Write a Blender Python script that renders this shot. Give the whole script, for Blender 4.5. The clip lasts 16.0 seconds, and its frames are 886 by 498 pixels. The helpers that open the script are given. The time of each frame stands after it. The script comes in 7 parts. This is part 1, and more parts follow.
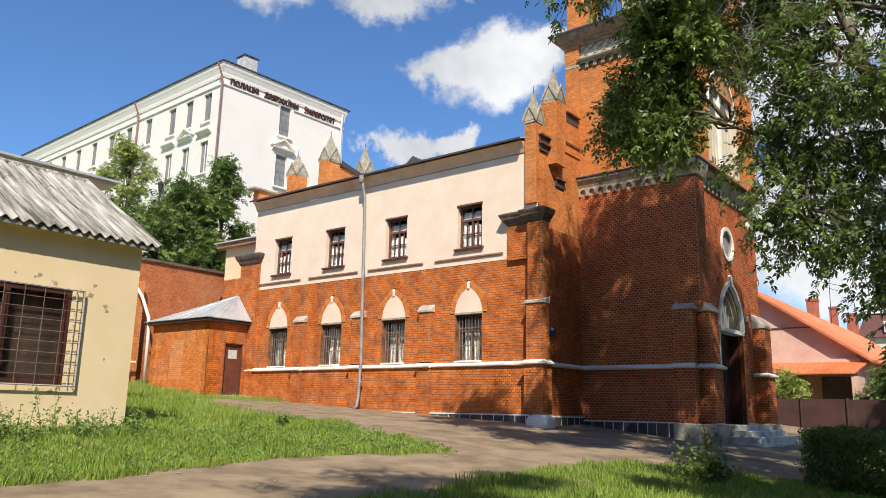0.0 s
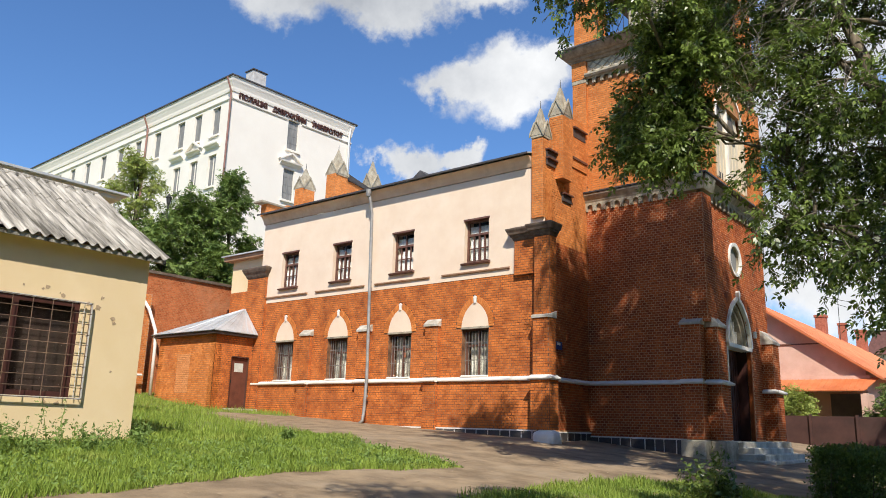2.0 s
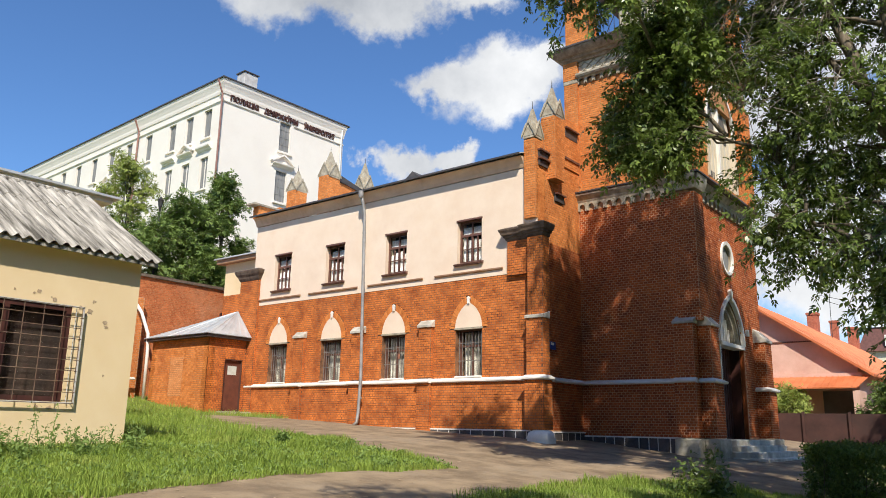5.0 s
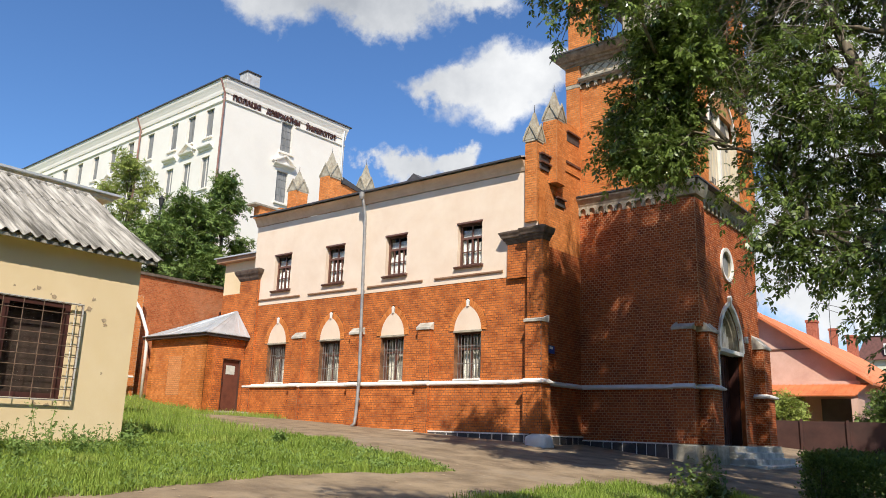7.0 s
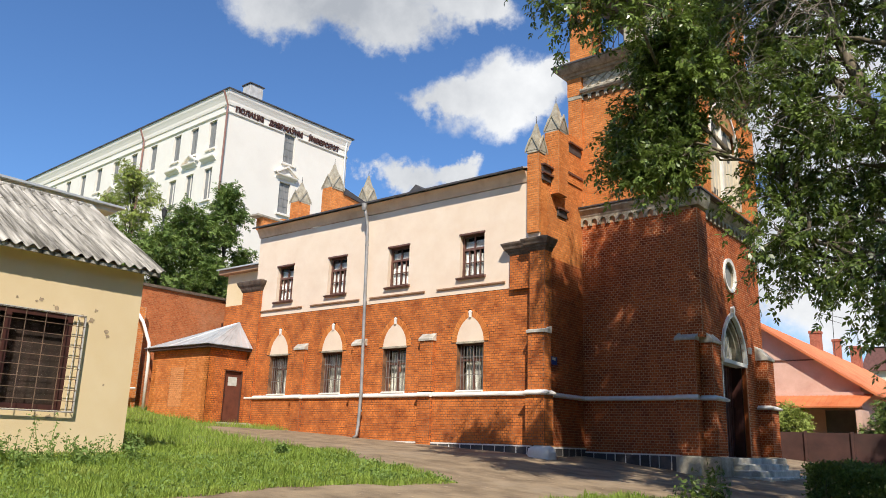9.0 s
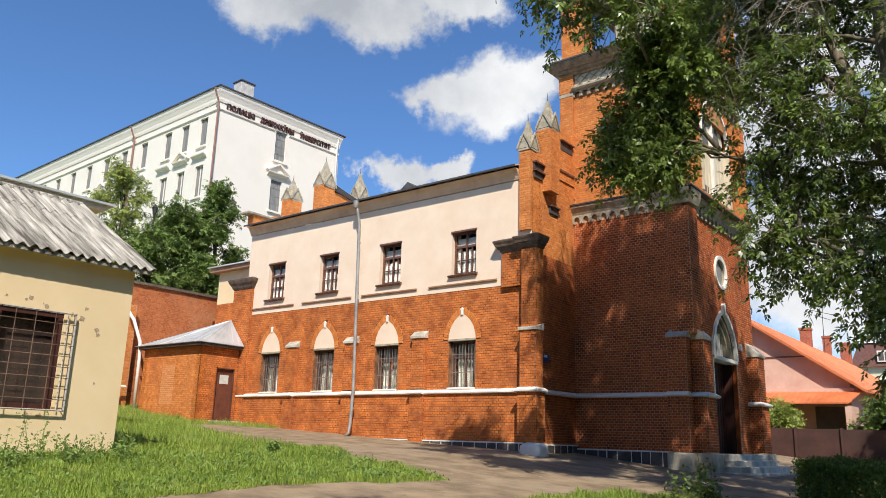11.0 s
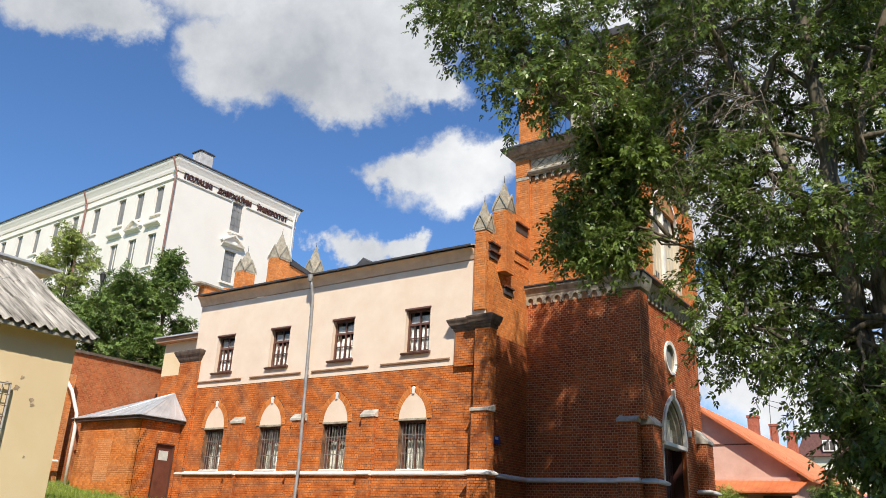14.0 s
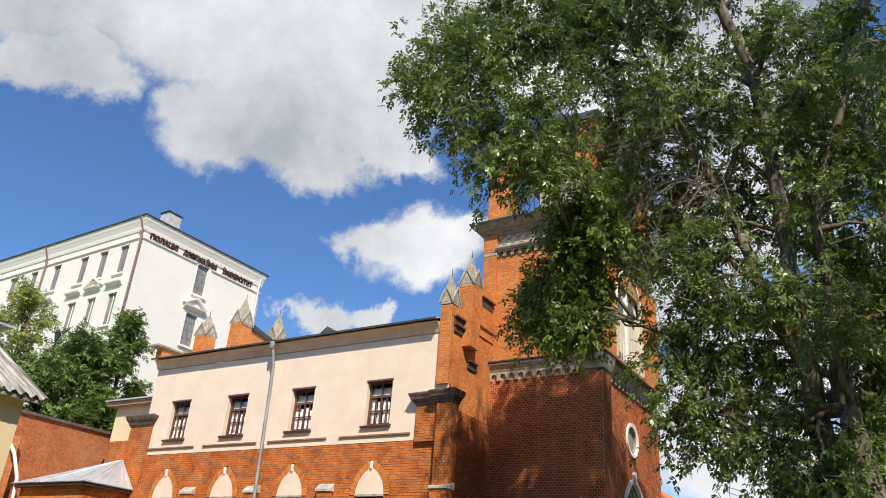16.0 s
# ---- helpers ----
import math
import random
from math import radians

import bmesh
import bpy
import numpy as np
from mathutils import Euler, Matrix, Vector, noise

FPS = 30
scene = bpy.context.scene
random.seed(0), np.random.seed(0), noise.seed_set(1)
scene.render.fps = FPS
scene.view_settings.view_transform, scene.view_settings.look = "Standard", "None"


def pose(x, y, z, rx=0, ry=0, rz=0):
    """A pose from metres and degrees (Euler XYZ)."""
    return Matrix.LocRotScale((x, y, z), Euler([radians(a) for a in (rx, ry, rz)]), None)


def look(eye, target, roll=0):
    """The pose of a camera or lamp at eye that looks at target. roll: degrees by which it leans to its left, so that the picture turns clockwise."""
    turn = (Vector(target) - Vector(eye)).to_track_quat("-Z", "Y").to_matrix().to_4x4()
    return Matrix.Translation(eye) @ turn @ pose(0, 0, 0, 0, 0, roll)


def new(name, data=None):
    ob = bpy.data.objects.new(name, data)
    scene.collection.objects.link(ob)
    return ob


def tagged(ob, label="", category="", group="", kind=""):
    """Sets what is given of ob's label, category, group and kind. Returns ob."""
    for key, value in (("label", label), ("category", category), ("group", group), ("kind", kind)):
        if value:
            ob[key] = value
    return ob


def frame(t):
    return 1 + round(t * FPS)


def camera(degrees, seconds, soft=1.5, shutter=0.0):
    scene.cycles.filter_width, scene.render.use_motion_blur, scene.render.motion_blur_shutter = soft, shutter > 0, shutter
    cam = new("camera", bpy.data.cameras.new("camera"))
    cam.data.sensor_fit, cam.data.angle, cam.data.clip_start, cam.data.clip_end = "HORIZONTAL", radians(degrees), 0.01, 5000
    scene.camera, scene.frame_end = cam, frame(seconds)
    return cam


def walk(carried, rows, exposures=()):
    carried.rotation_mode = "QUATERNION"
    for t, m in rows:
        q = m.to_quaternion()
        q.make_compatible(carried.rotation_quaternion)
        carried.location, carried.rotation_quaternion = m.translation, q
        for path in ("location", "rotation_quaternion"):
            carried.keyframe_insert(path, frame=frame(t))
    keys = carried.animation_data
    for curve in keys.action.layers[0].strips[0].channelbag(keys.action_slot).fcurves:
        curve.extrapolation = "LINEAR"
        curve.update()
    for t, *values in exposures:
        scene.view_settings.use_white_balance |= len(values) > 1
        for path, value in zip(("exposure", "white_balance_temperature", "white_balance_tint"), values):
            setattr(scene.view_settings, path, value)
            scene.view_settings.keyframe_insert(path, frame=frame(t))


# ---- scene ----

# z = 0 is the level of the lens, 1.6 m above the grass where the film was shot.
# x runs along the church's long wall, y away from the viewer.
cam = camera(59.63, 16.0, soft=0.9)
walk(cam, [
    (0.0, pose(0, 0, 0, 101.97, -1.26, 38.50)),
    (0.5, pose(0, 0, 0, 102.03, -0.74, 38.07)),
    (1.0, pose(0, 0, 0, 102.28, -0.99, 37.92)),
    (1.5, pose(0, 0, 0, 102.65, -1.30, 38.07)),
    (2.0, pose(0, 0, 0, 103.01, -1.62, 38.93)),
    (2.5, pose(0, 0, 0, 103.05, -1.45, 39.07)),
    (3.0, pose(0, 0, 0, 103.09, -1.14, 39.14)),
    (3.5, pose(0, 0, 0, 103.14, -1.26, 38.97)),
    (4.0, pose(0, 0, 0, 102.92, -1.23, 38.82)),
    (6.5, pose(0, 0, 0, 103.38, -1.06, 37.98)),
    (7.0, pose(0, 0, 0, 103.27, -1.85, 38.35)),
    (7.5, pose(0, 0, 0, 103.42, -1.79, 38.62)),
    (8.0, pose(0, 0, 0, 104.02, -1.96, 38.84)),
    (8.5, pose(0, 0, 0, 103.97, -1.81, 38.60)),
    (9.0, pose(0, 0, 0, 104.08, -1.83, 38.53)),
    (11.5, pose(0, 0, 0, 103.98, -1.40, 37.73)),
    (12.0, pose(0, 0, 0, 104.33, -1.22, 37.62)),
    (12.5, pose(0, 0, 0, 104.04, -1.64, 37.02)),
    (13.0, pose(0, 0, 0, 104.74, -2.19, 36.13)),
    (13.5, pose(0, 0, 0, 107.02, -2.43, 34.96)),
    (14.0, pose(0, 0, 0, 109.79, -2.49, 34.21)),
    (14.5, pose(0, 0, 0, 111.66, -2.77, 33.38)),
    (15.0, pose(0, 0, 0, 113.58, -3.48, 32.08)),
    (15.5, pose(0, 0, 0, 114.60, -3.69, 31.40)),
    (16.0, pose(0, 0, 0, 115.34, -3.85, 30.99)),
], exposures=[(0.0, 0.09), (16.0, 0.05)])

# ---- world and sun ----
SUN_AZ, SUN_EL = radians(138), radians(46)      # from +y towards +x
to_sun = Vector((math.sin(SUN_AZ) * math.cos(SUN_EL), math.cos(SUN_AZ) * math.cos(SUN_EL), math.sin(SUN_EL)))
sun = new("sun", bpy.data.lights.new("sun", "SUN"))
sun.data.energy, sun.data.angle, sun.data.color = 5.7, radians(0.55), (1.0, 0.94, 0.84)
sun.matrix_world = look(to_sun * 100, (0, 0, 0))

world = bpy.data.worlds.new("sky")
scene.world = world
world.use_nodes = True
wt = world.node_tree
wt.nodes.clear()


def wn(kind, **inputs):
    n = wt.nodes.new(kind)
    for key, value in inputs.items():
        n.inputs[key].default_value = value
    return n


def wmath(op, a, b=None, clamp=False):
    n = wt.nodes.new("ShaderNodeMath")
    n.operation, n.use_clamp = op, clamp
    for i, v in enumerate((a, b)):
        if v is None:
            continue
        if isinstance(v, (int, float)):
            n.inputs[i].default_value = v
        else:
            wt.links.new(v, n.inputs[i])
    return n.outputs[0]


sky = wt.nodes.new("ShaderNodeTexSky")
sky.sky_type, sky.sun_disc = "NISHITA", False
sky.sun_elevation, sky.sun_rotation = SUN_EL, SUN_AZ
sky.air_density, sky.dust_density, sky.ozone_density = 1.0, 0.3, 3.0
coord = wt.nodes.new("ShaderNodeTexCoord")
way = coord.outputs["Generated"]
warp = wn("ShaderNodeTexNoise", Scale=5.5, Detail=7.0, Roughness=0.62)
wt.links.new(way, warp.inputs["Vector"])
shift = wt.nodes.new("ShaderNodeVectorMath")
shift.operation = "MULTIPLY_ADD"
wt.links.new(warp.outputs["Color"], shift.inputs[0])
shift.inputs[1].default_value = (0.2, 0.2, 0.2)
shift.inputs[2].default_value = (-0.1, -0.1, -0.1)
bent = wt.nodes.new("ShaderNodeVectorMath")
bent.operation = "ADD"
wt.links.new(way, bent.inputs[0])
wt.links.new(shift.outputs[0], bent.inputs[1])


def cloud(az, el, radius, flat=1.6):
    """A cumulus bank round a heading: az to the left of +y, el above level, in degrees."""
    a, e = radians(az), radians(el)
    c = Vector((-math.sin(a) * math.cos(e), math.cos(a) * math.cos(e), math.sin(e)))
    d = wt.nodes.new("ShaderNodeVectorMath")
    d.operation = "SUBTRACT"
    wt.links.new(bent.outputs[0], d.inputs[0])
    d.inputs[1].default_value = c
    s = wt.nodes.new("ShaderNodeVectorMath")
    s.operation = "MULTIPLY"
    wt.links.new(d.outputs[0], s.inputs[0])
    s.inputs[1].default_value = (1, 1, flat)
    n = wt.nodes.new("ShaderNodeVectorMath")
    n.operation = "LENGTH"
    wt.links.new(s.outputs[0], n.inputs[0])
    return wmath("SUBTRACT", 1.0, wmath("DIVIDE", n.outputs["Value"], radius))


banks = [cloud(*c) for c in (
    (67.3, 38.0, 0.18), (57.3, 39.1, 0.196), (48.1, 39.8, 0.213), (48.9, 33.2, 0.123), (41.2, 36.1, 0.147), (52.6, 30.8, 0.098), (44.2, 31.2, 0.086), (38.6, 32.3, 0.074), (35.2, 41.5, 0.18), (27.3, 45.6, 0.164), (66.4, 31.5, 0.07), (62.4, 31.7, 0.07),
    (35.6, 25.0, 0.1), (39.2, 25.0, 0.066), (31.8, 25.2, 0.07), (41.8, 19.3, 0.052), (45.0, 19.6, 0.036), (38.6, 19.3, 0.04), (13.8, 20.8, 0.098), (14.6, 24.7, 0.074), (13.0, 12.4, 0.15), (9.5, 10.0, 0.14), (18.5, 9.5, 0.07), (8.4, 18.2, 0.123), (10.3, 27.3, 0.14), (13, 38, 0.2), (21, 41, 0.13), (5, 33, 0.15),
    (-6, 24, 0.14), (-60, 22, 0.15), (120, 30, 0.15))]
total = banks[0]
for b in banks[1:]:
    total = wmath("MAXIMUM", total, b)
wild = wn("ShaderNodeTexNoise", Scale=2.3, Detail=6.0, Roughness=0.55)
wt.links.new(way, wild.inputs["Vector"])
fine = wn("ShaderNodeTexNoise", Scale=16.0, Detail=6.0, Roughness=0.6)
wt.links.new(way, fine.inputs["Vector"])
total = wmath("ADD", total, wmath("MULTIPLY", wmath("SUBTRACT", fine.outputs["Fac"], 0.5), 0.42))
cover = wt.nodes.new("ShaderNodeMapRange")
cover.interpolation_type = "SMOOTHSTEP"
cover.inputs["From Min"].default_value, cover.inputs["From Max"].default_value = 0.0, 0.4
wt.links.new(total, cover.inputs["Value"])
depth = wt.nodes.new("ShaderNodeMapRange")
depth.inputs["From Min"].default_value, depth.inputs["From Max"].default_value = 0.38, 0.62
wt.links.new(wmath("ADD", wmath("MULTIPLY", wild.outputs["Fac"], 0.6), wmath("MULTIPLY", warp.outputs["Fac"], 0.4)), depth.inputs["Value"])
tone = wt.nodes.new("ShaderNodeMixRGB")
tone.inputs[1].default_value = (9.8, 9.9, 10.0, 1)
tone.inputs[2].default_value = (4.3, 4.6, 5.1, 1)
wt.links.new(depth.outputs["Result"], tone.inputs[0])
mix = wt.nodes.new("ShaderNodeMixRGB")
wt.links.new(cover.outputs["Result"], mix.inputs[0])
blue = wt.nodes.new("ShaderNodeMixRGB")
blue.blend_type = "MULTIPLY"
blue.inputs[0].default_value = 1.0
blue.inputs[2].default_value = (0.86, 1.17, 1.52, 1)
wt.links.new(sky.outputs[0], blue.inputs[1])
wt.links.new(blue.outputs[0], mix.inputs[1])
wt.links.new(tone.outputs[0], mix.inputs[2])
back = wn("ShaderNodeBackground", Strength=0.1)
wt.links.new(mix.outputs[0], back.inputs["Color"])
wout = wt.nodes.new("ShaderNodeOutputWorld")
wt.links.new(back.outputs[0], wout.inputs["Surface"])


# ---- materials ----
def material(name, c1, c2, scale=3.0, rough=0.8, bump=0.2, fine_scale=60.0, c3=None, stain=0.0, stain_scale=0.5,
             island=0.0, metal=0.0, translucent=0.0, stretch=(1, 1, 1), spec=0.4):
    """Two tones mixed by noise at one scale, speckled at a finer one, with stains of c3 and a tint piece by piece."""
    m = bpy.data.materials.new(name)
    m.use_nodes = True
    t = m.node_tree
    t.nodes.clear()
    ln = t.links.new

    def node(kind, **inputs):
        n = t.nodes.new(kind)
        for key, value in inputs.items():
            n.inputs[key].default_value = value
        return n

    geo = node("ShaderNodeNewGeometry")
    fit = node("ShaderNodeMapping")
    fit.inputs["Scale"].default_value = stretch
    ln(geo.outputs["Position"], fit.inputs["Vector"])
    n1 = node("ShaderNodeTexNoise", Scale=scale, Detail=5.0, Roughness=0.6)
    n2 = node("ShaderNodeTexNoise", Scale=fine_scale, Detail=3.0, Roughness=0.6)
    for n in (n1, n2):
        ln(fit.outputs[0], n.inputs["Vector"])
    ramp = node("ShaderNodeMapRange")
    ramp.inputs["From Min"].default_value, ramp.inputs["From Max"].default_value = 0.33, 0.67
    ln(n1.outputs["Fac"], ramp.inputs["Value"])
    col = node("ShaderNodeMixRGB")
    col.inputs[1].default_value, col.inputs[2].default_value = (*c1, 1), (*c2, 1)
    fac = ramp.outputs[0]
    if island:
        info = node("ShaderNodeObjectInfo")
        add = node("ShaderNodeMath")
        add.operation = "ADD"
        ln(geo.outputs["Random Per Island"], add.inputs[0])
        ln(info.outputs["Random"], add.inputs[1])
        fr = node("ShaderNodeMath")
        fr.operation = "FRACT"
        ln(add.outputs[0], fr.inputs[0])
        bl = node("ShaderNodeMixRGB")
        bl.inputs[0].default_value = island
        ln(ramp.outputs[0], bl.inputs[1])
        ln(fr.outputs[0], bl.inputs[2])
        fac = bl.outputs[0]
    ln(fac, col.inputs[0])
    out = col.outputs[0]
    sp = node("ShaderNodeMixRGB")
    sp.blend_type = "OVERLAY"
    sp.inputs[0].default_value = 0.22
    ln(out, sp.inputs[1])
    ln(n2.outputs["Fac"], sp.inputs[2])
    out = sp.outputs[0]
    if c3:
        n3 = node("ShaderNodeTexNoise", Scale=stain_scale, Detail=7.0, Roughness=0.65)
        ln(fit.outputs[0], n3.inputs["Vector"])
        r3 = node("ShaderNodeMapRange")
        r3.inputs["From Min"].default_value, r3.inputs["From Max"].default_value = 0.52, 0.68
        r3.inputs["To Max"].default_value = stain
        ln(n3.outputs["Fac"], r3.inputs["Value"])
        mx = node("ShaderNodeMixRGB")
        mx.inputs[2].default_value = (*c3, 1)
        ln(r3.outputs[0], mx.inputs[0])
        ln(out, mx.inputs[1])
        out = mx.outputs[0]
    b = node("ShaderNodeBsdfPrincipled", Roughness=rough, Metallic=metal)
    b.inputs["Specular IOR Level"].default_value = spec
    ln(out, b.inputs["Base Color"])
    if bump:
        bp = node("ShaderNodeBump", Strength=bump, Distance=0.01)
        ln(n2.outputs["Fac"], bp.inputs["Height"])
        ln(bp.outputs[0], b.inputs["Normal"])
    end = node("ShaderNodeOutputMaterial")
    last = b.outputs[0]
    if translucent:
        tr = node("ShaderNodeBsdfTranslucent")
        ln(out, tr.inputs["Color"])
        ms = node("ShaderNodeMixShader")
        ms.inputs[0].default_value = translucent
        ln(last, ms.inputs[1])
        ln(tr.outputs[0], ms.inputs[2])
        last = ms.outputs[0]
    ln(last, end.inputs["Surface"])
    return m


REPAIR = material("pale repair brick", (0.58, 0.22, 0.075), (0.74, 0.33, 0.13), 4, 0.9, 0.4, 90, island=0.6, spec=0.2)
# darker copy of the red brick: the trees' shade is put into its colour
BRICK_SHADED = material("brick", (0.17, 0.036, 0.013), (0.58, 0.145, 0.036), 1.5, 0.9, 0.4, 90, (0.12, 0.032, 0.018), 0.5, 0.7, island=0.45, spec=0.2)
# the lighter copy, toned for the walls in full sun
BRICK_NAVE = material("orange-red brick in a sunlit tone", (0.30, 0.07, 0.017), (0.80, 0.25, 0.058), 1.7, 0.9, 0.4, 90, (0.22, 0.06, 0.025), 0.4, 0.8, island=0.34, spec=0.2)
MORTAR_DARK = material("sooty mortar", (0.09, 0.045, 0.026), (0.36, 0.17, 0.08), 3, 0.95, 0.5, 120)
BRICK_PALE = material("orange brick", (0.46, 0.13, 0.028), (0.78, 0.29, 0.08), 2.0, 0.9, 0.4, 90, (0.36, 0.10, 0.035), 0.45, 0.9, island=0.55, spec=0.2)
MORTAR = material("mortar", (0.44, 0.225, 0.12), (0.62, 0.36, 0.20), 9, 0.95, 0.5, 120)
MORTAR_PALE = material("pale mortar", (0.34, 0.15, 0.06), (0.52, 0.26, 0.11), 9, 0.95, 0.5, 120)
RENDER = material("peach render", (0.78, 0.60, 0.44), (0.84, 0.68, 0.52), 1.2, 0.9, 0.12, 140, (0.70, 0.52, 0.38), 0.3, 0.45)
WHITE = material("white limewash", (0.78, 0.72, 0.64), (0.86, 0.82, 0.75), 4, 0.8, 0.2, 90, (0.5, 0.42, 0.35), 0.35, 1.5)
STONE = material("grey stone", (0.28, 0.235, 0.17), (0.48, 0.42, 0.31), 5, 0.9, 0.5, 60, (0.12, 0.10, 0.08), 0.5, 1.4)
DARK_STONE = material("dark boulder", (0.05, 0.045, 0.042), (0.12, 0.105, 0.10), 5, 0.85, 0.6, 40, island=0.5)
CONCRETE = material("worn concrete", (0.33, 0.29, 0.21), (0.54, 0.49, 0.38), 3, 0.9, 0.4, 70, (0.16, 0.14, 0.11), 0.6, 1.2)
CREAM = material("weathered cream boards", (0.56, 0.47, 0.34), (0.70, 0.61, 0.46), 3, 0.9, 0.3, 60, (0.30, 0.24, 0.17), 0.5, 1.2, stretch=(1, 1, 0.3))
CAPSTONE = material("pale weathered cap stone", (0.36, 0.32, 0.25), (0.62, 0.57, 0.48), 4, 0.8, 0.4, 60, (0.20, 0.17, 0.13), 0.5, 1.6)
FASCIA = material("brown painted cornice", (0.33, 0.18, 0.10), (0.46, 0.28, 0.17), 3, 0.75, 0.2, 60)
EAVES = material("tan painted eaves", (0.62, 0.43, 0.29), (0.72, 0.53, 0.37), 2, 0.85, 0.2, 60, (0.40, 0.25, 0.16), 0.5, 0.8)
ZINC = material("galvanised sheet", (0.46, 0.47, 0.47), (0.62, 0.63, 0.63), 2, 0.42, 0.1, 40, (0.40, 0.36, 0.32), 0.5, 1.0, metal=0.35)
PIPE_GREY = material("weathered grey pipe", (0.26, 0.255, 0.245), (0.42, 0.41, 0.39), 3, 0.55, 0.15, 40, (0.22, 0.17, 0.13), 0.5, 1.2, metal=0.25)
TIN = material("grey painted tin", (0.46, 0.47, 0.47), (0.60, 0.61, 0.60), 2, 0.5, 0.1, 40, (0.30, 0.22, 0.16), 0.4, 1.0, metal=0.2)
DARK_TIN = material("dark roof tin", (0.05, 0.045, 0.045), (0.10, 0.09, 0.085), 2, 0.55, 0.15, 40, metal=0.2)
WOOD_BROWN = material("brown painted wood", (0.095, 0.042, 0.030), (0.17, 0.078, 0.052), 5, 0.5, 0.2, 80, stretch=(1, 1, 0.2))
DOOR_BROWN = material("brown painted door", (0.12, 0.04, 0.025), (0.17, 0.06, 0.036), 3, 0.5, 0.15, 60, (0.06, 0.02, 0.015), 0.5, 1.0)
DOOR_DARK = material("dark red door boards", (0.045, 0.014, 0.010), (0.085, 0.026, 0.018), 3, 0.6, 0.2, 60, stretch=(1, 1, 0.15))
# near-black brown that paints the unlit room behind the cottage window
ROOM_SHADE = material("dark brown room shade", (0.018, 0.009, 0.006), (0.045, 0.024, 0.016), 6, 0.95, 0.2, 50, stretch=(1, 1, 0.2))
CURTAIN = material("white curtain", (0.52, 0.46, 0.42), (0.80, 0.75, 0.70), 14, 0.95, 0.0, 40, stretch=(1, 1, 0.1))
DIRTY = material("dusty blind", (0.20, 0.165, 0.125), (0.78, 0.70, 0.59), 9, 0.95, 0.0, 40, stretch=(1, 1, 0.12))
IRON = material("white painted iron", (0.50, 0.48, 0.44), (0.66, 0.63, 0.58), 8, 0.5, 0.1, 60, (0.25, 0.12, 0.06), 0.5, 3.0)
GREY_IRON = material("dull grey iron", (0.13, 0.11, 0.095), (0.26, 0.23, 0.20), 8, 0.6, 0.1, 60)
CAP_DARK = material("sooty brown cornice", (0.075, 0.05, 0.035), (0.17, 0.12, 0.085), 5, 0.8, 0.4, 60, (0.24, 0.19, 0.14), 0.5, 1.5)
CAP = material("weathered brown cornice", (0.19, 0.135, 0.09), (0.36, 0.275, 0.195), 5, 0.85, 0.4, 60, (0.09, 0.07, 0.055), 0.5, 1.5)
TWIG = material("pale dry twigs", (0.13, 0.105, 0.08), (0.24, 0.20, 0.155), 7, 0.95, 0.2, 45)
BLACK_IRON = material("black iron", (0.02, 0.02, 0.02), (0.05, 0.045, 0.04), 8, 0.5, 0.1, 60)
RUST = material("rusty iron", (0.10, 0.06, 0.04), (0.22, 0.14, 0.09), 9, 0.8, 0.2, 60)
YELLOW = material("cream render", (0.74, 0.56, 0.32), (0.80, 0.63, 0.39), 0.9, 0.9, 0.15, 110, (0.74, 0.55, 0.32), 0.35, 0.6)
RENDER_GREY = material("grey chimney render", (0.42, 0.40, 0.38), (0.56, 0.54, 0.51), 3, 0.9, 0.2, 60, (0.25, 0.23, 0.21), 0.5, 1.0)
BRICK_FADED = material("faded red brick", (0.30, 0.075, 0.026), (0.60, 0.19, 0.07), 1.4, 0.95, 0.4, 90, (0.55, 0.33, 0.20), 0.4, 0.6, island=0.5, spec=0.2)
BARE = material("bare cement patch", (0.34, 0.24, 0.15), (0.50, 0.37, 0.24), 20, 0.95, 0.5, 90)
# for the added, unseen walls that hold back sky light
SKY_BLOCK = material("grey-brown sky blocker", (0.16, 0.14, 0.11), (0.24, 0.21, 0.17), 0.8, 0.95, 0.3, 60, (0.10, 0.09, 0.07), 0.5, 0.4)
ASBESTOS = material("weathered asbestos sheet", (0.085, 0.075, 0.058), (0.60, 0.55, 0.47), 2.2, 0.95, 0.7, 40, (0.045, 0.04, 0.032), 0.9, 1.6, stretch=(0.35, 6.5, 0.35))
UNI_WHITE = material("white facade paint", (0.76, 0.70, 0.61), (0.82, 0.765, 0.67), 0.5, 0.9, 0.08, 60, (0.66, 0.62, 0.56), 0.3, 0.25)
RED_PAINT = material("faded red downpipe", (0.22, 0.10, 0.08), (0.32, 0.16, 0.12), 3, 0.6, 0.1, 60)
LETTER = material("dark bronze lettering", (0.05, 0.02, 0.015), (0.09, 0.035, 0.025), 6, 0.6, 0.0)
SHUTTER = material("grey window boards", (0.17, 0.17, 0.165), (0.27, 0.265, 0.25), 7, 0.7, 0.2, 60, stretch=(1, 1, 0.15))
PINK = material("pink house paint", (0.62, 0.38, 0.29), (0.71, 0.46, 0.36), 1.2, 0.85, 0.2, 60, (0.52, 0.27, 0.2), 0.4, 0.7)
ROOF_RED = material("orange painted tin roof", (0.52, 0.14, 0.045), (0.66, 0.21, 0.08), 1.0, 0.6, 0.15, 50, (0.36, 0.10, 0.05), 0.5, 0.6)
CHIMNEY = material("chimney brick", (0.32, 0.09, 0.05), (0.48, 0.16, 0.09), 8, 0.9, 0.5, 60)
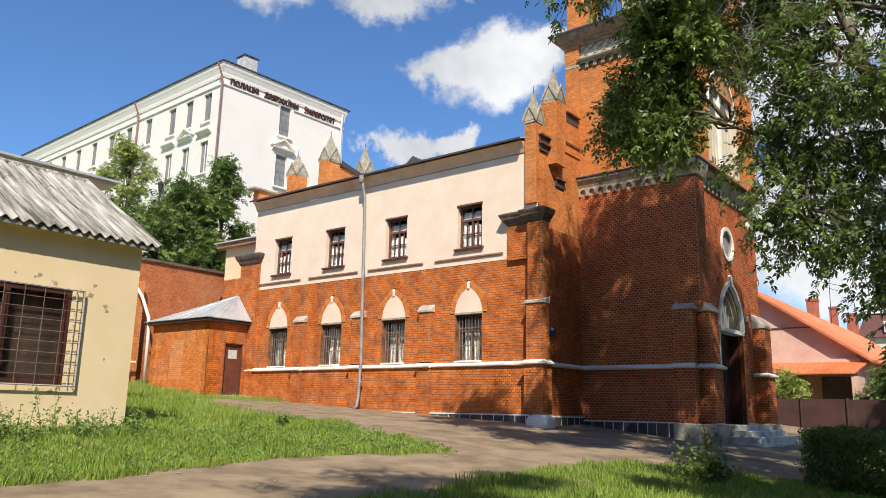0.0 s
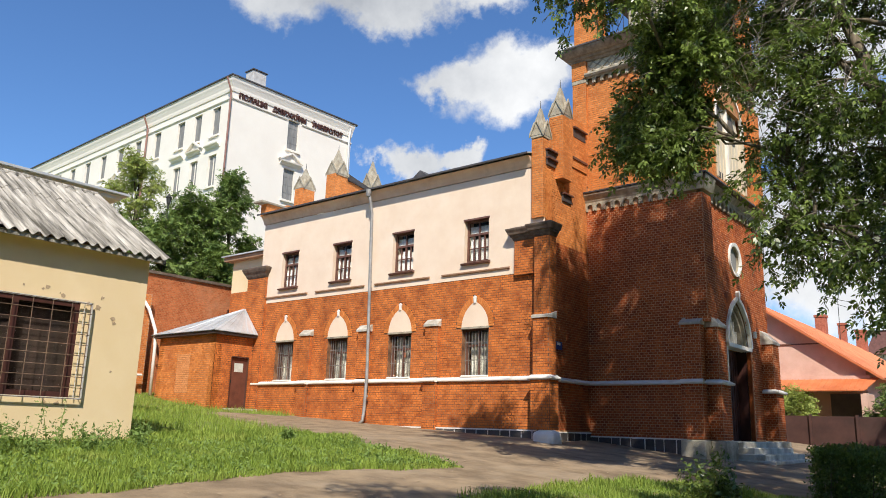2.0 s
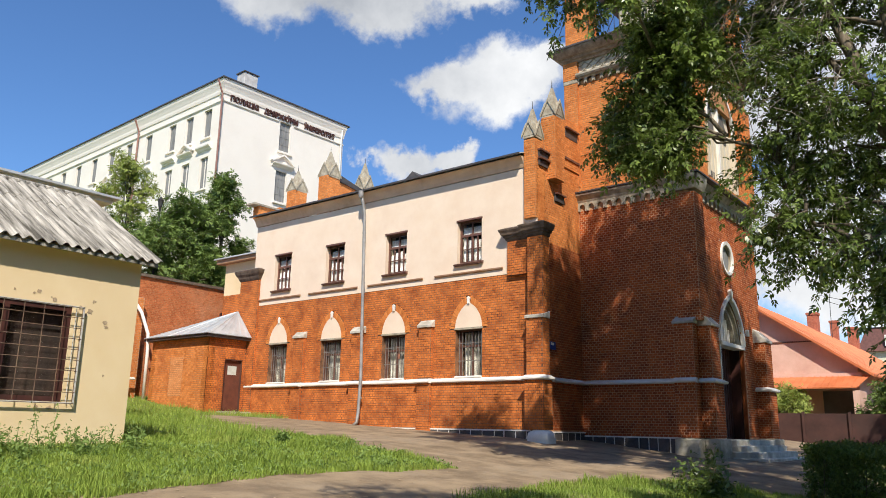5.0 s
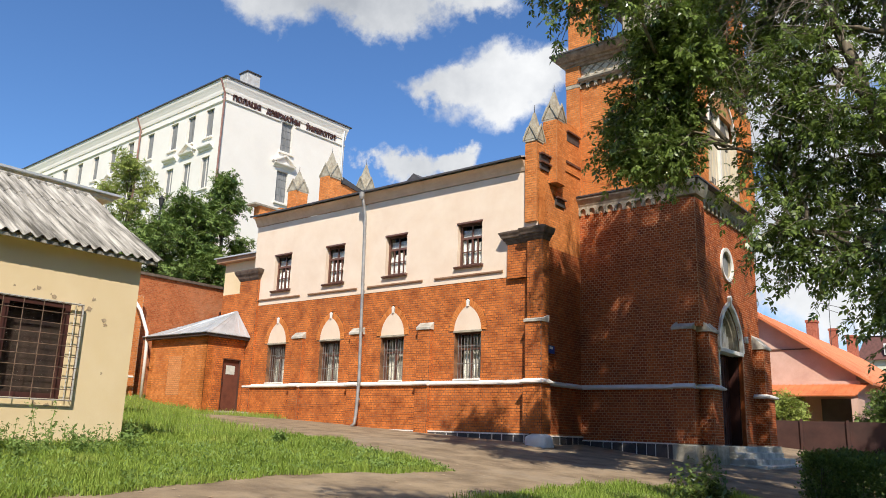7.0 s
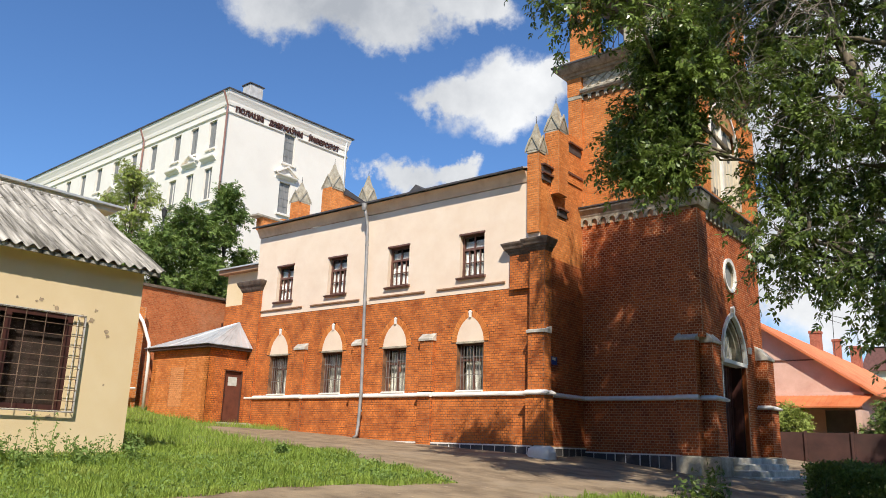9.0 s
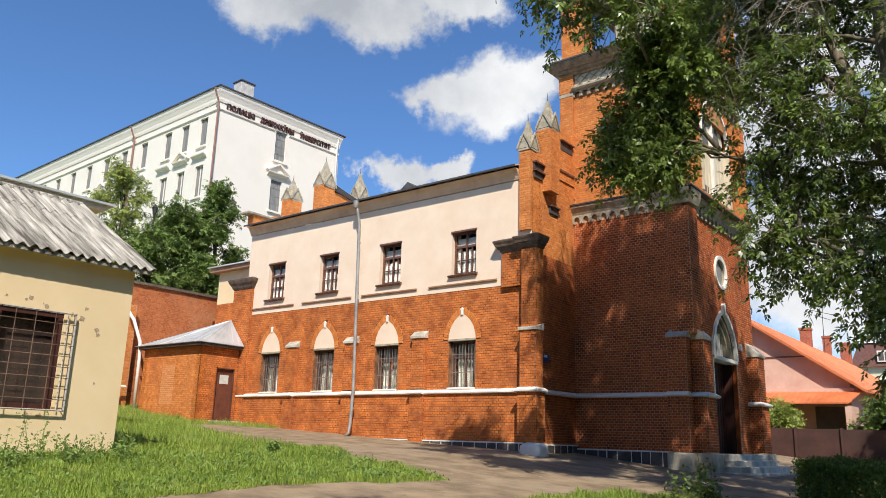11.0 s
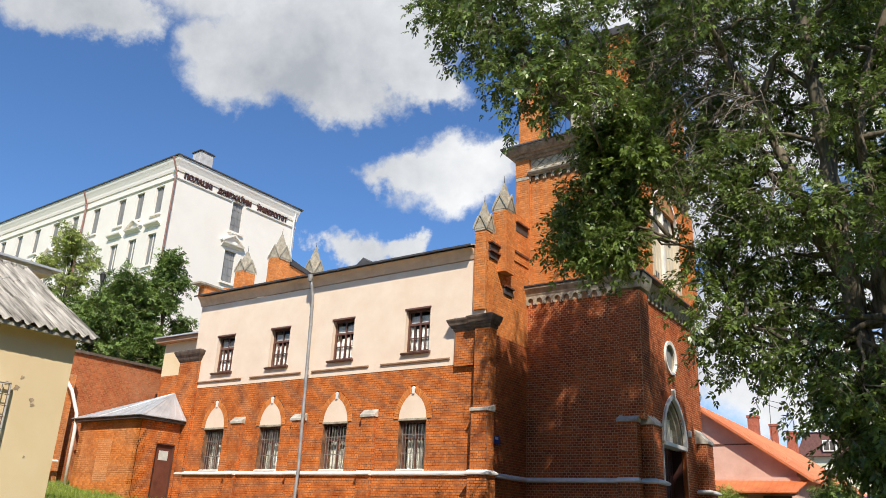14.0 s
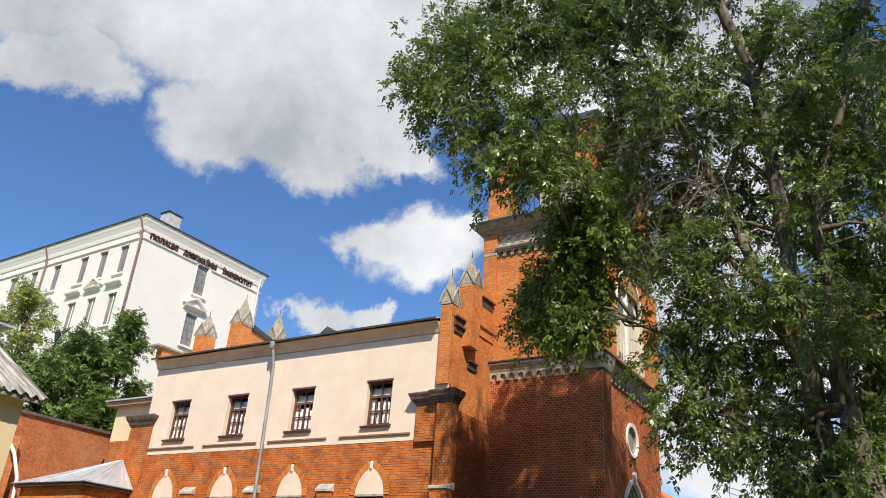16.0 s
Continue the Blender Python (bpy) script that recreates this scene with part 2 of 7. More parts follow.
FENCE = material("brown fence paint", (0.05, 0.022, 0.018), (0.085, 0.038, 0.03), 1.5, 0.7, 0.2, 40, (0.05, 0.03, 0.025), 0.6, 0.5)
BLUE_TIN = material("blue roof sheet", (0.02, 0.09, 0.26), (0.04, 0.13, 0.34), 2, 0.5, 0.1, 40)
PALE_YELLOW = material("pale yellow wall", (0.62, 0.60, 0.42), (0.70, 0.68, 0.50), 0.8, 0.9, 0.1)
MAROON = material("maroon mansard tiles", (0.10, 0.04, 0.03), (0.16, 0.065, 0.05), 4, 0.7, 0.3)
ASPHALT = material("worn asphalt", (0.165, 0.115, 0.068), (0.33, 0.24, 0.145), 1.6, 0.95, 0.7, 45, (0.36, 0.28, 0.19), 0.6, 0.5)
SOIL = material("grassy soil", (0.10, 0.14, 0.03), (0.19, 0.23, 0.055), 2.2, 0.95, 0.6, 30, (0.14, 0.11, 0.05), 0.35, 0.8)
GRASS = material("grass blades", (0.125, 0.21, 0.022), (0.38, 0.48, 0.085), 0.9, 0.75, 0.0, 4, (0.42, 0.42, 0.11), 0.4, 1.3, island=0.6, translucent=0.3)
WEED = material("weed leaves", (0.14, 0.23, 0.05), (0.28, 0.38, 0.10), 2, 0.7, 0.0, 9, island=0.7, translucent=0.3)
LEAF = material("ash-leaved maple leaves", (0.020, 0.042, 0.009), (0.29, 0.385, 0.085), 0.8, 0.32, 0.0, 9, island=0.6, translucent=0.32, spec=0.5)
LEAF_LIGHT = material("light willow leaves", (0.22, 0.28, 0.055), (0.42, 0.46, 0.11), 0.8, 0.65, 0.0, 9, island=0.6, translucent=0.3)
LEAF_DARK = material("ash leaves", (0.055, 0.11, 0.022), (0.27, 0.36, 0.08), 0.8, 0.6, 0.0, 9, island=0.6, translucent=0.25)
BARK = material("ridged grey-brown bark", (0.045, 0.034, 0.022), (0.22, 0.175, 0.12), 12, 0.95, 1.0, 34, (0.10, 0.11, 0.06), 0.35, 1.2, stretch=(1, 1, 0.18))
STEP = material("white-stained concrete", (0.46, 0.42, 0.33), (0.78, 0.73, 0.62), 2.5, 0.9, 0.4, 70, (0.22, 0.19, 0.15), 0.6, 1.4)
# dark tone that puts the dimness of rooms and openings into the colour
DARK_ROOM = material("dark room tone", (0.10, 0.09, 0.08), (0.14, 0.12, 0.10), 2, 0.95, 0.0)
SIGN_BLUE = material("blue enamel plate", (0.02, 0.05, 0.22), (0.03, 0.07, 0.28), 4, 0.35, 0.0)
SIGN_PALE = material("pale notice sheet", (0.5, 0.52, 0.46), (0.6, 0.62, 0.56), 6, 0.6, 0.0)


def glass(name, ior=1.45):
    m = bpy.data.materials.new(name)
    m.use_nodes = True
    b = m.node_tree.nodes["Principled BSDF"]
    b.inputs["Base Color"].default_value = (0.85, 0.9, 0.9, 1)
    b.inputs["Roughness"].default_value = 0.03
    b.inputs["Transmission Weight"].default_value = 1.0
    b.inputs["IOR"].default_value = ior
    return m


DUSTY_GLASS = glass("dusty window glass", 1.12)


# ---- builders ----
class Shape:
    """Vertices and faces of one mesh."""

    def __init__(self):
        self.v, self.f = [], []

    def add(self, verts, faces):
        k = len(self.v)
        self.v += [tuple(p) for p in verts]
        self.f += [tuple(i + k for i in q) for q in faces]
        return self

    def box(self, x0, x1, y0, y1, z0, z1, at=None):
        p = [(x, y, z) for z in (z0, z1) for y in (y0, y1) for x in (x0, x1)]
        if at:
            p = [at(*q) for q in p]
        return self.add(p, [(0, 2, 3, 1), (4, 5, 7, 6), (0, 1, 5, 4), (2, 6, 7, 3), (0, 4, 6, 2), (1, 3, 7, 5)])

    def loft(self, rings, caps=True):
        """Rings of equal length joined into a skin."""
        n = len(rings[0])
        k = len(self.v)
        for r in rings:
            self.v += [tuple(p) for p in r]
        for i in range(len(rings) - 1):
            for j in range(n):
                a, b = k + i * n + j, k + i * n + (j + 1) % n
                self.f.append((a, b, b + n, a + n))
        if caps:
            self.f.append(tuple(range(k + n - 1, k - 1, -1)))
            self.f.append(tuple(range(k + (len(rings) - 1) * n, k + len(rings) * n)))
        return self

    def prism(self, outline, w0, w1, at):
        """An outline (u, v) pushed from depth w0 to w1 in the frame at(u, v, w)."""
        return self.loft([[at(u, v, w0) for u, v in outline], [at(u, v, w1) for u, v in outline]])

    def tube(self, pts, radii, n=8):
        rings = []
        for i, p in enumerate(pts):
            p = Vector(p)
            d = (Vector(pts[min(i + 1, len(pts) - 1)]) - Vector(pts[max(i - 1, 0)])).normalized()
            s = d.cross(Vector((0.31, 0.95, 0.05))).normalized()
            q = d.cross(s)
            r = radii[i] if isinstance(radii, (list, tuple)) else radii
            rings.append([p + (s * math.cos(a) + q * math.sin(a)) * r for a in [2 * math.pi * j / n for j in range(n)]])
        return self.loft(rings)


def part(name, shape, mat, parent=None, label="", smooth=False, bevel=0.0):
    me = bpy.data.meshes.new(name)
    me.from_pydata(shape.v, [], shape.f)
    me.materials.append(mat)
    bm = bmesh.new()
    bm.from_mesh(me)
    bmesh.ops.recalc_face_normals(bm, faces=bm.faces)
    if bevel:
        bmesh.ops.bevel(bm, geom=bm.edges[:], offset=bevel, segments=1, affect="EDGES", clamp_overlap=True)
    bm.to_mesh(me)
    bm.free()
    if smooth:
        me.shade_smooth()
    ob = new(name, me)
    if parent:
        ob.parent = parent
    return tagged(ob, label)


def thing(name, label, category, group="", kind=""):
    return tagged(new(name), label, category, group, kind)


def south(y):
    """Frame of a wall that faces -y: u along x, v up, w out of the wall."""
    return lambda u, v, w: (u, y - w, v)


def east(x):
    """Frame of a wall that faces +x: u along y, v up, w out of the wall."""
    return lambda u, v, w: (x + w, u, v)


def north(y):
    return lambda u, v, w: (u, y + w, v)


def west(x):
    return lambda u, v, w: (x - w, u, v)


def pierced(shape, at, u0, u1, v0, v1, depth, holes=()):
    """A slab of wall with rectangular openings through it."""
    us = sorted({u0, u1, *[h for q in holes for h in q[:2] if u0 < h < u1]})
    vs = sorted({v0, v1, *[h for q in holes for h in q[2:] if v0 < h < v1]})
    nu, nv = len(us) - 1, len(vs) - 1

    def solid(i, j):
        if not (0 <= i < nu and 0 <= j < nv):
            return False
        u, v = (us[i] + us[i + 1]) / 2, (vs[j] + vs[j + 1]) / 2
        return not any(a < u < b and c < v < d for a, b, c, d in holes)

    for i in range(nu):
        for j in range(nv):
            if not solid(i, j):
                continue
            a, b, c, d = us[i], us[i + 1], vs[j], vs[j + 1]
            for w in (0, -depth):
                shape.add([at(a, c, w), at(b, c, w), at(b, d, w), at(a, d, w)], [(0, 1, 2, 3)])
            for di, dj, p, q in ((-1, 0, (a, c), (a, d)), (1, 0, (b, c), (b, d)), (0, -1, (a, c), (b, c)), (0, 1, (a, d), (b, d))):
                if not solid(i + di, j + dj):
                    shape.add([at(*p, 0), at(*q, 0), at(*q, -depth), at(*p, -depth)], [(0, 1, 2, 3)])
    return shape


COURSE, LONG, SHORT, JOINT, UPRIGHT = 0.078, 0.155, 0.14, 0.014, 0.018
rng = random.Random(7)


def lay(at, u0, u1, v0, v1, holes=(), skip=None):
    """Bricks of a wall in header bond: (u0, u1, v0, v1, proud) each, cut at the openings."""
    out = []
    rows = max(1, int(round((v1 - v0) / COURSE)))
    h = (v1 - v0) / rows
    for r in range(rows):
        c, d = v0 + r * h + JOINT / 2, v0 + (r + 1) * h - JOINT / 2
        vm = (c + d) / 2
        spans = [(u0, u1)]
        for a, b, e, f in holes:
            if e < vm < f:
                spans = [s for x, y in spans for s in ((x, min(y, a)), (max(x, b), y)) if s[1] - s[0] > 0.02]
        for x, y in spans:
            u, long = x, (r + int(x * 3)) % 2 == 0
            if r % 2:
                u -= 0.0655
            while u < y - 0.01:
                w = (LONG if long else SHORT)
                a, b = max(u, x) + UPRIGHT / 2, min(u + w, y) - UPRIGHT / 2
                if b - a > 0.03 and not (skip and skip((a + b) / 2, vm)):
                    out.append((a, b, c, d, 0.006 + rng.uniform(-0.003, 0.003)))
                u += w
                long = not long
    return out


def brick_mesh(shape, at, laid):
    for a, b, c, d, w in laid:
        k = len(shape.v)
        j = rng.uniform(-0.0015, 0.0015)
        shape.v += [at(a, c, 0), at(b, c, 0), at(b, d, 0), at(a, d, 0),
                    at(a + 0.002, c + 0.002 + j, w), at(b - 0.002, c + 0.002 - j, w), at(b - 0.002, d - 0.002 - j, w), at(a + 0.002, d - 0.002 + j, w)]
        shape.f += [(k + 4, k + 5, k + 6, k + 7), (k, k + 1, k + 5, k + 4), (k + 1, k + 2, k + 6, k + 5), (k + 2, k + 3, k + 7, k + 6), (k + 3, k, k + 4, k + 7)]
    return shape


def brick_skin(laid_by_frame, mat, parent, label="courses of red brick"):
    s = Shape()
    for at, laid in laid_by_frame:
        brick_mesh(s, at, laid)
    me = bpy.data.meshes.new("brickwork")
    me.from_pydata(s.v, [], s.f)
    me.materials.append(mat)
    ob = new("brickwork", me)
    ob.parent = parent
    return tagged(ob, label, kind="stuff")


loose = []           # bricks that become objects of their own, laid at the end of the file


def split_bricks(at, laid, mat, parent, inside, limit=300):
    """Keeps up to limit of the bricks inside a stretch of the plan for single objects; returns the rest."""
    near, rest = [], []
    for q in laid:
        if len(near) < limit and inside((q[0] + q[1]) / 2, (q[2] + q[3]) / 2):
            near.append(q)
        else:
            rest.append(q)
    loose.append((at, near, mat, parent))
    return rest


def pointed(half, rise, n=9, grow=0.0):
    """Left foot over the apex to the right foot of a pointed arch, (u, v) from the middle of its spring line."""
    r = (half * half + rise * rise) / (2 * half)
    top = math.asin(min(1, rise / r))
    left = []
    for i in range(n + 1):
        a = top * i / n
        left.append(((r - half) - (r + grow) * math.cos(a), (r + grow) * math.sin(a)))
    if grow:
        cut = math.sqrt(max(0, (r + grow) ** 2 - (r - half) ** 2))
        left = [p for p in left if p[0] < 0] + [(0.0, cut)]
    else:
        left[-1] = (0.0, rise)
    return left + [(-u, v) for u, v in reversed(left[:-1])]


def arch_ring(shape, at, cu, cv, half, rise, g0, g1, w0, w1, n=9):
    """A band that follows a pointed arch."""
    inner, outer = pointed(half, rise, n, g0), pointed(half, rise, n, g1)
    m = min(len(inner), len(outer))
    inner, outer = resample(inner, 2 * n + 1), resample(outer, 2 * n + 1)
    k = len(shape.v)
    for (a, b), (c, d) in zip(inner, outer):
        shape.v += [at(cu + a, cv + b, w0), at(cu + c, cv + d, w0), at(cu + c, cv + d, w1), at(cu + a, cv + b, w1)]
    m = len(inner)
    for i in range(m - 1):
        p = k + 4 * i
        for j in range(4):
            shape.f.append((p + j, p + (j + 1) % 4, p + 4 + (j + 1) % 4, p + 4 + j))
    shape.f += [(k, k + 1, k + 2, k + 3), (k + 4 * m - 1, k + 4 * m - 2, k + 4 * m - 3, k + 4 * m - 4)]
    return shape


def resample(pts, n):
    d = [0.0]
    for p, q in zip(pts, pts[1:]):
        d.append(d[-1] + math.dist(p, q))
    out = []
    for i in range(n):
        s = d[-1] * i / (n - 1)
        j = max(0, min(len(pts) - 2, next((k for k in range(len(d) - 1) if d[k + 1] >= s - 1e-9), len(pts) - 2)))
        f = 0 if d[j + 1] == d[j] else (s - d[j]) / (d[j + 1] - d[j])
        out.append((pts[j][0] + (pts[j + 1][0] - pts[j][0]) * f, pts[j][1] + (pts[j + 1][1] - pts[j][1]) * f))
    return out


def profile(shape, at, u0, u1, outline, miter0=0.0, miter1=0.0):
    """A moulding: outline of (v, w) drawn along u; mitred by w times miter at each end."""
    return shape.loft([[at(u0 - miter0 * w, v, w) for v, w in outline], [at(u1 + miter1 * w, v, w) for v, w in outline]])


# ---- ground ----
GX = (-400, -60, -40, -32.2, -31.7, -29, -26, -19, -12.8, -9, 0, 8, 40, 400)
GZ = (9, 8, 6.4, 5.9, 1.15, 0.72, 0.42, 0.05, -0.24, -0.64, -1.38, -1.6, -1.7, -2)


def ground_z(x, y):
    z = float(np.interp(x, GX, GZ)) + 0.012 * (max(-10.0, min(40.0, y)) - 20)
    return z


def sheet(name, xs, ys, mat, lift, keep=None, kind="structure", label="", category=""):
    s = Shape()
    idx = {}
    for i, x in enumerate(xs):
        for j, y in enumerate(ys):
            idx[i, j] = len(s.v)
            s.v.append((x, y, ground_z(x, y) + lift(x, y)))
    for i in range(len(xs) - 1):
        for j in range(len(ys) - 1):
            if keep is None or keep((xs[i] + xs[i + 1]) / 2, (ys[j] + ys[j + 1]) / 2):
                s.f.append((idx[i, j], idx[i + 1, j], idx[i + 1, j + 1], idx[i, j + 1]))
    me = bpy.data.meshes.new(name)
    me.from_pydata(s.v, [], s.f)
    me.materials.append(mat)
    me.shade_smooth()
    return tagged(new(name, me), label, category, kind=kind)


def steps(*spans):
    out = []
    for a, b, d in spans:
        n = max(1, int(round((b - a) / d)))
        out += [a + (b - a) * i / n for i in range(n)]
    return out + [spans[-1][1]]


def rough(x, y):
    return 0.02 * noise.noise(Vector((x * 0.9, y * 0.9, 0))) + 0.008 * noise.noise(Vector((x * 4, y * 4, 3)))


sheet("ground", steps((-1500, -100, 200), (-100, -36, 8), (-36, -32.2, 1.9), (-32.2, -31.7, 0.5), (-31.7, 2, 0.35), (2, 60, 6), (60, 1500, 240)),
      steps((-1500, -60, 240), (-60, 0, 10), (0, 34, 0.35), (34, 100, 8), (100, 1500, 280)), ASPHALT, rough,
      label="worn asphalt yard that falls gently away from the church", category="ground")


def inside(poly, x, y):
    hit = False
    for (a, b), (c, d) in zip(poly, poly[1:] + poly[:1]):
        if (b > y) != (d > y) and x < (c - a) * (y - b) / (d - b) + a:
            hit = not hit
    return hit


LAWN_L = [(-8.9, -8), (-8.8, 4.9), (-9.3, 6.8), (-9.5, 9.1), (-9.0, 11.8), (-10.2, 12.0), (-12.9, 12.5), (-16.9, 13.2), (-20, 14.6),
          (-24.4, 16.2), (-24.5, 18.0), (-22.9, 18.8), (-23.0, 19.7), (-26.2, 19.9), (-31.6, 24), (-31.6, -8)]
LAWN_R = [(-6.4, -8), (-6.5, 6.7), (-6.6, 8.6), (-7.0, 11.6), (-6.8, 14.2), (-5.7, 15.5), (-4.6, 15.1), (-3.6, 15.6), (-3.4, 19), (-4.2, 22), (-5.5, 26), (-5.5, 39), (30, 39), (30, -8)]


def on_lawn(poly, jag=0.13):
    def test(x, y):
        return inside(poly, x + jag * noise.noise(Vector((x * 1.7, y * 1.7, 9))), y + jag * noise.noise(Vector((x * 1.7, y * 1.7, 20))))
    return test


def swell(x, y):
    return 0.022 + 0.05 * noise.noise(Vector((x * 0.6, y * 0.6, 5))) + 0.02 * noise.noise(Vector((x * 2.5, y * 2.5, 7)))


left_lawn, right_lawn = on_lawn(LAWN_L), on_lawn(LAWN_R)


def turf(keep, d=0.22):
    """Lift of the turf: it dips into the ground along its edge."""
    def lift(x, y):
        deep = all(keep(x + a, y + b) for a, b in ((d, 0), (-d, 0), (0, d), (0, -d)))
        return swell(x, y) if deep else -0.05
    return lift


# unseen plain walls added behind and beside the viewer to cut low sky light
for name, x0, x1, y0, y1 in (("wall_south", -24.0, 16.0, -15.0, -14.4), ("wall_east", 15.4, 16.0, -14.4, 34.0)):
    w = Shape()
    w.box(x0, x1, y0, y1, -2.4, 10.5)
    tagged(part(name, w, SKY_BLOCK), "unseen plain grey-brown wall added to block sky light", "wall", kind="structure")


sheet("lawn_soil_west", steps((-31.6, -8, 0.14)), steps((-8, 24, 0.14)), SOIL, turf(left_lawn), left_lawn, label="grassy soil of the lawn beside the cream house", category="lawn")
sheet("lawn_soil_east", steps((-8, 10, 0.14)), steps((-8, 38, 0.2)), SOIL, turf(right_lawn), right_lawn, label="grassy soil of the lawn under the maple", category="lawn")


# ---- church ----
church = thing("church", "red brick gothic church with peach rendered upper storey and tower", "church")
FY, EX = 20.0, -12.3              # long south wall, east gable
TX0, TX1, TY0, TY1 = -12.3, -8.5, 22.7, 29.05        # tower
SOUTH, EAST = south(FY), east(EX)
WIN_X = (-14.93, -18.2, -21.34, -24.38)
low_holes = [(x - 0.53, x + 0.53, 1.6, 3.2) for x in WIN_X]
up_holes = [(x - 0.5, x + 0.5, 5.36, 6.82) for x in WIN_X]
low_wall = part("nave_wall", pierced(Shape(), SOUTH, -26.2, EX, -1.2, 4.8, 0.5, low_holes), MORTAR_DARK, church, "orange-red brick wall with dark joints")
up_wall = part("rendered_wall", pierced(Shape(), south(FY - 0.02), -26.2, EX, 4.8, 8.2, 0.5, up_holes), RENDER, church, "smooth peach rendered upper storey")
arch_skip = lambda u, v: any(v > 3.19 and (abs(u - x) + 0.375) ** 2 + (v - 3.2) ** 2 < 1.11 ** 2 for x in WIN_X)
nave_laid = lay(SOUTH, -26.2, -12.5, 1.6, 4.8, low_holes, arch_skip)
PLINTH = south(FY - 0.07)
part("plinth_wall", pierced(Shape(), PLINTH, -26.2, -12.5, -1.2, 1.45, 0.066), MORTAR_DARK, church)
plinth_laid = split_bricks(PLINTH, lay(PLINTH, -26.2, -12.5, 0.02, 1.45), BRICK_NAVE, low_wall, lambda u, v: u > -16.2 and 0.55 < v < 1.4)
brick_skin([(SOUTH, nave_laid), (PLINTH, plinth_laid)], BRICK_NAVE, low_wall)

# remaining outer walls, roof and floor close the nave
part("north_wall", pierced(Shape(), north(32.0), -26.2, EX, -1.2, 8.2, 0.5), MORTAR, church)
part("floor_slab", Shape().box(-26.0, -12.6, 20.45, 31.6, -0.2, 0.0), DARK_ROOM, church)
part("attic_floor", Shape().box(-25.69, -12.81, 20.49, 31.5, 8.0, 8.2), DARK_ROOM, church)
part("upper_floor", Shape().box(-25.69, -12.81, 20.49, 31.5, 4.2, 4.5), DARK_ROOM, church)

# eaves: brown cornice with a thin tin edge
s = profile(Shape(), SOUTH, -26.25, -12.75, [(8.22, 0), (8.22, 0.05), (8.27, 0.07), (8.33, 0.09), (8.45, 0.16), (8.54, 0.24), (8.56, 0.26), (8.56, 0)])
part("eaves_cornice", s, EAVES, church, "tan painted eaves cornice")
s = Shape().add([(-26.3, 19.58, 8.57), (-12.7, 19.58, 8.57), (-12.7, 26.0, 10.6), (-26.3, 26.0, 10.6), (-26.3, 19.58, 8.61), (-12.7, 19.58, 8.61), (-12.7, 26.0, 10.64), (-26.3, 26.0, 10.64)],
                [(0, 1, 2, 3), (4, 5, 6, 7), (0, 1, 5, 4), (1, 2, 6, 5), (3, 0, 4, 7)])
s.add([(-26.3, 32.4, 8.57), (-12.7, 32.4, 8.57), (-12.7, 26.0, 10.64), (-26.3, 26.0, 10.64)], [(0, 1, 2, 3)])
part("roof", s, TIN, church, "low grey tin roof")
part("eaves_edge", Shape().box(-26.3, -12.7, 19.56, 19.6, 8.555, 8.615), DARK_TIN, church, "thin dark tin eaves edge")
s = Shape().box(-23.45, -22.55, 26.3, 28.0, 10.2, 11.45)
s.add([(-23.6, 26.2, 11.4), (-22.4, 26.2, 11.4), (-22.4, 28.1, 11.4), (-23.6, 28.1, 11.4), (-23.0, 26.2, 11.85), (-23.0, 28.1, 11.85)], [(0, 1, 4), (1, 2, 5, 4), (2, 3, 5), (3, 0, 4, 5), (0, 3, 2, 1)])
part("roof_hatch", s, DARK_TIN, church, "dark tin roof hatch")

# string course of white stone, a plinth of dark boulders
BAND = [(1.45, 0), (1.45, 0.12), (1.48, 0.155), (1.525, 0.155), (1.6, 0.02), (1.6, 0)]
part("string_course", profile(Shape(), SOUTH, -26.2, -12.51, BAND), WHITE, church, "white limewashed stone string course")


def boulder_row(at, u0, u1, top, foot, w):
    u = u0
    while u < u1 - 0.1:
        b = min(u + rng.uniform(0.28, 0.46), u1)
        z0 = foot(u, b) - 0.25
        s = Shape()
        s.box(u + 0.012, b - 0.012, z0, top - 0.03, -0.05, w + rng.uniform(-0.015, 0.02), at=lambda a, v, q: at(a, v, q))
        part("boulder", s, DARK_STONE, plinth, bevel=0.012)
        j = Shape().box(b - 0.014, b + 0.014, z0, top - 0.03, -0.05, w - 0.005, at=lambda a, v, q: at(a, v, q))
        part("joint", j, WHITE, plinth)
        u = b
    part("joint", Shape().box(u0, u1, top - 0.03, top + 0.012, -0.05, w + 0.01, at=lambda a, v, q: at(a, v, q)), WHITE, plinth)


plinth = part("plinth", Shape().box(-26.2, -12.9, 19.95, 20.0, -1.2, -0.6), DARK_STONE, church, "plinth of dark boulders with white joints")
boulder_row(PLINTH, -18.9, -12.55, 0.0, lambda a, b: ground_z((a + b) / 2, 20), 0.035)


boulder_row(east(EX), FY + 0.06, TY0 + 0.05, -0.03, lambda a, b: ground_z(-12, 21), 0.05)


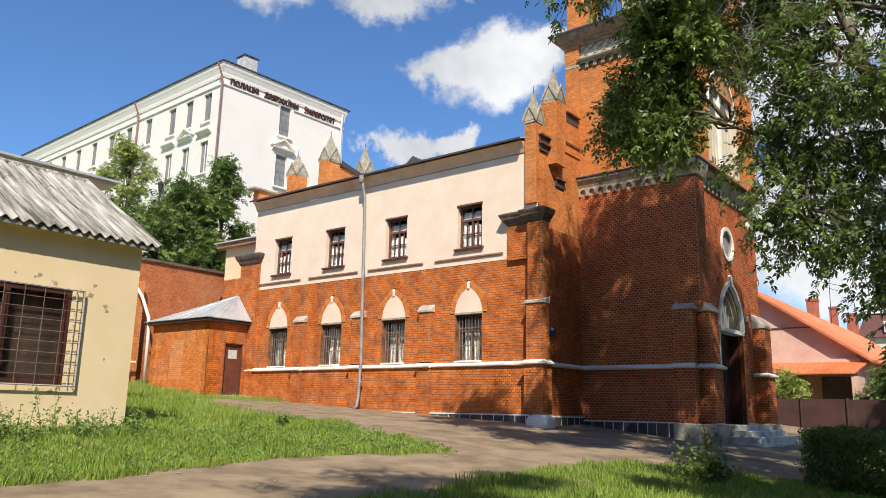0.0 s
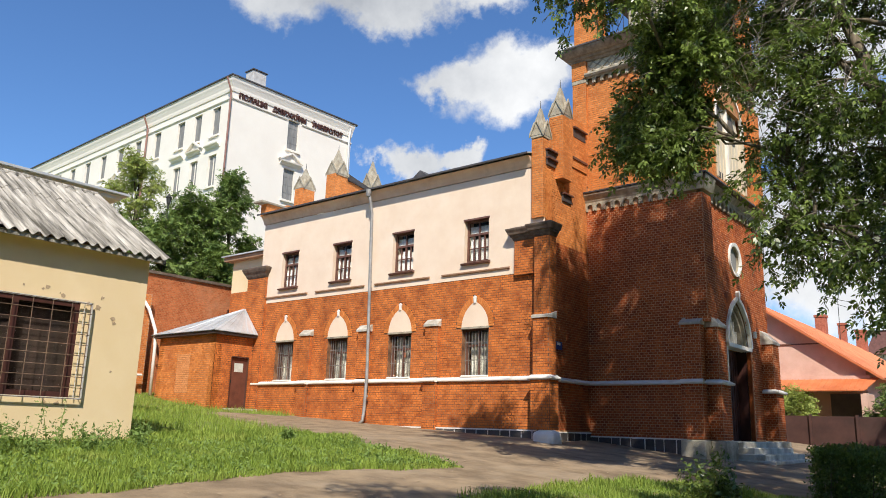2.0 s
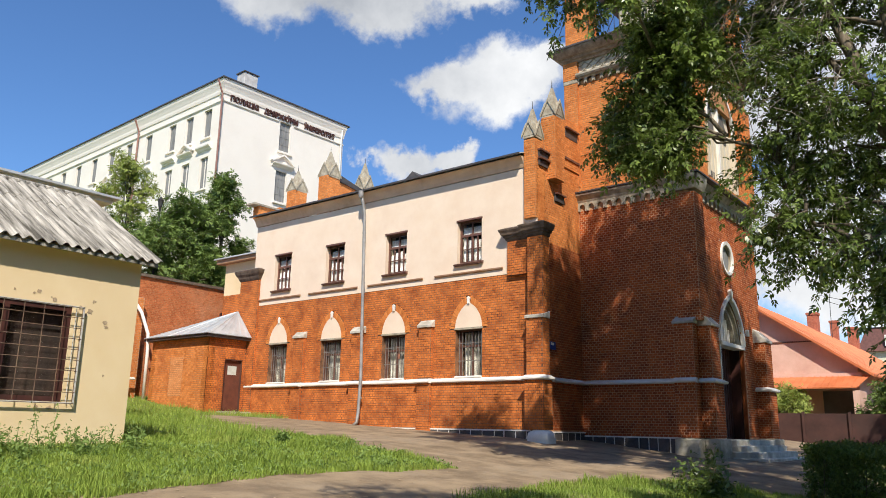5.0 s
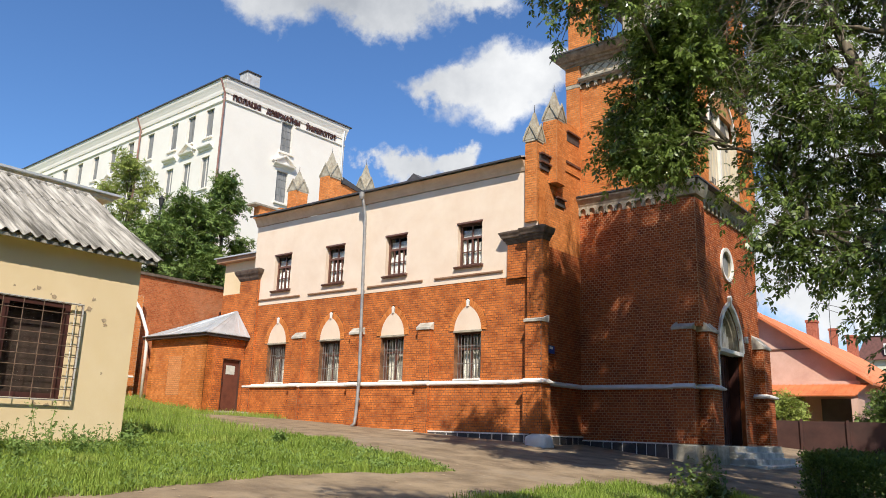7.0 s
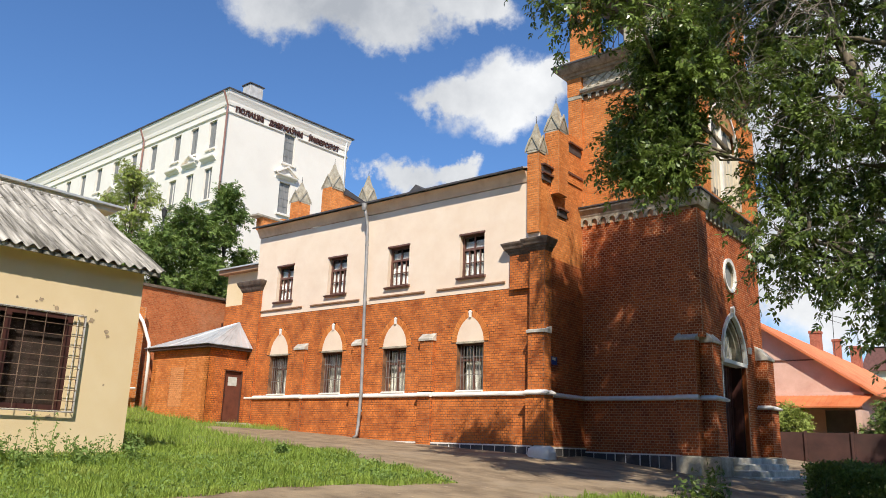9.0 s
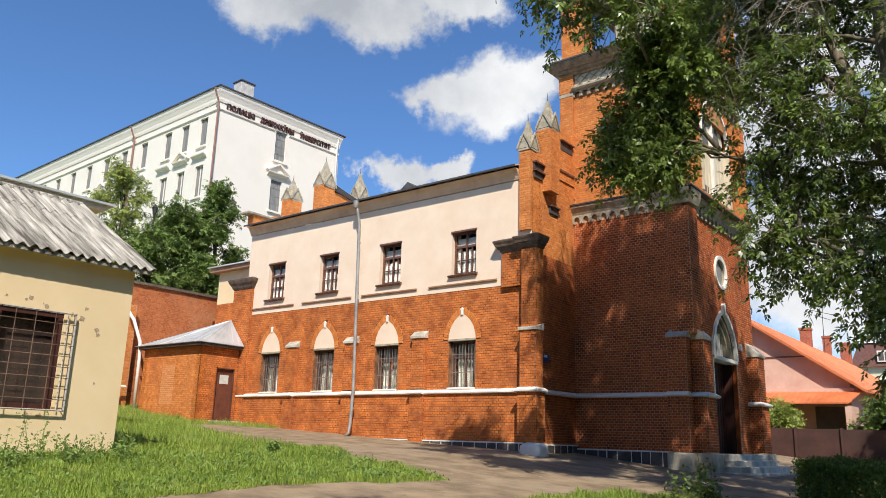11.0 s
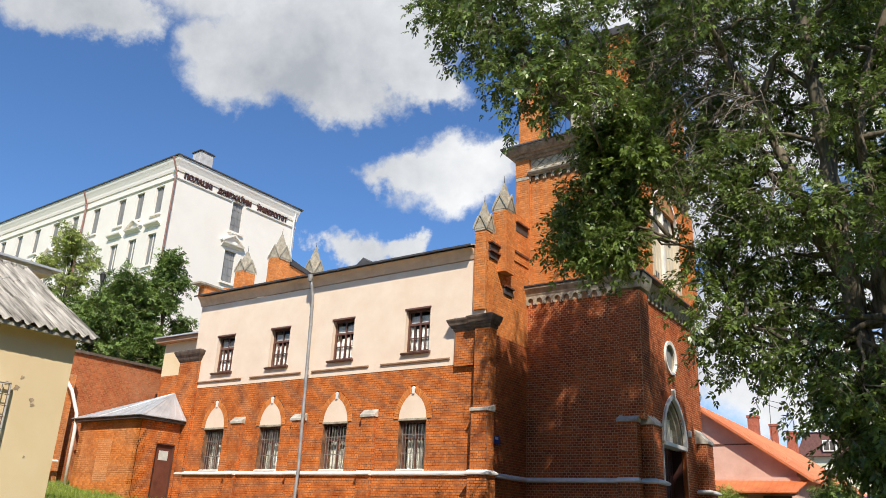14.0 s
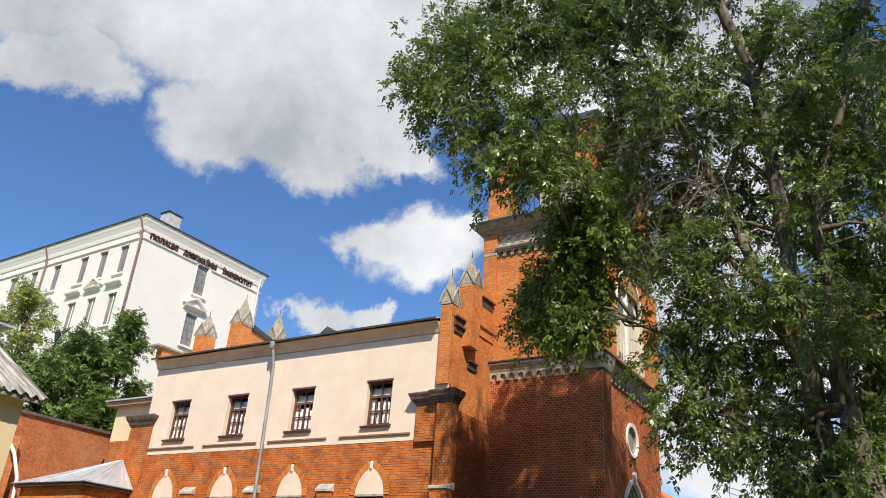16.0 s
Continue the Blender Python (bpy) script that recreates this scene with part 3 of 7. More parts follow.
# ---- church windows ----
def upper_window(x):
    z0, z1, y = 5.36, 6.82, FY + 0.14
    at = south(y)
    s = Shape()
    for a, b, c, d in ((-0.5, -0.42, z0, z1), (0.42, 0.5, z0, z1), (-0.42, 0.42, z1 - 0.08, z1), (-0.42, 0.42, z0, z0 + 0.08)):
        s.box(x + a, x + b, c, d, -0.06, 0.0, at=at)
    win = part("window", s, WOOD_BROWN, church, "brown wooden casement window with white curtains")
    part("transom", Shape().box(x - 0.42, x + 0.42, z0 + 0.92, z0 + 1.0, -0.055, 0.012, at=at), WOOD_BROWN, win)
    for dx, w in ((-0.03, 0.06), (-0.235, 0.03), (0.205, 0.03)):
        part("mullion", Shape().box(x + dx, x + dx + w, z0 + 0.08, z0 + 0.92, -0.05, 0.005, at=at), WOOD_BROWN, win)
    part("mullion", Shape().box(x - 0.025, x + 0.025, z0 + 1.0, z1 - 0.08, -0.05, 0.005, at=at), WOOD_BROWN, win)
    for a, b in ((-0.42, -0.03), (0.03, 0.42)):
        part("glazing_bar", Shape().box(x + a, x + b, z0 + 0.48, z0 + 0.51, -0.045, 0.003, at=at), WOOD_BROWN, win)
        g = part("pane", Shape().box(x + a, x + b, z0 + 0.08, z0 + 0.92, -0.032, -0.026, at=at), DUSTY_GLASS, win)
        g.visible_shadow = False
    g = part("pane", Shape().box(x - 0.42, x + 0.42, z0 + 1.0, z1 - 0.08, -0.032, -0.026, at=at), DUSTY_GLASS, win)
    g.visible_shadow = False
    for a, b in ((-0.41, -0.20), (-0.19, -0.02), (0.03, 0.2), (0.22, 0.41)):
        c = Shape()
        n = 14
        rows = []
        for v in (z0 + 0.06, z0 + rng.uniform(0.7, 0.93)):
            rows.append([at(x + a + (b - a) * i / n, v, -0.075 + 0.014 * math.sin(i * 2.1 + x)) for i in range(n + 1)])
        k = len(c.v)
        c.v += rows[0] + rows[1]
        c.f += [(i, i + 1, i + n + 2, i + n + 1) for i in range(n)]
        part("curtain", c, CURTAIN, win, "white curtain")
    part("lace", Shape().box(x - 0.41, x + 0.41, z0 + 1.02, z1 - 0.2, -0.085, -0.08, at=at), CURTAIN, win, "lace half-curtain")
    part("sill", profile(Shape(), south(FY - 0.02), x - 0.58, x + 0.58, [(z0 - 0.09, 0), (z0 - 0.09, 0.10), (z0 - 0.04, 0.12), (z0, 0.02), (z0, -0.14), (z0 - 0.05, -0.14)]), WOOD_BROWN, win, "brown sill")
    part("head_board", Shape().box(x - 0.53, x + 0.53, z1 - 0.03, z1 + 0.03, -0.12, 0.03, at=south(FY - 0.02)), WOOD_BROWN, win)
    return win


def lower_window(x, red):
    z0, z1, y = 1.6, 3.2, FY + 0.22
    at = south(y)
    s = Shape()
    for a, b, c, d in ((-0.53, -0.44, z0, z1), (0.44, 0.53, z0, z1), (-0.44, 0.44, z1 - 0.1, z1), (-0.44, 0.44, z0, z0 + 0.07), (-0.03, 0.03, z0, z1)):
        s.box(x + a, x + b, c, d, -0.06, 0.0, at=at)
    win = part("barred_window", s, WOOD_BROWN, church, "window behind white iron bars under a pointed white panel")
    g = part("pane", Shape().box(x - 0.44, x + 0.44, z0 + 0.07, z1 - 0.1, -0.035, -0.03, at=at), DUSTY_GLASS, win)
    g.visible_shadow = False
    part("transom", Shape().box(x - 0.44, x + 0.44, z0 + 1.0, z0 + 1.06, -0.05, 0.01, at=at), WOOD_BROWN, win)
    c = Shape()
    n = 26
    k0 = [at(x - 0.45 + 0.9 * i / n, z0 + 0.05, -0.16 + 0.025 * math.sin(i * 1.9 + x)) for i in range(n + 1)]
    k1 = [at(x - 0.45 + 0.9 * i / n, z1 - 0.12, -0.16 + 0.025 * math.sin(i * 1.9 + x)) for i in range(n + 1)]
    c.v, c.f = k0 + k1, [(i, i + 1, i + n + 2, i + n + 1) for i in range(n)]
    part("blind", c, DIRTY, win, "dusty beige curtain")
    if red:
        part("paper", Shape().box(x - 0.07, x + 0.09, z0 + 0.75, z0 + 1.0, -0.027, -0.022, at=at), ROOF_RED, win, "red paper in the window")
    for i in range(8):
        u = x - 0.44 + 0.88 * i / 7
        part("bar", Shape().tube([at(u, z0 + 0.02, 0.12), at(u, z1 - 0.13, 0.12)], 0.012, 6), GREY_IRON, win)
    for v in (z0 + 0.55, z0 + 1.12):
        part("crossbar", Shape().box(x - 0.5, x + 0.5, v - 0.014, v + 0.014, 0.105, 0.112, at=at), GREY_IRON, win)
    part("sill", profile(Shape(), SOUTH, x - 0.53, x + 0.53, [(1.6, 0), (1.6, 0.07), (1.63, 0.075), (1.66, 0.0), (1.66, -0.22), (1.6, -0.22)]), WHITE, win, "white sill")
    # blind pointed panel above, with its brick ring and a white keystone
    out = [(x + u, 3.2 + v) for u, v in pointed(0.545, 0.84)]
    part("tympanum", Shape().prism(out, -0.1, 0.02, SOUTH), RENDER, win, "cream pointed panel")
    part("lintel", Shape().box(x - 0.56, x + 0.56, 3.15, 3.21, -0.12, 0.035, at=SOUTH), STONE, win, "grey lintel slab")
    part("backing", Shape().prism([(x + u * 1.38, 3.2 + v * 1.3) for u, v in pointed(0.545, 0.84)], -0.12, 0.0, SOUTH), MORTAR_DARK, win)
    inner, outer = resample(pointed(0.545, 0.84), 31), resample(pointed(0.545, 0.84, 9, 0.2), 31)
    for i in range(30):
        if i in (14, 15):
            continue
        f = 0.08
        p, q, r, t = inner[i], outer[i], outer[i + 1], inner[i + 1]
        lerp = lambda a, b, m: (a[0] + (b[0] - a[0]) * m, a[1] + (b[1] - a[1]) * m)
        quad = [lerp(p, t, f), lerp(q, r, f), lerp(r, q, f), lerp(t, p, f)]
        part("voussoir", Shape().prism([(x + u, 3.2 + v) for u, v in quad], -0.02, 0.025, SOUTH), BRICK_PALE, win)
    part("keystone", Shape().prism([(x - 0.04, 3.98), (x + 0.04, 3.98), (x + 0.045, 4.1), (x + 0.06, 4.18), (x, 4.23), (x - 0.06, 4.18), (x - 0.045, 4.1)], 0, 0.07, SOUTH), WHITE, win, "white keystone knob", bevel=0.008)
    return win


for i, x in enumerate(WIN_X):
    upper_window(x)
    lower_window(x, i == 1)
for a, b in ((-25.9, -23.2), (-22.7, -20.05), (-19.5, -16.9), (-16.35, -13.58)):
    part("ledge", profile(Shape(), south(FY - 0.02), a, b, [(4.98, 0), (4.98, 0.03), (5.0, 0.06), (5.04, 0.07), (5.06, 0.0)]), FASCIA, church, "thin brown ledge")


def brick_pier(name, x0, x1, y0, y1, z0, z1, mat=BRICK_SHADED, mort=MORTAR, faces="se", parent=None, label=""):
    """A pier of brick: core, and courses on the named sides."""
    p = part(name, Shape().box(x0, x1, y0, y1, z0, z1), mort, parent or church, label)
    skins = []
    if "s" in faces:
        at = south(y0)
        skins.append((at, lay(at, x0, x1, z0, z1)))
    if "e" in faces:
        at = east(x1)
        skins.append((at, lay(at, y0, y1, z0, z1)))
    if "w" in faces:
        at = west(x0)
        skins.append((at, lay(at, y0, y1, z0, z1)))
    brick_skin(skins, mat, p)
    return p


def slope_cap(x0, x1, y0, y1, z0, z1, run, parent=None, side="s"):
    """A weathered stone cap whose top falls outwards."""
    if side == "s":
        ring = lambda x: [(x, y0 - 0.05, z0), (x, y0 - 0.05, z0 + 0.08), (x, y1, z1), (x, y1, z0)]
        s = Shape().loft([ring(x0 - 0.04), ring(x1 + 0.04)])
    else:
        ring = lambda y: [(x1 + 0.05, y, z0), (x1 + 0.05, y, z0 + 0.08), (x0, y, z1), (x0, y, z0)]
        s = Shape().loft([ring(y0 - 0.04), ring(y1 + 0.04)])
    return part("cap_stone", s, CAPSTONE, parent or church, "grey weathered cap stone", bevel=0.006)


for x in (-23.0, -19.85, -16.65):
    b = brick_pier("buttress", x - 0.27, x + 0.27, FY - 0.16, FY - 0.004, 1.63, 3.3, mat=BRICK_NAVE, mort=MORTAR_DARK, faces="sew")
    slope_cap(x - 0.27, x + 0.27, FY - 0.16, FY - 0.002, 3.3, 3.56, 0.2, b)
    brick_pier("buttress_foot", x - 0.27, x + 0.27, FY - 0.2, FY - 0.075, -0.4, 1.45, mat=BRICK_NAVE, mort=MORTAR_DARK, faces="sew")
    part("string_return", profile(Shape(), south(FY - 0.13), x - 0.3, x + 0.3, [(v, w + 0.02 if w > 0.01 else -0.1) for v, w in BAND]), WHITE, church)

# south-east corner pier
PX0, PX1, PY = -12.5, -11.93, 19.62
pier = brick_pier("corner_pier", PX0, PX1, PY, FY + 0.02, 1.6, 3.28, BRICK_NAVE, MORTAR_DARK, "sew", label="tall brick corner pier")
brick_pier("corner_pier_foot", PX0 - 0.04, PX1 + 0.05, PY - 0.06, FY + 0.05, 0.02, 1.45, BRICK_NAVE, MORTAR_DARK, "sew")
slope_cap(PX0, PX1, PY, FY, 3.28, 3.5, 0.2, pier)
brick_pier("corner_pier_shaft", -13.35, -12.5, FY - 0.13, FY + 0.1, 4.72, 5.82, BRICK_NAVE, MORTAR_DARK, "sw")
brick_pier("corner_pier_shaft", -12.5, -11.96, FY - 0.3, FY + 0.1, 3.4, 5.82, BRICK_NAVE, MORTAR_DARK, "sew")
part("string_return", profile(Shape(), south(PY), PX0 - 0.02, PX1, [(v, w if w > 0.01 else -0.3) for v, w in BAND], 0.6, 1), WHITE, church)
part("string_return", profile(Shape(), east(PX1), PY, FY + 0.04, [(v, w if w > 0.01 else -0.2) for v, w in BAND], 1, 0), WHITE, church)
tiers = ((5.82, 0.0), (5.86, 0.04), (5.93, 0.05), (5.935, 0.1), (6.0, 0.11), (6.005, 0.15), (6.07, 0.17), (6.14, 0.21), (6.19, 0.22), (6.28, 0.0))
cap = Shape()
rings = []
for z, o in tiers:
    rings.append([(-13.35 - o, FY - 0.13 - o, z), (-12.5 - o, FY - 0.13 - o, z), (-12.5 - o, FY - 0.3 - o, z), (-11.96 + o, FY - 0.3 - o, z), (-11.96 + o, FY + 0.12, z), (-13.35 - o, FY + 0.12, z)])
cap.loft(rings)
part("pier_cornice", cap, CAP_DARK, church, "dark brown moulded pier cornice")
rock = Shape()
rings = []
for k, (z, w) in enumerate(((-0.9, 0.98), (-0.45, 1.0), (-0.2, 0.97), (-0.08, 0.9), (-0.01, 0.72), (0.03, 0.4))):
    ring = []
    for a in range(18):
        t = 2 * math.pi * a / 18
        c, d = math.cos(t), math.sin(t)
        q = w / max(abs(c), abs(d)) ** 0.75 * (1 + 0.1 * noise.noise(Vector((c * 1.7, d * 1.7, z * 4 + 3))))
        ring.append((-12.07 + 0.36 * c * q, 19.74 + 0.32 * d * q, z + 0.03 * noise.noise(Vector((c * 2, d * 2, k)))))
    rings.append(ring)
part("foundation_stone", rock.loft(rings), WHITE, church, "whitewashed footing boulder", smooth=True)

# ---- east gable ----
EL = 0.4
gable = part("gable_wall", pierced(Shape(), EAST, FY + 0.0, 31.96, -1.2, 8.62, EL), MORTAR_PALE, church, "orange brick gable wall")
GW = east(EX)
gable_low = lay(GW, FY + 0.03, TY0, 1.6, 5.81)
gable_laid = lay(GW, FY + 0.03, TY0, 5.81, 8.6, [(20.5, 21.15, 8.2, 8.62), (21.0, 21.5, 7.2, 7.5)])
foot = lay(GW, FY + 0.06, TY0, 0.02, 1.45)
brick_skin([(GW, gable_laid)], BRICK_PALE, gable, "courses of orange brick")
# lower courses take the darker copy, painting the crown's shade on the gable
brick_skin([(GW, gable_low), (GW, foot)], BRICK_SHADED, gable)
part("string_return", profile(Shape(), GW, FY + 0.05, TY0 + 0.02, BAND), WHITE, church)
brick_pier("gable_pilaster", -12.72, -12.3, FY - 0.12, FY + 0.42, 6.48, 9.1, BRICK_PALE, MORTAR_PALE, "sew")
brick_pier("gable_step", -12.7, -12.26, FY + 0.42, 21.3, 8.62, 9.0, BRICK_PALE, MORTAR_PALE, "ew")
brick_pier("gable_pilaster", -12.52, -12.0, 20.62, 21.2, 7.9, 10.05, BRICK_PALE, MORTAR_PALE, "sew")
brick_pier("gable_step", -12.7, -12.26, 21.3, TY0, 8.62, 10.4, BRICK_PALE, MORTAR_PALE, "ew")
for y0, y1, z0, z1 in ((20.02, 20.6, 8.52, 8.72), (20.02, 20.6, 8.24, 8.44), (21.72, 22.6, 9.72, 10.02), (21.0, 21.6, 7.28, 7.5)):
    slot = part("niche", Shape().box(-12.3, -12.16, y0, y1, z1, z1 + 0.05), WOOD_BROWN, church, "tin drip over a dark slot")
    part("slot_board", Shape().box(-12.3, -12.24, y0 + 0.03, y1 - 0.03, z0, z1), DARK_TIN, slot, "dark boarded slot")
part("gable_band", Shape().box(-12.3, -12.22, 21.7, 22.68, 8.92, 9.0), WOOD_BROWN, church, "thin dark ledge")


def pinnacle(x, y, z, w, h):
    """A gothic pinnacle: four gablets round a stone spire with an iron tip."""
    p = part("pinnacle", Shape().box(x - w * 0.5, x + w * 0.5, y - w * 0.5, y + w * 0.5, z, z + 0.1), STONE, church, "grey stone pinnacle with gablets and iron tip", bevel=0.01)
    s, k = Shape(), w * 0.52
    g = h * 0.44
    for ax in (0, 1):
        tri = [(-k, 0), (k, 0), (0, g)]
        at = (lambda u, v, q: (x + u, y + q, z + 0.08 + v)) if ax == 0 else (lambda u, v, q: (x + q, y + u, z + 0.08 + v))
        s.prism(tri, -k, k, at)
    part("gablet", s, STONE, p)
    m = Shape()
    for ax in (0, 1):
        for sg in (-1, 1):
            at = (lambda u, v, q, sg=sg: (x + u, y + sg * q, z + 0.08 + v)) if ax == 0 else (lambda u, v, q, sg=sg: (x + sg * q, y + u, z + 0.08 + v))
            for a in (-1, 1):
                m.prism([(a * k * 1.08, -0.06), (a * k * 1.08, 0.06), (0, g + 0.09), (0, g - 0.02)], k, k + 0.04, at)
    part("gablet_moulding", m, STONE, p)
    r = w * 0.47
    part("spire", Shape().loft([[(x - r, y - r, z + 0.22), (x + r, y - r, z + 0.22), (x + r, y + r, z + 0.22), (x - r, y + r, z + 0.22)],
                                [(x - 0.03, y - 0.03, z + h), (x + 0.03, y - 0.03, z + h), (x + 0.03, y + 0.03, z + h), (x - 0.03, y + 0.03, z + h)]]), STONE, p)
    part("tip", Shape().tube([(x, y, z + h - 0.05), (x, y, z + h + 0.28)], [0.02, 0.006], 6), BLACK_IRON, p)
    return p


pinnacle(-12.53, 20.12, 9.15, 0.46, 1.06)
pinnacle(-12.26, 20.92, 10.05, 0.52, 1.12)
# west gable behind the roof
brick_pier("west_gable_step", -26.5, -26.1, 19.9, 21.0, 8.62, 9.15, BRICK_PALE, MORTAR_PALE, "se")
brick_pier("west_gable_step", -26.5, -26.1, 21.0, 24.0, 7.6, 9.35, BRICK_PALE, MORTAR_PALE, "se")
brick_pier("west_gable_step", -26.5, -26.1, 24.0, 28.0, 7.6, 11.4, BRICK_PALE, MORTAR_PALE, "se")
brick_pier("west_gable_pilaster", -26.6, -26.0, 21.75, 22.4, 8.0, 10.35, BRICK_PALE, MORTAR_PALE, "se")
brick_pier("west_gable_pilaster", -26.6, -26.0, 23.6, 24.4, 8.0, 11.55, BRICK_PALE, MORTAR_PALE, "se")
part("west_wall", pierced(Shape(), west(-26.2), 20.0, 31.96, -1.2, 8.62, 0.4), MORTAR, church)
part("gable_coping", Shape().box(-26.6, -26.0, 19.55, 21.1, 9.15, 9.22), STONE, church)
s = Shape().loft([[(-26.6, 24.4, 11.45), (-26.0, 24.4, 11.45), (-26.0, 24.4, 11.75), (-26.6, 24.4, 11.75)], [(-26.6, 26.2, 11.2), (-26.0, 26.2, 11.2), (-26.0, 26.2, 11.35), (-26.6, 26.2, 11.35)]])
part("gable_coping", s, DARK_TIN, church)
pinnacle(-26.3, 22.07, 10.3, 0.62, 1.05)
pinnacle(-26.3, 24.0, 11.5, 0.7, 1.35)
pinnacle(-26.3, 26.35, 11.4, 0.7, 1.55)

# south-west corner pier and the low yellow wing
brick_pier("corner_pier", -26.95, -25.75, FY - 0.12, FY + 0.4, -0.4, 5.9, BRICK_NAVE, MORTAR_DARK, "se", label="brick corner pier")
cap = Shape()
for z, o in ((5.9, 0.0), (5.98, 0.05), (6.06, 0.08), (6.16, 0.15), (6.26, 0.19), (6.32, 0.2), (6.4, 0.0)):
    cap.v += [(-26.95 - o, FY - 0.14 - o, z), (-25.75 + o, FY - 0.14 - o, z), (-25.75 + o, FY + 0.4, z), (-26.95 - o, FY + 0.4, z)]
for i in range(6):
    for j in range(4):
        a, b = 4 * i + j, 4 * i + (j + 1) % 4
        cap.f.append((a, b, b + 4, a + 4))
cap.f += [(3, 2, 1, 0), (24, 25, 26, 27)]
part("pier_cornice", cap, CAP_DARK, church)
brick_pier("wing_wall", -29.4, -26.6, 20.8, 24.0, -0.4, 5.65, BRICK_NAVE, MORTAR_DARK, "s", label="brick base of the low west wing")
part("wing_render", Shape().box(-29.38, -26.62, 20.8, 24.0, 5.65, 7.1), YELLOW, church, "yellow rendered wing")
part("wing_eaves", Shape().box(-29.7, -26.5, 20.5, 24.2, 7.1, 7.28), FASCIA, church)
part("wing_roof", Shape().loft([[(-29.8, 20.4, 7.28), (-26.4, 20.4, 7.28), (-26.4, 20.4, 7.34), (-29.8, 20.4, 7.34)], [(-29.8, 24.2, 7.9), (-26.4, 24.2, 7.9), (-26.4, 24.2, 7.96), (-29.8, 24.2, 7.96)]]), TIN, church)

# ---- tower ----
TS, TE = south(TY0), east(TX1)
portal = (24.72, 27.02)
TC = (portal[0] + portal[1]) / 2
part("tower_wall", Shape().box(TX0, TX1 - 0.6, TY0, TY1, -1.5, 7.9), MORTAR, church)
tower = part("tower_front", pierced(Shape(), TE, TY0, TY1, -1.5, 7.9, 0.6, [(portal[0], portal[1], -0.3, 4.5), (TC - 0.52, TC + 0.52, 5.26, 6.3)]), MORTAR, church, "red brick tower in a shaded tone")
# tower courses: tree shade painted in by the darker brick tone
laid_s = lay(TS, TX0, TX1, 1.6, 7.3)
foot_s = split_bricks(TS, lay(TS, TX0, TX1, -0.12, 1.45), BRICK_SHADED, tower, lambda u, v: u > -11.2 and v > 0.2)
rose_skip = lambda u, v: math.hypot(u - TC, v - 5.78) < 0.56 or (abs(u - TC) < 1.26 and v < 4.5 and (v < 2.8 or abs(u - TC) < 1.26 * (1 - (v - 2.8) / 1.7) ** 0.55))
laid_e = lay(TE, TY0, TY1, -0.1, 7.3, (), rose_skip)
brick_skin([(TS, laid_s), (TS, foot_s), (TE, laid_e)], BRICK_SHADED, tower)
part("string_return", profile(Shape(), TS, TX0, TX1, BAND), WHITE, church)
boulder_row(south(TY0 + 0.05), -12.25, -9.1, -0.13, lambda a, b: ground_z((a + b) / 2, 22), 0.1)
A = brick_pier("tower_buttress", -9.05, -8.47, TY0 - 0.3, TY0, 1.6, 3.2, faces="sew")
slope_cap(-9.05, -8.47, TY0 - 0.3, TY0, 3.2, 3.46, 0.2, A)
brick_pier("tower_buttress_foot", -9.08, -8.44, TY0 - 0.36, TY0, -0.12, 1.45, faces="sew")
part("string_return", profile(Shape(), south(TY0 - 0.3), -9.08, -8.44, [(v, w if w > 0.01 else -0.28) for v, w in BAND], 0.5, 0.3), WHITE, church)
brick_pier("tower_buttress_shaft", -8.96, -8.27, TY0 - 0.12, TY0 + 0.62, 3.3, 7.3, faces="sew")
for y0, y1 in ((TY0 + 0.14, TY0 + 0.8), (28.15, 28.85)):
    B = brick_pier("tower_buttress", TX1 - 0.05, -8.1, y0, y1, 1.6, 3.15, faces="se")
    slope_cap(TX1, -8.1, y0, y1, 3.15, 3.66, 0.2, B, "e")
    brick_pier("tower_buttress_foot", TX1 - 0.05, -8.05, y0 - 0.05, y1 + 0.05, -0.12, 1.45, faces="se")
    part("string_return", profile(Shape(), east(-8.1), y0 - 0.02, y1 + 0.02, [(v, w if w > 0.01 else -0.28) for v, w in BAND], 1, 1), WHITE, church)
    part("string_return", profile(Shape(), south(y0 - 0.02), TX1 - 0.3, -8.1, BAND, 0, 1), WHITE, church)
part("tower_footing", Shape().box(-9.14, -8.4, TY0 - 0.42, TY0 + 0.6, -1.4, -0.14), CONCRETE, church, "grey cement footing", bevel=0.03)
part("tower_footing", Shape().box(-8.4, -7.95, TY0 - 0.02, TY0 + 0.95, -1.4, -0.145), CONCRETE, church, bevel=0.03)
part("tower_footing", Shape().box(-8.5, -7.95, 28.0, 29.1, -1.4, -0.14), CONCRETE, church, bevel=0.03)


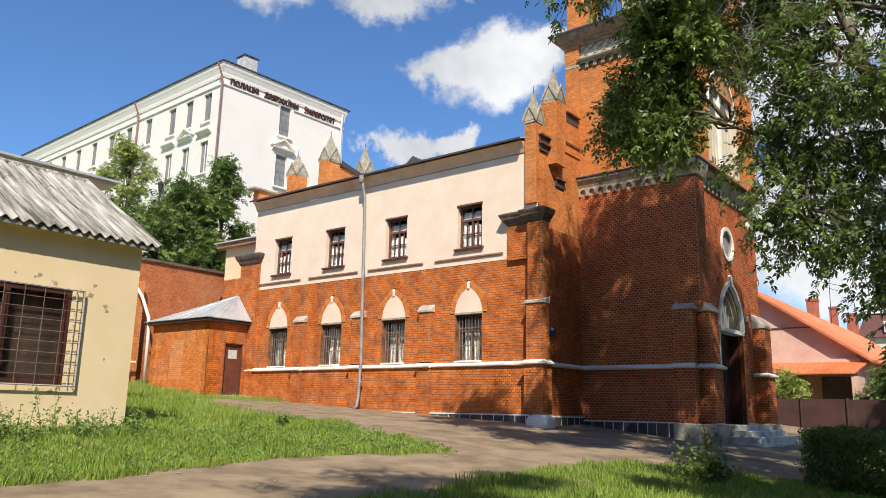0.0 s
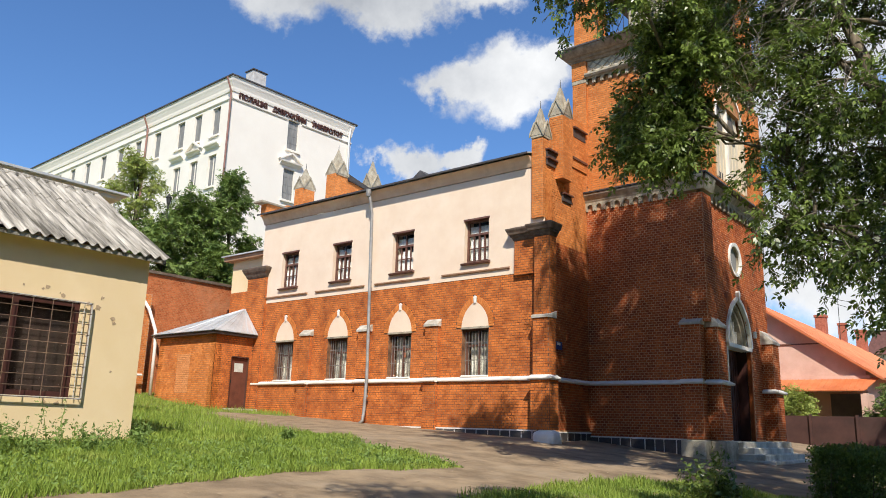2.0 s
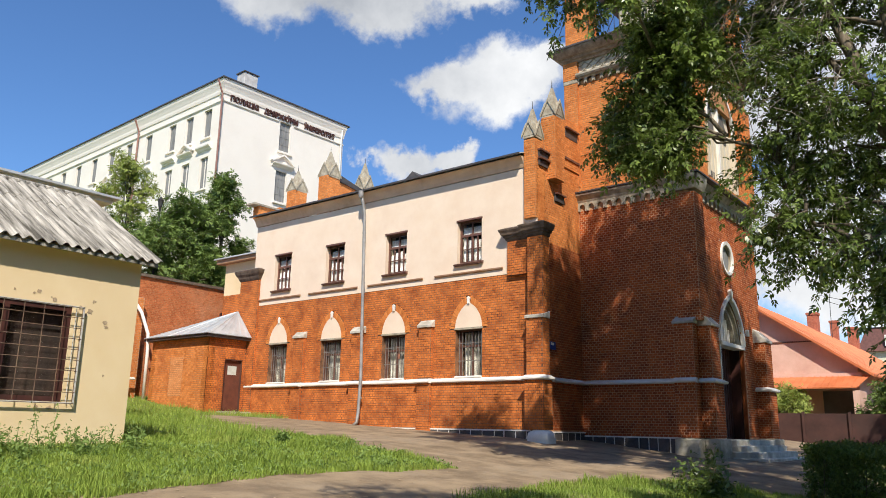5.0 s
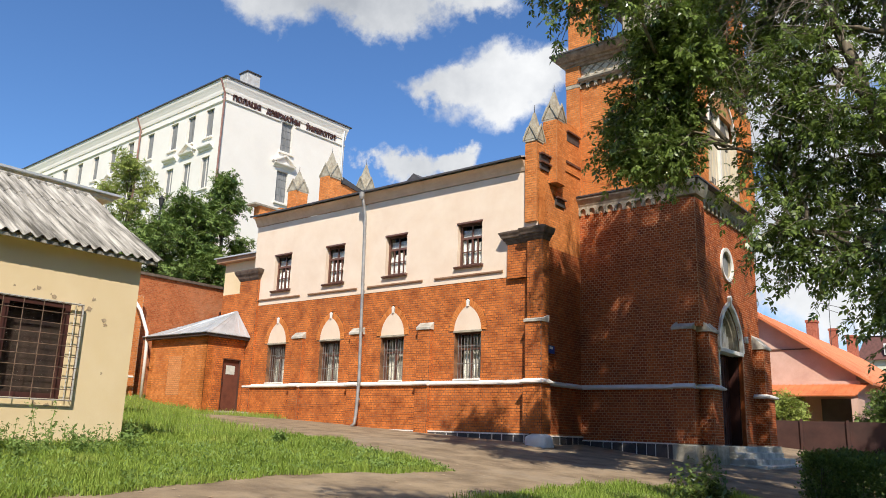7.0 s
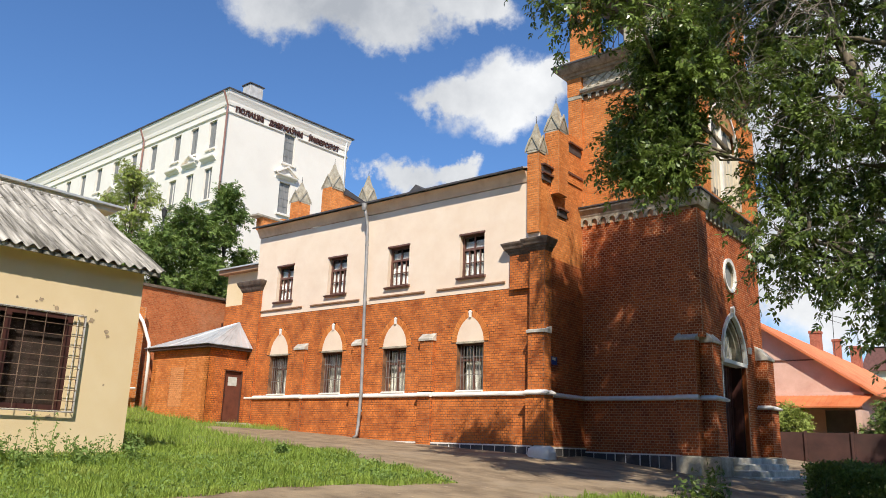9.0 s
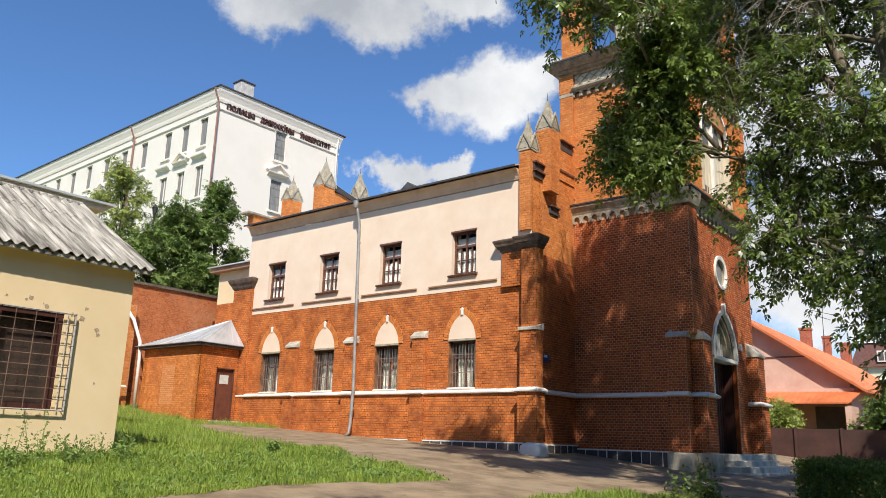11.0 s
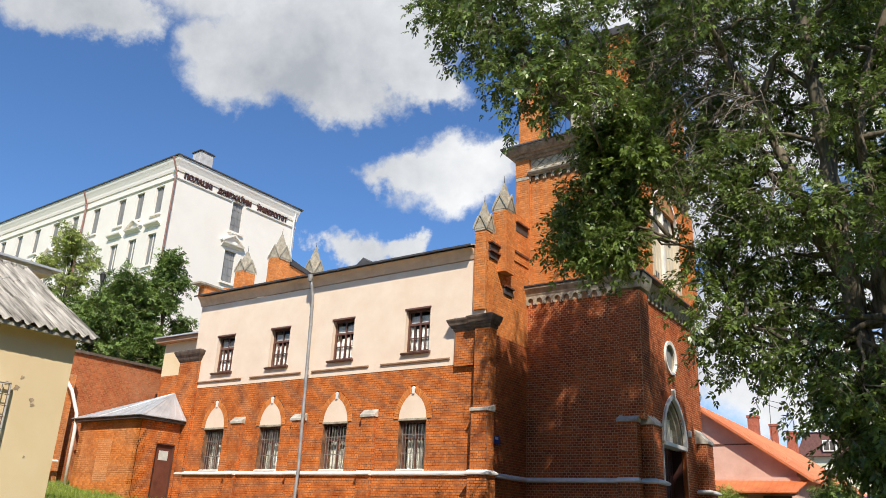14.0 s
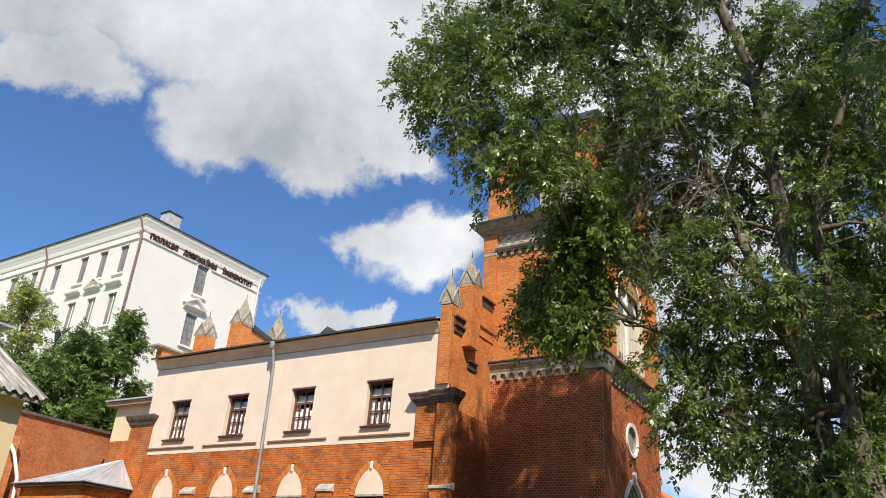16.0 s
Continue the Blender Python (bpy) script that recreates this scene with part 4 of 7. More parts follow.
def frieze(at, u0, u1, z0, z1, parent, n):
    """A stone arcaded frieze: a moulded top, and little round arches hanging below it."""
    top = z0 + (z1 - z0) * 0.5
    f = part("frieze", profile(Shape(), at, u0, u1, [(top, 0), (top, 0.09), (top + 0.06, 0.12), (top + 0.09, 0.12), (z1 - 0.13, 0.19), (z1 - 0.06, 0.24), (z1, 0.24), (z1, 0)], 0, 0.0), STONE, parent, "grey stone arcaded frieze")
    w = (u1 - u0) / n
    for i in range(n):
        c = u0 + (i + 0.5) * w
        r0, r1 = w * 0.32, w * 0.5
        arc = [(c - r1, top), (c - r1, z0 + 0.08)] + [(c - r1 + 0.02, z0), (c - r0, z0)]
        arc += [(c - r0 * math.cos(math.pi * k / 8), z0 + 0.1 + r0 * 1.25 * math.sin(math.pi * k / 8)) for k in range(9)]
        arc += [(c + r0, z0), (c + r1 - 0.02, z0), (c + r1, z0 + 0.08), (c + r1, top)]
        part("corbel_arch", Shape().prism(arc, 0, 0.09, at), STONE, f)
    return f


frieze(TS, TX0, -8.97, 7.27, 7.86, church, 10)
part("frieze_end", profile(Shape(), south(TY0 - 0.1), -8.98, -8.26, [(7.4, -0.1), (7.4, 0.05), (7.6, 0.12), (7.8, 0.16), (7.86, 0.16), (7.86, -0.1)], 0, 0.6), STONE, church)
frieze(TE, TY0 + 0.75, 28.4, 7.27, 7.86, church, 13)
part("frieze_end", profile(Shape(), east(-8.26), TY0 - 0.1, TY0 + 0.65, [(7.4, -0.2), (7.4, 0.05), (7.6, 0.12), (7.8, 0.16), (7.86, 0.16), (7.86, -0.2)], 0.6, 0), STONE, church)
part("ledge_roof", Shape().box(TX0 - 0.05, -8.06, TY0 - 0.28, TY1, 7.87, 7.92), DARK_TIN, church)

# upper stage
UX0, UX1, UY0, UY1 = -12.7, -8.42, TY0 + 0.12, 28.9
US, UE = south(UY0), east(UX1)
up_win = (TC - 1.4, TC + 1.4, 8.35, 11.2)
part("belfry_wall", Shape().box(UX0, UX1 - 0.5, UY0, UY1, 7.9, 13.3), MORTAR_PALE, church)
belfry = part("belfry_front", pierced(Shape(), UE, UY0, UY1, 7.9, 13.3, 0.5, [up_win]), MORTAR_PALE, church, "orange brick upper stage of the tower")
win_skip = lambda u, v: abs(u - TC) < 1.5 and 8.3 < v < 12.1 and (v < 10.6 or abs(u - TC) < 1.5 * (1 - (v - 10.6) / 1.5) ** 0.55)
brick_skin([(US, lay(US, UX0, UX1, 7.92, 12.0)), (UE, lay(UE, UY0, UY1, 7.92, 12.0, (), win_skip))], BRICK_PALE, belfry)
brick_pier("belfry_pilaster", UX0 - 0.1, UX0 + 0.42, UY0 - 0.12, UY0 + 0.5, 8.2, 12.05, BRICK_PALE, MORTAR_PALE, "sew")
brick_pier("belfry_pilaster", UX1 - 0.42, UX1 + 0.1, UY0 - 0.12, UY0 + 0.5, 7.92, 12.05, BRICK_PALE, MORTAR_PALE, "sew")
brick_pier("belfry_pilaster", UX1 - 0.42, UX1 + 0.1, UY1 - 0.5, UY1 + 0.1, 7.92, 12.05, BRICK_PALE, MORTAR_PALE, "se")
frieze(US, UX0 + 0.42, UX1 - 0.42, 12.0, 12.35, church, 11)
frieze(UE, UY0 + 0.5, UY1 - 0.5, 12.0, 12.35, church, 12)
for x0, x1, y0, y1 in ((UX0 - 0.12, UX0 + 0.44, UY0 - 0.14, UY0 + 0.5), (UX1 - 0.44, UX1 + 0.12, UY0 - 0.14, UY0 + 0.5)):
    part("pilaster_cap", Shape().box(x0, x1, y0, y1, 12.05, 12.2), STONE, church, bevel=0.015)
    brick_pier("pilaster_block", x0, x1, y0, y1, 12.2, 12.88, BRICK_PALE, MORTAR_PALE, "sew")
lat = Shape()
for i in range(9):
    for j in range(2):
        u = UX0 + 0.5 + i * 0.36
        v = 12.4 + j * 0.28
        for a, b, c, d in ((0, 0, 0.36, 0.28), (0, 0.28, 0.36, 0)):
            dx, dz = c - a, d - b
            l = math.hypot(dx, dz)
            nx, nz = -dz / l * 0.02, dx / l * 0.02
            lat.prism([(u + a - nx, v + b - nz), (u + c - nx, v + d - nz), (u + c + nx, v + d + nz), (u + a + nx, v + b + nz)], 0.0, 0.05, US)
part("lattice_panel", lat, STONE, church, "grey stone lattice band")
part("lattice_back", Shape().box(UX0 + 0.45, UX1 - 0.45, UY0 - 0.015, UY0 + 0.05, 12.36, 12.95), CREAM, church)
cor = Shape()
for z, o in ((12.86, 0.1), (12.95, 0.14), (12.955, 0.22), (13.04, 0.25), (13.045, 0.34), (13.13, 0.44), (13.2, 0.5), (13.3, 0.53), (13.5, 0.3)):
    cor.v += [(UX0 - o, UY0 - o, z), (UX1 + o, UY0 - o, z), (UX1 + o, UY1 + o, z), (UX0 - o, UY1 + o, z)]
for i in range(8):
    for j in range(4):
        a, b = 4 * i + j, 4 * i + (j + 1) % 4
        cor.f.append((a, b, b + 4, a + 4))
cor.f += [(3, 2, 1, 0), (32, 33, 34, 35)]
part("tower_cornice", cor, CAP, church, "brown projecting tower cornice")
part("cornice_edge", Shape().box(UX0 - 0.56, UX1 + 0.56, UY0 - 0.56, UY1 + 0.56, 13.28, 13.34), DARK_TIN, church, "thin dark tin edge")
for x0 in (UX0 - 0.05, UX1 - 0.8):
    for y0 in (UY0 - 0.05, UY1 - 0.8):
        brick_pier("belfry_pier", x0, x0 + 0.85, y0, y0 + 0.85, 13.5, 17.0, BRICK_PALE, MORTAR_PALE, "sew")
part("belfry_roof", Shape().box(UX0 - 0.2, UX1 + 0.2, UY0 - 0.2, UY1 + 0.2, 17.0, 17.3), DARK_TIN, church)
part("belfry_parapet", Shape().box(UX0 + 2.0, UX1 - 0.85, UY0 + 0.1, UY0 + 0.3, 13.5, 14.6), CONCRETE, church)
rail = part("belfry_railing", Shape().box(UX0 + 0.8, UX1 - 0.8, UY0 + 0.02, UY0 + 0.05, 14.55, 14.6), BLACK_IRON, church, "black iron belfry railing")
for i in range(12):
    u = UX0 + 0.85 + i * 0.2
    part("baluster", Shape().tube([(u, UY0 + 0.035, 13.45), (u, UY0 + 0.035, 14.56)], 0.012, 5), BLACK_IRON, rail)
    if i % 3 == 0:
        part("brace", Shape().tube([(u, UY0 + 0.035, 13.5), (u + 0.55, UY0 + 0.035, 14.55)], 0.014, 5), BLACK_IRON, rail)

# tower openings
rose = Shape()
n = 40
for i in range(n):
    a = 2 * math.pi * i / n
    for r, w in ((0.46, 0.0), (0.58, 0.0), (0.58, 0.07), (0.46, 0.05)):
        rose.v.append(TE(TC + r * math.cos(a), 5.78 + r * math.sin(a), w))
for i in range(n):
    for j in range(4):
        a, b = 4 * i, 4 * ((i + 1) % n)
        rose.f.append((a + j, a + (j + 1) % 4, b + (j + 1) % 4, b + j))
rw = part("round_window", rose, WHITE, church, "round window with a white ring", smooth=False)
disc = [(TC + 0.47 * math.cos(2 * math.pi * i / 24), 5.78 + 0.47 * math.sin(2 * math.pi * i / 24)) for i in range(24)]
part("pane", Shape().prism(disc, -0.09, -0.08, TE), SHUTTER, rw, "grey boarded pane")
surround = Shape()
for i in range(n):
    a = 2 * math.pi * i / n
    surround.v += [TE(TC + 0.475 * math.cos(a), 5.78 + 0.475 * math.sin(a), 0), TE(TC + 0.475 * math.cos(a), 5.78 + 0.475 * math.sin(a), -0.2),
                   TE(TC + 0.56 * math.sqrt(2) * max(-0.7, min(0.7, math.cos(a))), 5.78 + 0.56 * math.sqrt(2) * max(-0.7, min(0.7, math.sin(a))), 0.004)]
for i in range(n):
    p, q = 3 * i, 3 * ((i + 1) % n)
    surround.f += [(p, q, q + 1, p + 1), (p, q, q + 2, p + 2)]
part("reveal", surround, STONE, rw)

door_half = (portal[1] - portal[0]) / 2
port = part("portal", arch_ring(Shape(), TE, TC, 2.9, 1.08, 1.5, 0.0, 0.13, -0.05, 0.08), WHITE, church, "pointed portal with white stepped archivolts")
for g, w in ((-0.12, -0.12), (-0.24, -0.22)):
    part("archivolt", arch_ring(Shape(), TE, TC, 2.9, 1.08 + g, 1.5 + g * 1.4, 0.0, 0.11, w - 0.1, w + 0.05), STONE, port)
part("tympanum", Shape().prism([(TC + u, 2.88 + v) for u, v in pointed(0.96, 1.38)], -0.4, -0.34, TE), CONCRETE, port, "pale ribbed tympanum")
for i in range(7):
    u = TC - 0.66 + 0.22 * i
    part("rib", Shape().box(u - 0.02, u + 0.02, 2.9, 2.9 + 1.25 * (1 - (abs(u - TC) / 0.96) ** 1.5), -0.36, -0.28, at=TE), WHITE, port)
part("lintel", Shape().box(TC - 1.12, TC + 1.12, 2.78, 2.9, -0.3, 0.08, at=TE), WHITE, port, "white lintel ledge")
sp = Shape()
out, inn = resample([(TC + u, 2.9 + v) for u, v in pointed(1.12, 1.54)], 21), None
box_top = [(portal[0] - 0.02 + (portal[1] - portal[0] + 0.04) * i / 20, 4.52) for i in range(21)]
box_top[0], box_top[-1] = (portal[0] - 0.02, 2.9), (portal[1] + 0.02, 2.9)
for i in range(20):
    sp.add([TE(*out[i], 0.003), TE(*out[i + 1], 0.003), TE(*box_top[i + 1], 0.003), TE(*box_top[i], 0.003)], [(0, 1, 2, 3)])
part("spandrel", sp, BRICK_SHADED, port)
part("finial", Shape().prism([(TC - 0.05, 4.4), (TC + 0.05, 4.4), (TC + 0.07, 4.54), (TC + 0.1, 4.64), (TC, 4.72), (TC - 0.1, 4.64), (TC - 0.07, 4.54)], 0, 0.12, TE), WHITE, port, "white finial")
for y in portal:
    sgn = 1 if y < TC else -1
    part("jamb", Shape().box(y, y + sgn * 0.07, -0.15, 2.8, -0.1, 0.02, at=TE), WHITE if y < TC else BRICK_SHADED, port)
# dark sheets added over the pale reveals to paint the doorway's shade
part("reveal_board", Shape().box(portal[1] - 0.09, portal[1] - 0.072, -0.15, 2.8, -0.46, -0.12, at=TE), DOOR_DARK, port, "dark red sheet painting the reveal's shade")
part("reveal_board", Shape().box(portal[0] + 0.072, portal[0] + 0.09, -0.15, 2.8, -0.46, -0.12, at=TE), DOOR_DARK, port)
part("threshold", Shape().box(portal[0] + 0.07, portal[1] - 0.07, -0.3, -0.15, -0.58, 0.0, at=TE), CONCRETE, port)
for y0, y1 in ((portal[0] + 0.07, TC), (TC, portal[1] - 0.07)):
    d = part("door_leaf", Shape().box(y0, y1 - 0.01, -0.15, 2.8, -0.52, -0.46, at=TE), DOOR_DARK, port, "dark red boarded door leaf")
    for k in range(5):
        yy = y0 + (y1 - y0) * (k + 0.5) / 5
        part("board", Shape().box(yy - 0.08, yy + 0.08, -0.1, 2.76, -0.46, -0.445, at=TE), DOOR_DARK, d)
part("lamp_box", Shape().box(27.35, 27.5, 3.3, 3.52, 0.0, 0.1, at=TE), WHITE, church, "small pale box on the wall", bevel=0.01)

bw = part("belfry_window", arch_ring(Shape(), UE, TC, 10.5, 1.34, 1.45, 0.0, 0.1, -0.05, 0.06), WHITE, church, "tall pointed belfry window boarded up in pale panels")
part("panel", Shape().prism([(TC - 1.34, 8.4), (TC + 1.34, 8.4)] + [(TC + u, 10.5 + v) for u, v in reversed(pointed(1.34, 1.45))], -0.2, -0.15, UE), CREAM, bw, "pale boarded panel")
# flat dark panels paint the shade inside the louvre openings
for u in (-0.62, 0.62):
    part("opening", Shape().prism([(TC + u - 0.36, 10.1), (TC + u + 0.36, 10.1), (TC + u + 0.34, 10.7), (TC + u, 11.3), (TC + u - 0.34, 10.7)], -0.15, -0.13, UE), DARK_ROOM, bw, "dark panel painting the shade of a louvre opening")
for u in (-0.95, -0.62, -0.3, 0.3, 0.62, 0.95):
    part("batten", Shape().box(TC + u - 0.02, TC + u + 0.02, 8.4, 10.1, -0.15, -0.12, at=UE), CREAM, bw)
part("mullion", Shape().box(TC - 0.06, TC + 0.06, 8.4, 11.8, -0.15, -0.06, at=UE), WHITE, bw)
part("sill_slot", Shape().box(TC - 0.9, TC - 0.45, 8.5, 8.72, -0.15, -0.13, at=UE), DARK_ROOM, bw, "dark slot")
for y in (TC - 1.44, TC + 1.34):
    part("jamb", Shape().box(y, y + 0.1, 8.35, 10.55, -0.3, 0.05, at=UE), CREAM, bw)

# steps before the portal
st = thing("entrance_steps", "cracked grey concrete steps with white stains at the church door", "steps")
for i in range(4):
    part("step", Shape().box(-8.45, -7.9 + 0.34 * i, 24.0 - 0.14 * i, 27.85, -1.5, -0.16 - 0.17 * i), STEP, st, bevel=0.025)

# downpipe
dp = thing("downpipe", "grey galvanised downpipe with a hopper on the brick wall", "downpipe")
part("pipe", Shape().tube([(-19.67, 19.58, 8.4), (-19.66, 19.68, 8.1), (-19.65, 19.77, 7.7), (-19.46, 19.74, 1.7), (-19.44, 19.66, 0.5), (-19.45, 19.62, 0.16), (-19.48, 19.5, 0.06)], 0.058, 12), PIPE_GREY, dp, smooth=True)
part("hopper", Shape().loft([[(-19.67 + r * math.cos(a), 19.56 + r * math.sin(a), z) for a in [math.pi * k / 6 for k in range(12)]] for z, r in ((8.3, 0.07), (8.4, 0.1), (8.56, 0.105))]), PIPE_GREY, dp)
for z in (7.0, 5.1, 3.4, 1.0):
    cx = -19.65 + 0.19 * min(1.0, (7.7 - z) / 6.0)
    part("clamp", Shape().tube([(cx, 19.77 - (0.03 if z < 2 else 0), z - 0.03), (cx, 19.77 - (0.03 if z < 2 else 0), z + 0.03)], 0.07, 12), PIPE_GREY, dp)

# annex with a tin roof and a brown door
annex = thing("annex", "low red brick porch with a pale tin hip roof", "porch")
AX0, AX1, AY0 = -30.2, -26.2, 18.05
aw = part("south_wall", pierced(Shape(), south(AY0), AX0, AX1, -0.5, 3.45, 0.3), MORTAR_PALE, annex, "orange brick wall")
door_hole = (18.85, 19.7, -0.5, 2.56)
ae = part("east_wall", pierced(Shape(), east(AX1), AY0, 19.85, -0.5, 3.45, 0.3, [door_hole]), MORTAR_DARK, annex)
a1, a2 = south(AY0), east(AX1)
mend = (-28.75, -27.85, 1.1, 2.65)
brick_skin([(a1, split_bricks(a1, lay(a1, AX0, AX1, 0.3, 3.42, [mend]), BRICK_PALE, aw, lambda u, v: u > -27.6 and 1.0 < v < 2.6, 150))], BRICK_PALE, aw)
brick_skin([(a1, lay(a1, *mend))], REPAIR, aw, "patch of paler repair bricks")
brick_skin([(a2, lay(a2, AY0, 19.86, 0.3, 3.42, [door_hole]))], BRICK_NAVE, ae)
part("west_wall", Shape().box(AX0, AX0 + 0.3, AY0, 21.0, -0.5, 3.45), MORTAR, annex)
part("fascia", Shape().box(AX0 - 0.3, AX1 + 0.22, AY0 - 0.24, 19.9, 3.36, 3.46), DARK_TIN, annex, "dark fascia board")
ro = Shape()
P = [(AX0 - 0.35, AY0 - 0.3, 3.47), (AX1 + 0.28, AY0 - 0.3, 3.47), (AX1 + 0.28, 19.86, 3.47), (AX0 - 0.35, 21.0, 3.5), (-26.95, 19.86, 4.62), (-27.1, 20.6, 4.62)]
ro.add(P, [(0, 1, 4), (1, 2, 4), (0, 4, 5, 3), (0, 3, 2, 1)])
ro.add([(x, y, z + 0.02) for x, y, z in P], [(0, 1, 4), (1, 2, 4), (0, 4, 5, 3)])
tin = part("roof", ro, ZINC, annex, "pale galvanised hip roof")
for i in range(6):
    f = (i + 0.5) / 6
    a = Vector(P[0]).lerp(Vector(P[1]), f)
    part("seam", Shape().tube([a + Vector((0, 0, 0.03)), a.lerp(Vector(P[4]), 0.98) + Vector((0, 0, 0.03))], 0.014, 5), ZINC, tin)
    a = Vector(P[1]).lerp(Vector(P[2]), f)
    part("seam", Shape().tube([a + Vector((0, 0, 0.03)), a.lerp(Vector(P[4]), 0.98) + Vector((0, 0, 0.03))], 0.014, 5), ZINC, tin)
dl = part("door", Shape().box(18.85, 19.7, 0.5, 2.56, -0.14, -0.09, at=a2), DOOR_BROWN, annex, "closed brown painted door with a pale notice")
part("notice", Shape().box(19.08, 19.5, 1.95, 2.3, -0.09, -0.08, at=a2), SIGN_PALE, dl, "pale notice")
part("handle", Shape().tube([a2(18.95, 1.5, -0.07), a2(18.95, 1.62, -0.07)], 0.02, 6), BLACK_IRON, dl)
part("frame", Shape().box(18.8, 18.87, 0.45, 2.6, -0.1, 0.0, at=a2).box(19.68, 19.75, 0.45, 2.6, -0.1, 0.0, at=a2).box(18.8, 19.75, 2.53, 2.62, -0.1, 0.0, at=a2), WOOD_BROWN, dl)
part("doorstep", Shape().box(AX1 - 0.05, AX1 + 0.5, 18.6, 20.0, -0.2, 0.5), CONCRETE, annex, "cement doorstep", bevel=0.02)
ap = thing("white_downpipe", "bent white-painted downpipe at the corner of the brick porch", "downpipe")
part("pipe", Shape().tube([(-30.9, 17.3, 5.2), (-30.6, 17.6, 4.6), (-30.35, 17.85, 3.7), (-30.33, 17.9, 3.0), (-30.3, 17.9, 0.9)], 0.07, 10), WHITE, ap, smooth=True)
sb = tagged(part("number_plate_board", Shape().box(20.6, 20.95, 2.44, 2.68, 0.012, 0.03, at=GW), SIGN_BLUE), "small blue enamel plate on the church wall", "sign")
part("mark", Shape().box(20.66, 20.84, 2.57, 2.65, 0.03, 0.033, at=GW), WHITE, sb)


# ---- cream house beside the lawn ----
house = thing("cream_house", "cream rendered cottage with a corrugated asbestos roof and barred window", "house")
HX, HY = -12.5, 7.1
HE = east(HX)
hole = (4.0, 5.98, 0.3, 1.82)
part("east_wall", pierced(Shape(), HE, -6.0, HY, -1.4, 2.73, 0.35, [hole]), YELLOW, house, "cream rendered wall with flaked patches")
part("north_wall", Shape().add([(HX - 0.35, HY, -1.4), (-17.6, HY, -1.4), (-17.6, HY, 2.66), (-15.1, HY, 4.2), (HX - 0.35, HY, 2.66),
                                (HX - 0.35, HY - 0.3, -1.4), (-17.6, HY - 0.3, -1.4), (-17.6, HY - 0.3, 2.66), (-15.1, HY - 0.3, 4.2), (HX - 0.35, HY - 0.3, 2.66)],
                               [(0, 1, 2, 3, 4), (5, 6, 7, 8, 9), (0, 1, 6, 5), (1, 2, 7, 6)]), YELLOW, house)
part("west_wall", Shape().box(-17.9, -17.6, -6.0, HY, -1.4, 2.66), YELLOW, house)
part("south_wall", Shape().box(-17.6, HX - 0.35, -6.0, -5.7, -1.4, 4.0), YELLOW, house)
part("ceiling_boards", Shape().box(-17.6, HX - 0.36, -5.7, HY - 0.3, 2.5, 2.6), DARK_ROOM, house)


def corrugated(parent, x0, z0, x1, z1, y0, y1, pitch, amp, rows):
    """Overlapping rows of corrugated sheet from the eave up to the ridge."""
    n = int((y1 - y0) / pitch * 8)
    for r in range(rows):
        a, b = r / rows, min(1.0, (r + 1) / rows + 0.03)
        lift = 0.0 if r % 2 else 0.014
        y = y0
        while y < y1 - 0.05:
            w = min(1.12, y1 - y)
            m = int(w / pitch * 8)
            s = Shape()
            tilt = rng.uniform(-0.008, 0.008)
            for f, top in ((a - 0.008 * (r == 0), 0), (b, 0), (b, 1), (a - 0.008 * (r == 0), 1)):
                s.v += [(x0 + (x1 - x0) * f, y + (w + 0.02) * i / m, z0 + (z1 - z0) * f + lift + tilt * (i / m - 0.5) + amp * math.cos(2 * math.pi * (y + w * i / m) / pitch) - 0.008 * (1 - top)) for i in range(m + 1)]
            k = m + 1
            for i in range(m):
                s.f += [(i, i + 1, k + i + 1, k + i), (2 * k + i, 2 * k + i + 1, 3 * k + i + 1, 3 * k + i), (i, i + 1, 3 * k + i + 1, 3 * k + i)]
            part("sheet", s, ASBESTOS, parent)
            y += w


roof = part("roof", Shape().box(-15.41, -15.19, -6.3, 7.34, 4.42, 4.52), ASBESTOS, house, "weathered grey corrugated asbestos roof", bevel=0.03)
corrugated(roof, HX + 0.25, 2.758, -15.26, 4.482, -6.3, 7.32, 0.187, 0.032, 3)
part("back_slope", Shape().add([(-15.3, -6.3, 4.46), (-15.3, 7.3, 4.46), (-18.6, 7.4, 2.7), (-18.6, -6.3, 2.7)], [(0, 1, 2, 3)]), ASBESTOS, roof)
part("wall_plate", Shape().box(HX - 0.35, HX + 0.2, -6.0, 7.1, 2.735, 2.75), YELLOW, house)
# added strip under the sheet edge, so the corrugation casts a straight shadow
part("eaves_board", Shape().box(HX + 0.2, HX + 0.235, -6.0, 7.26, 2.672, 2.728), ASBESTOS, house, "grey strip added to straighten the eaves shadow")
part("verge_board", Shape().add([(HX + 0.19, 7.3, 2.655), (-15.3, 7.3, 4.36), (-15.3, 7.3, 4.46), (HX + 0.19, 7.3, 2.735), (HX + 0.19, 7.27, 2.655), (-15.3, 7.27, 4.36), (-15.3, 7.27, 4.46), (HX + 0.19, 7.27, 2.735)],
                                [(0, 1, 2, 3), (4, 5, 6, 7), (0, 1, 5, 4), (2, 3, 7, 6)]), ASBESTOS, house)
part("verge_soffit", Shape().add([(HX + 0.19, HY, 2.66), (HX + 0.19, 7.28, 2.66), (-15.3, 7.28, 4.37), (-15.3, HY, 4.37)], [(0, 1, 2, 3)]), YELLOW, house)
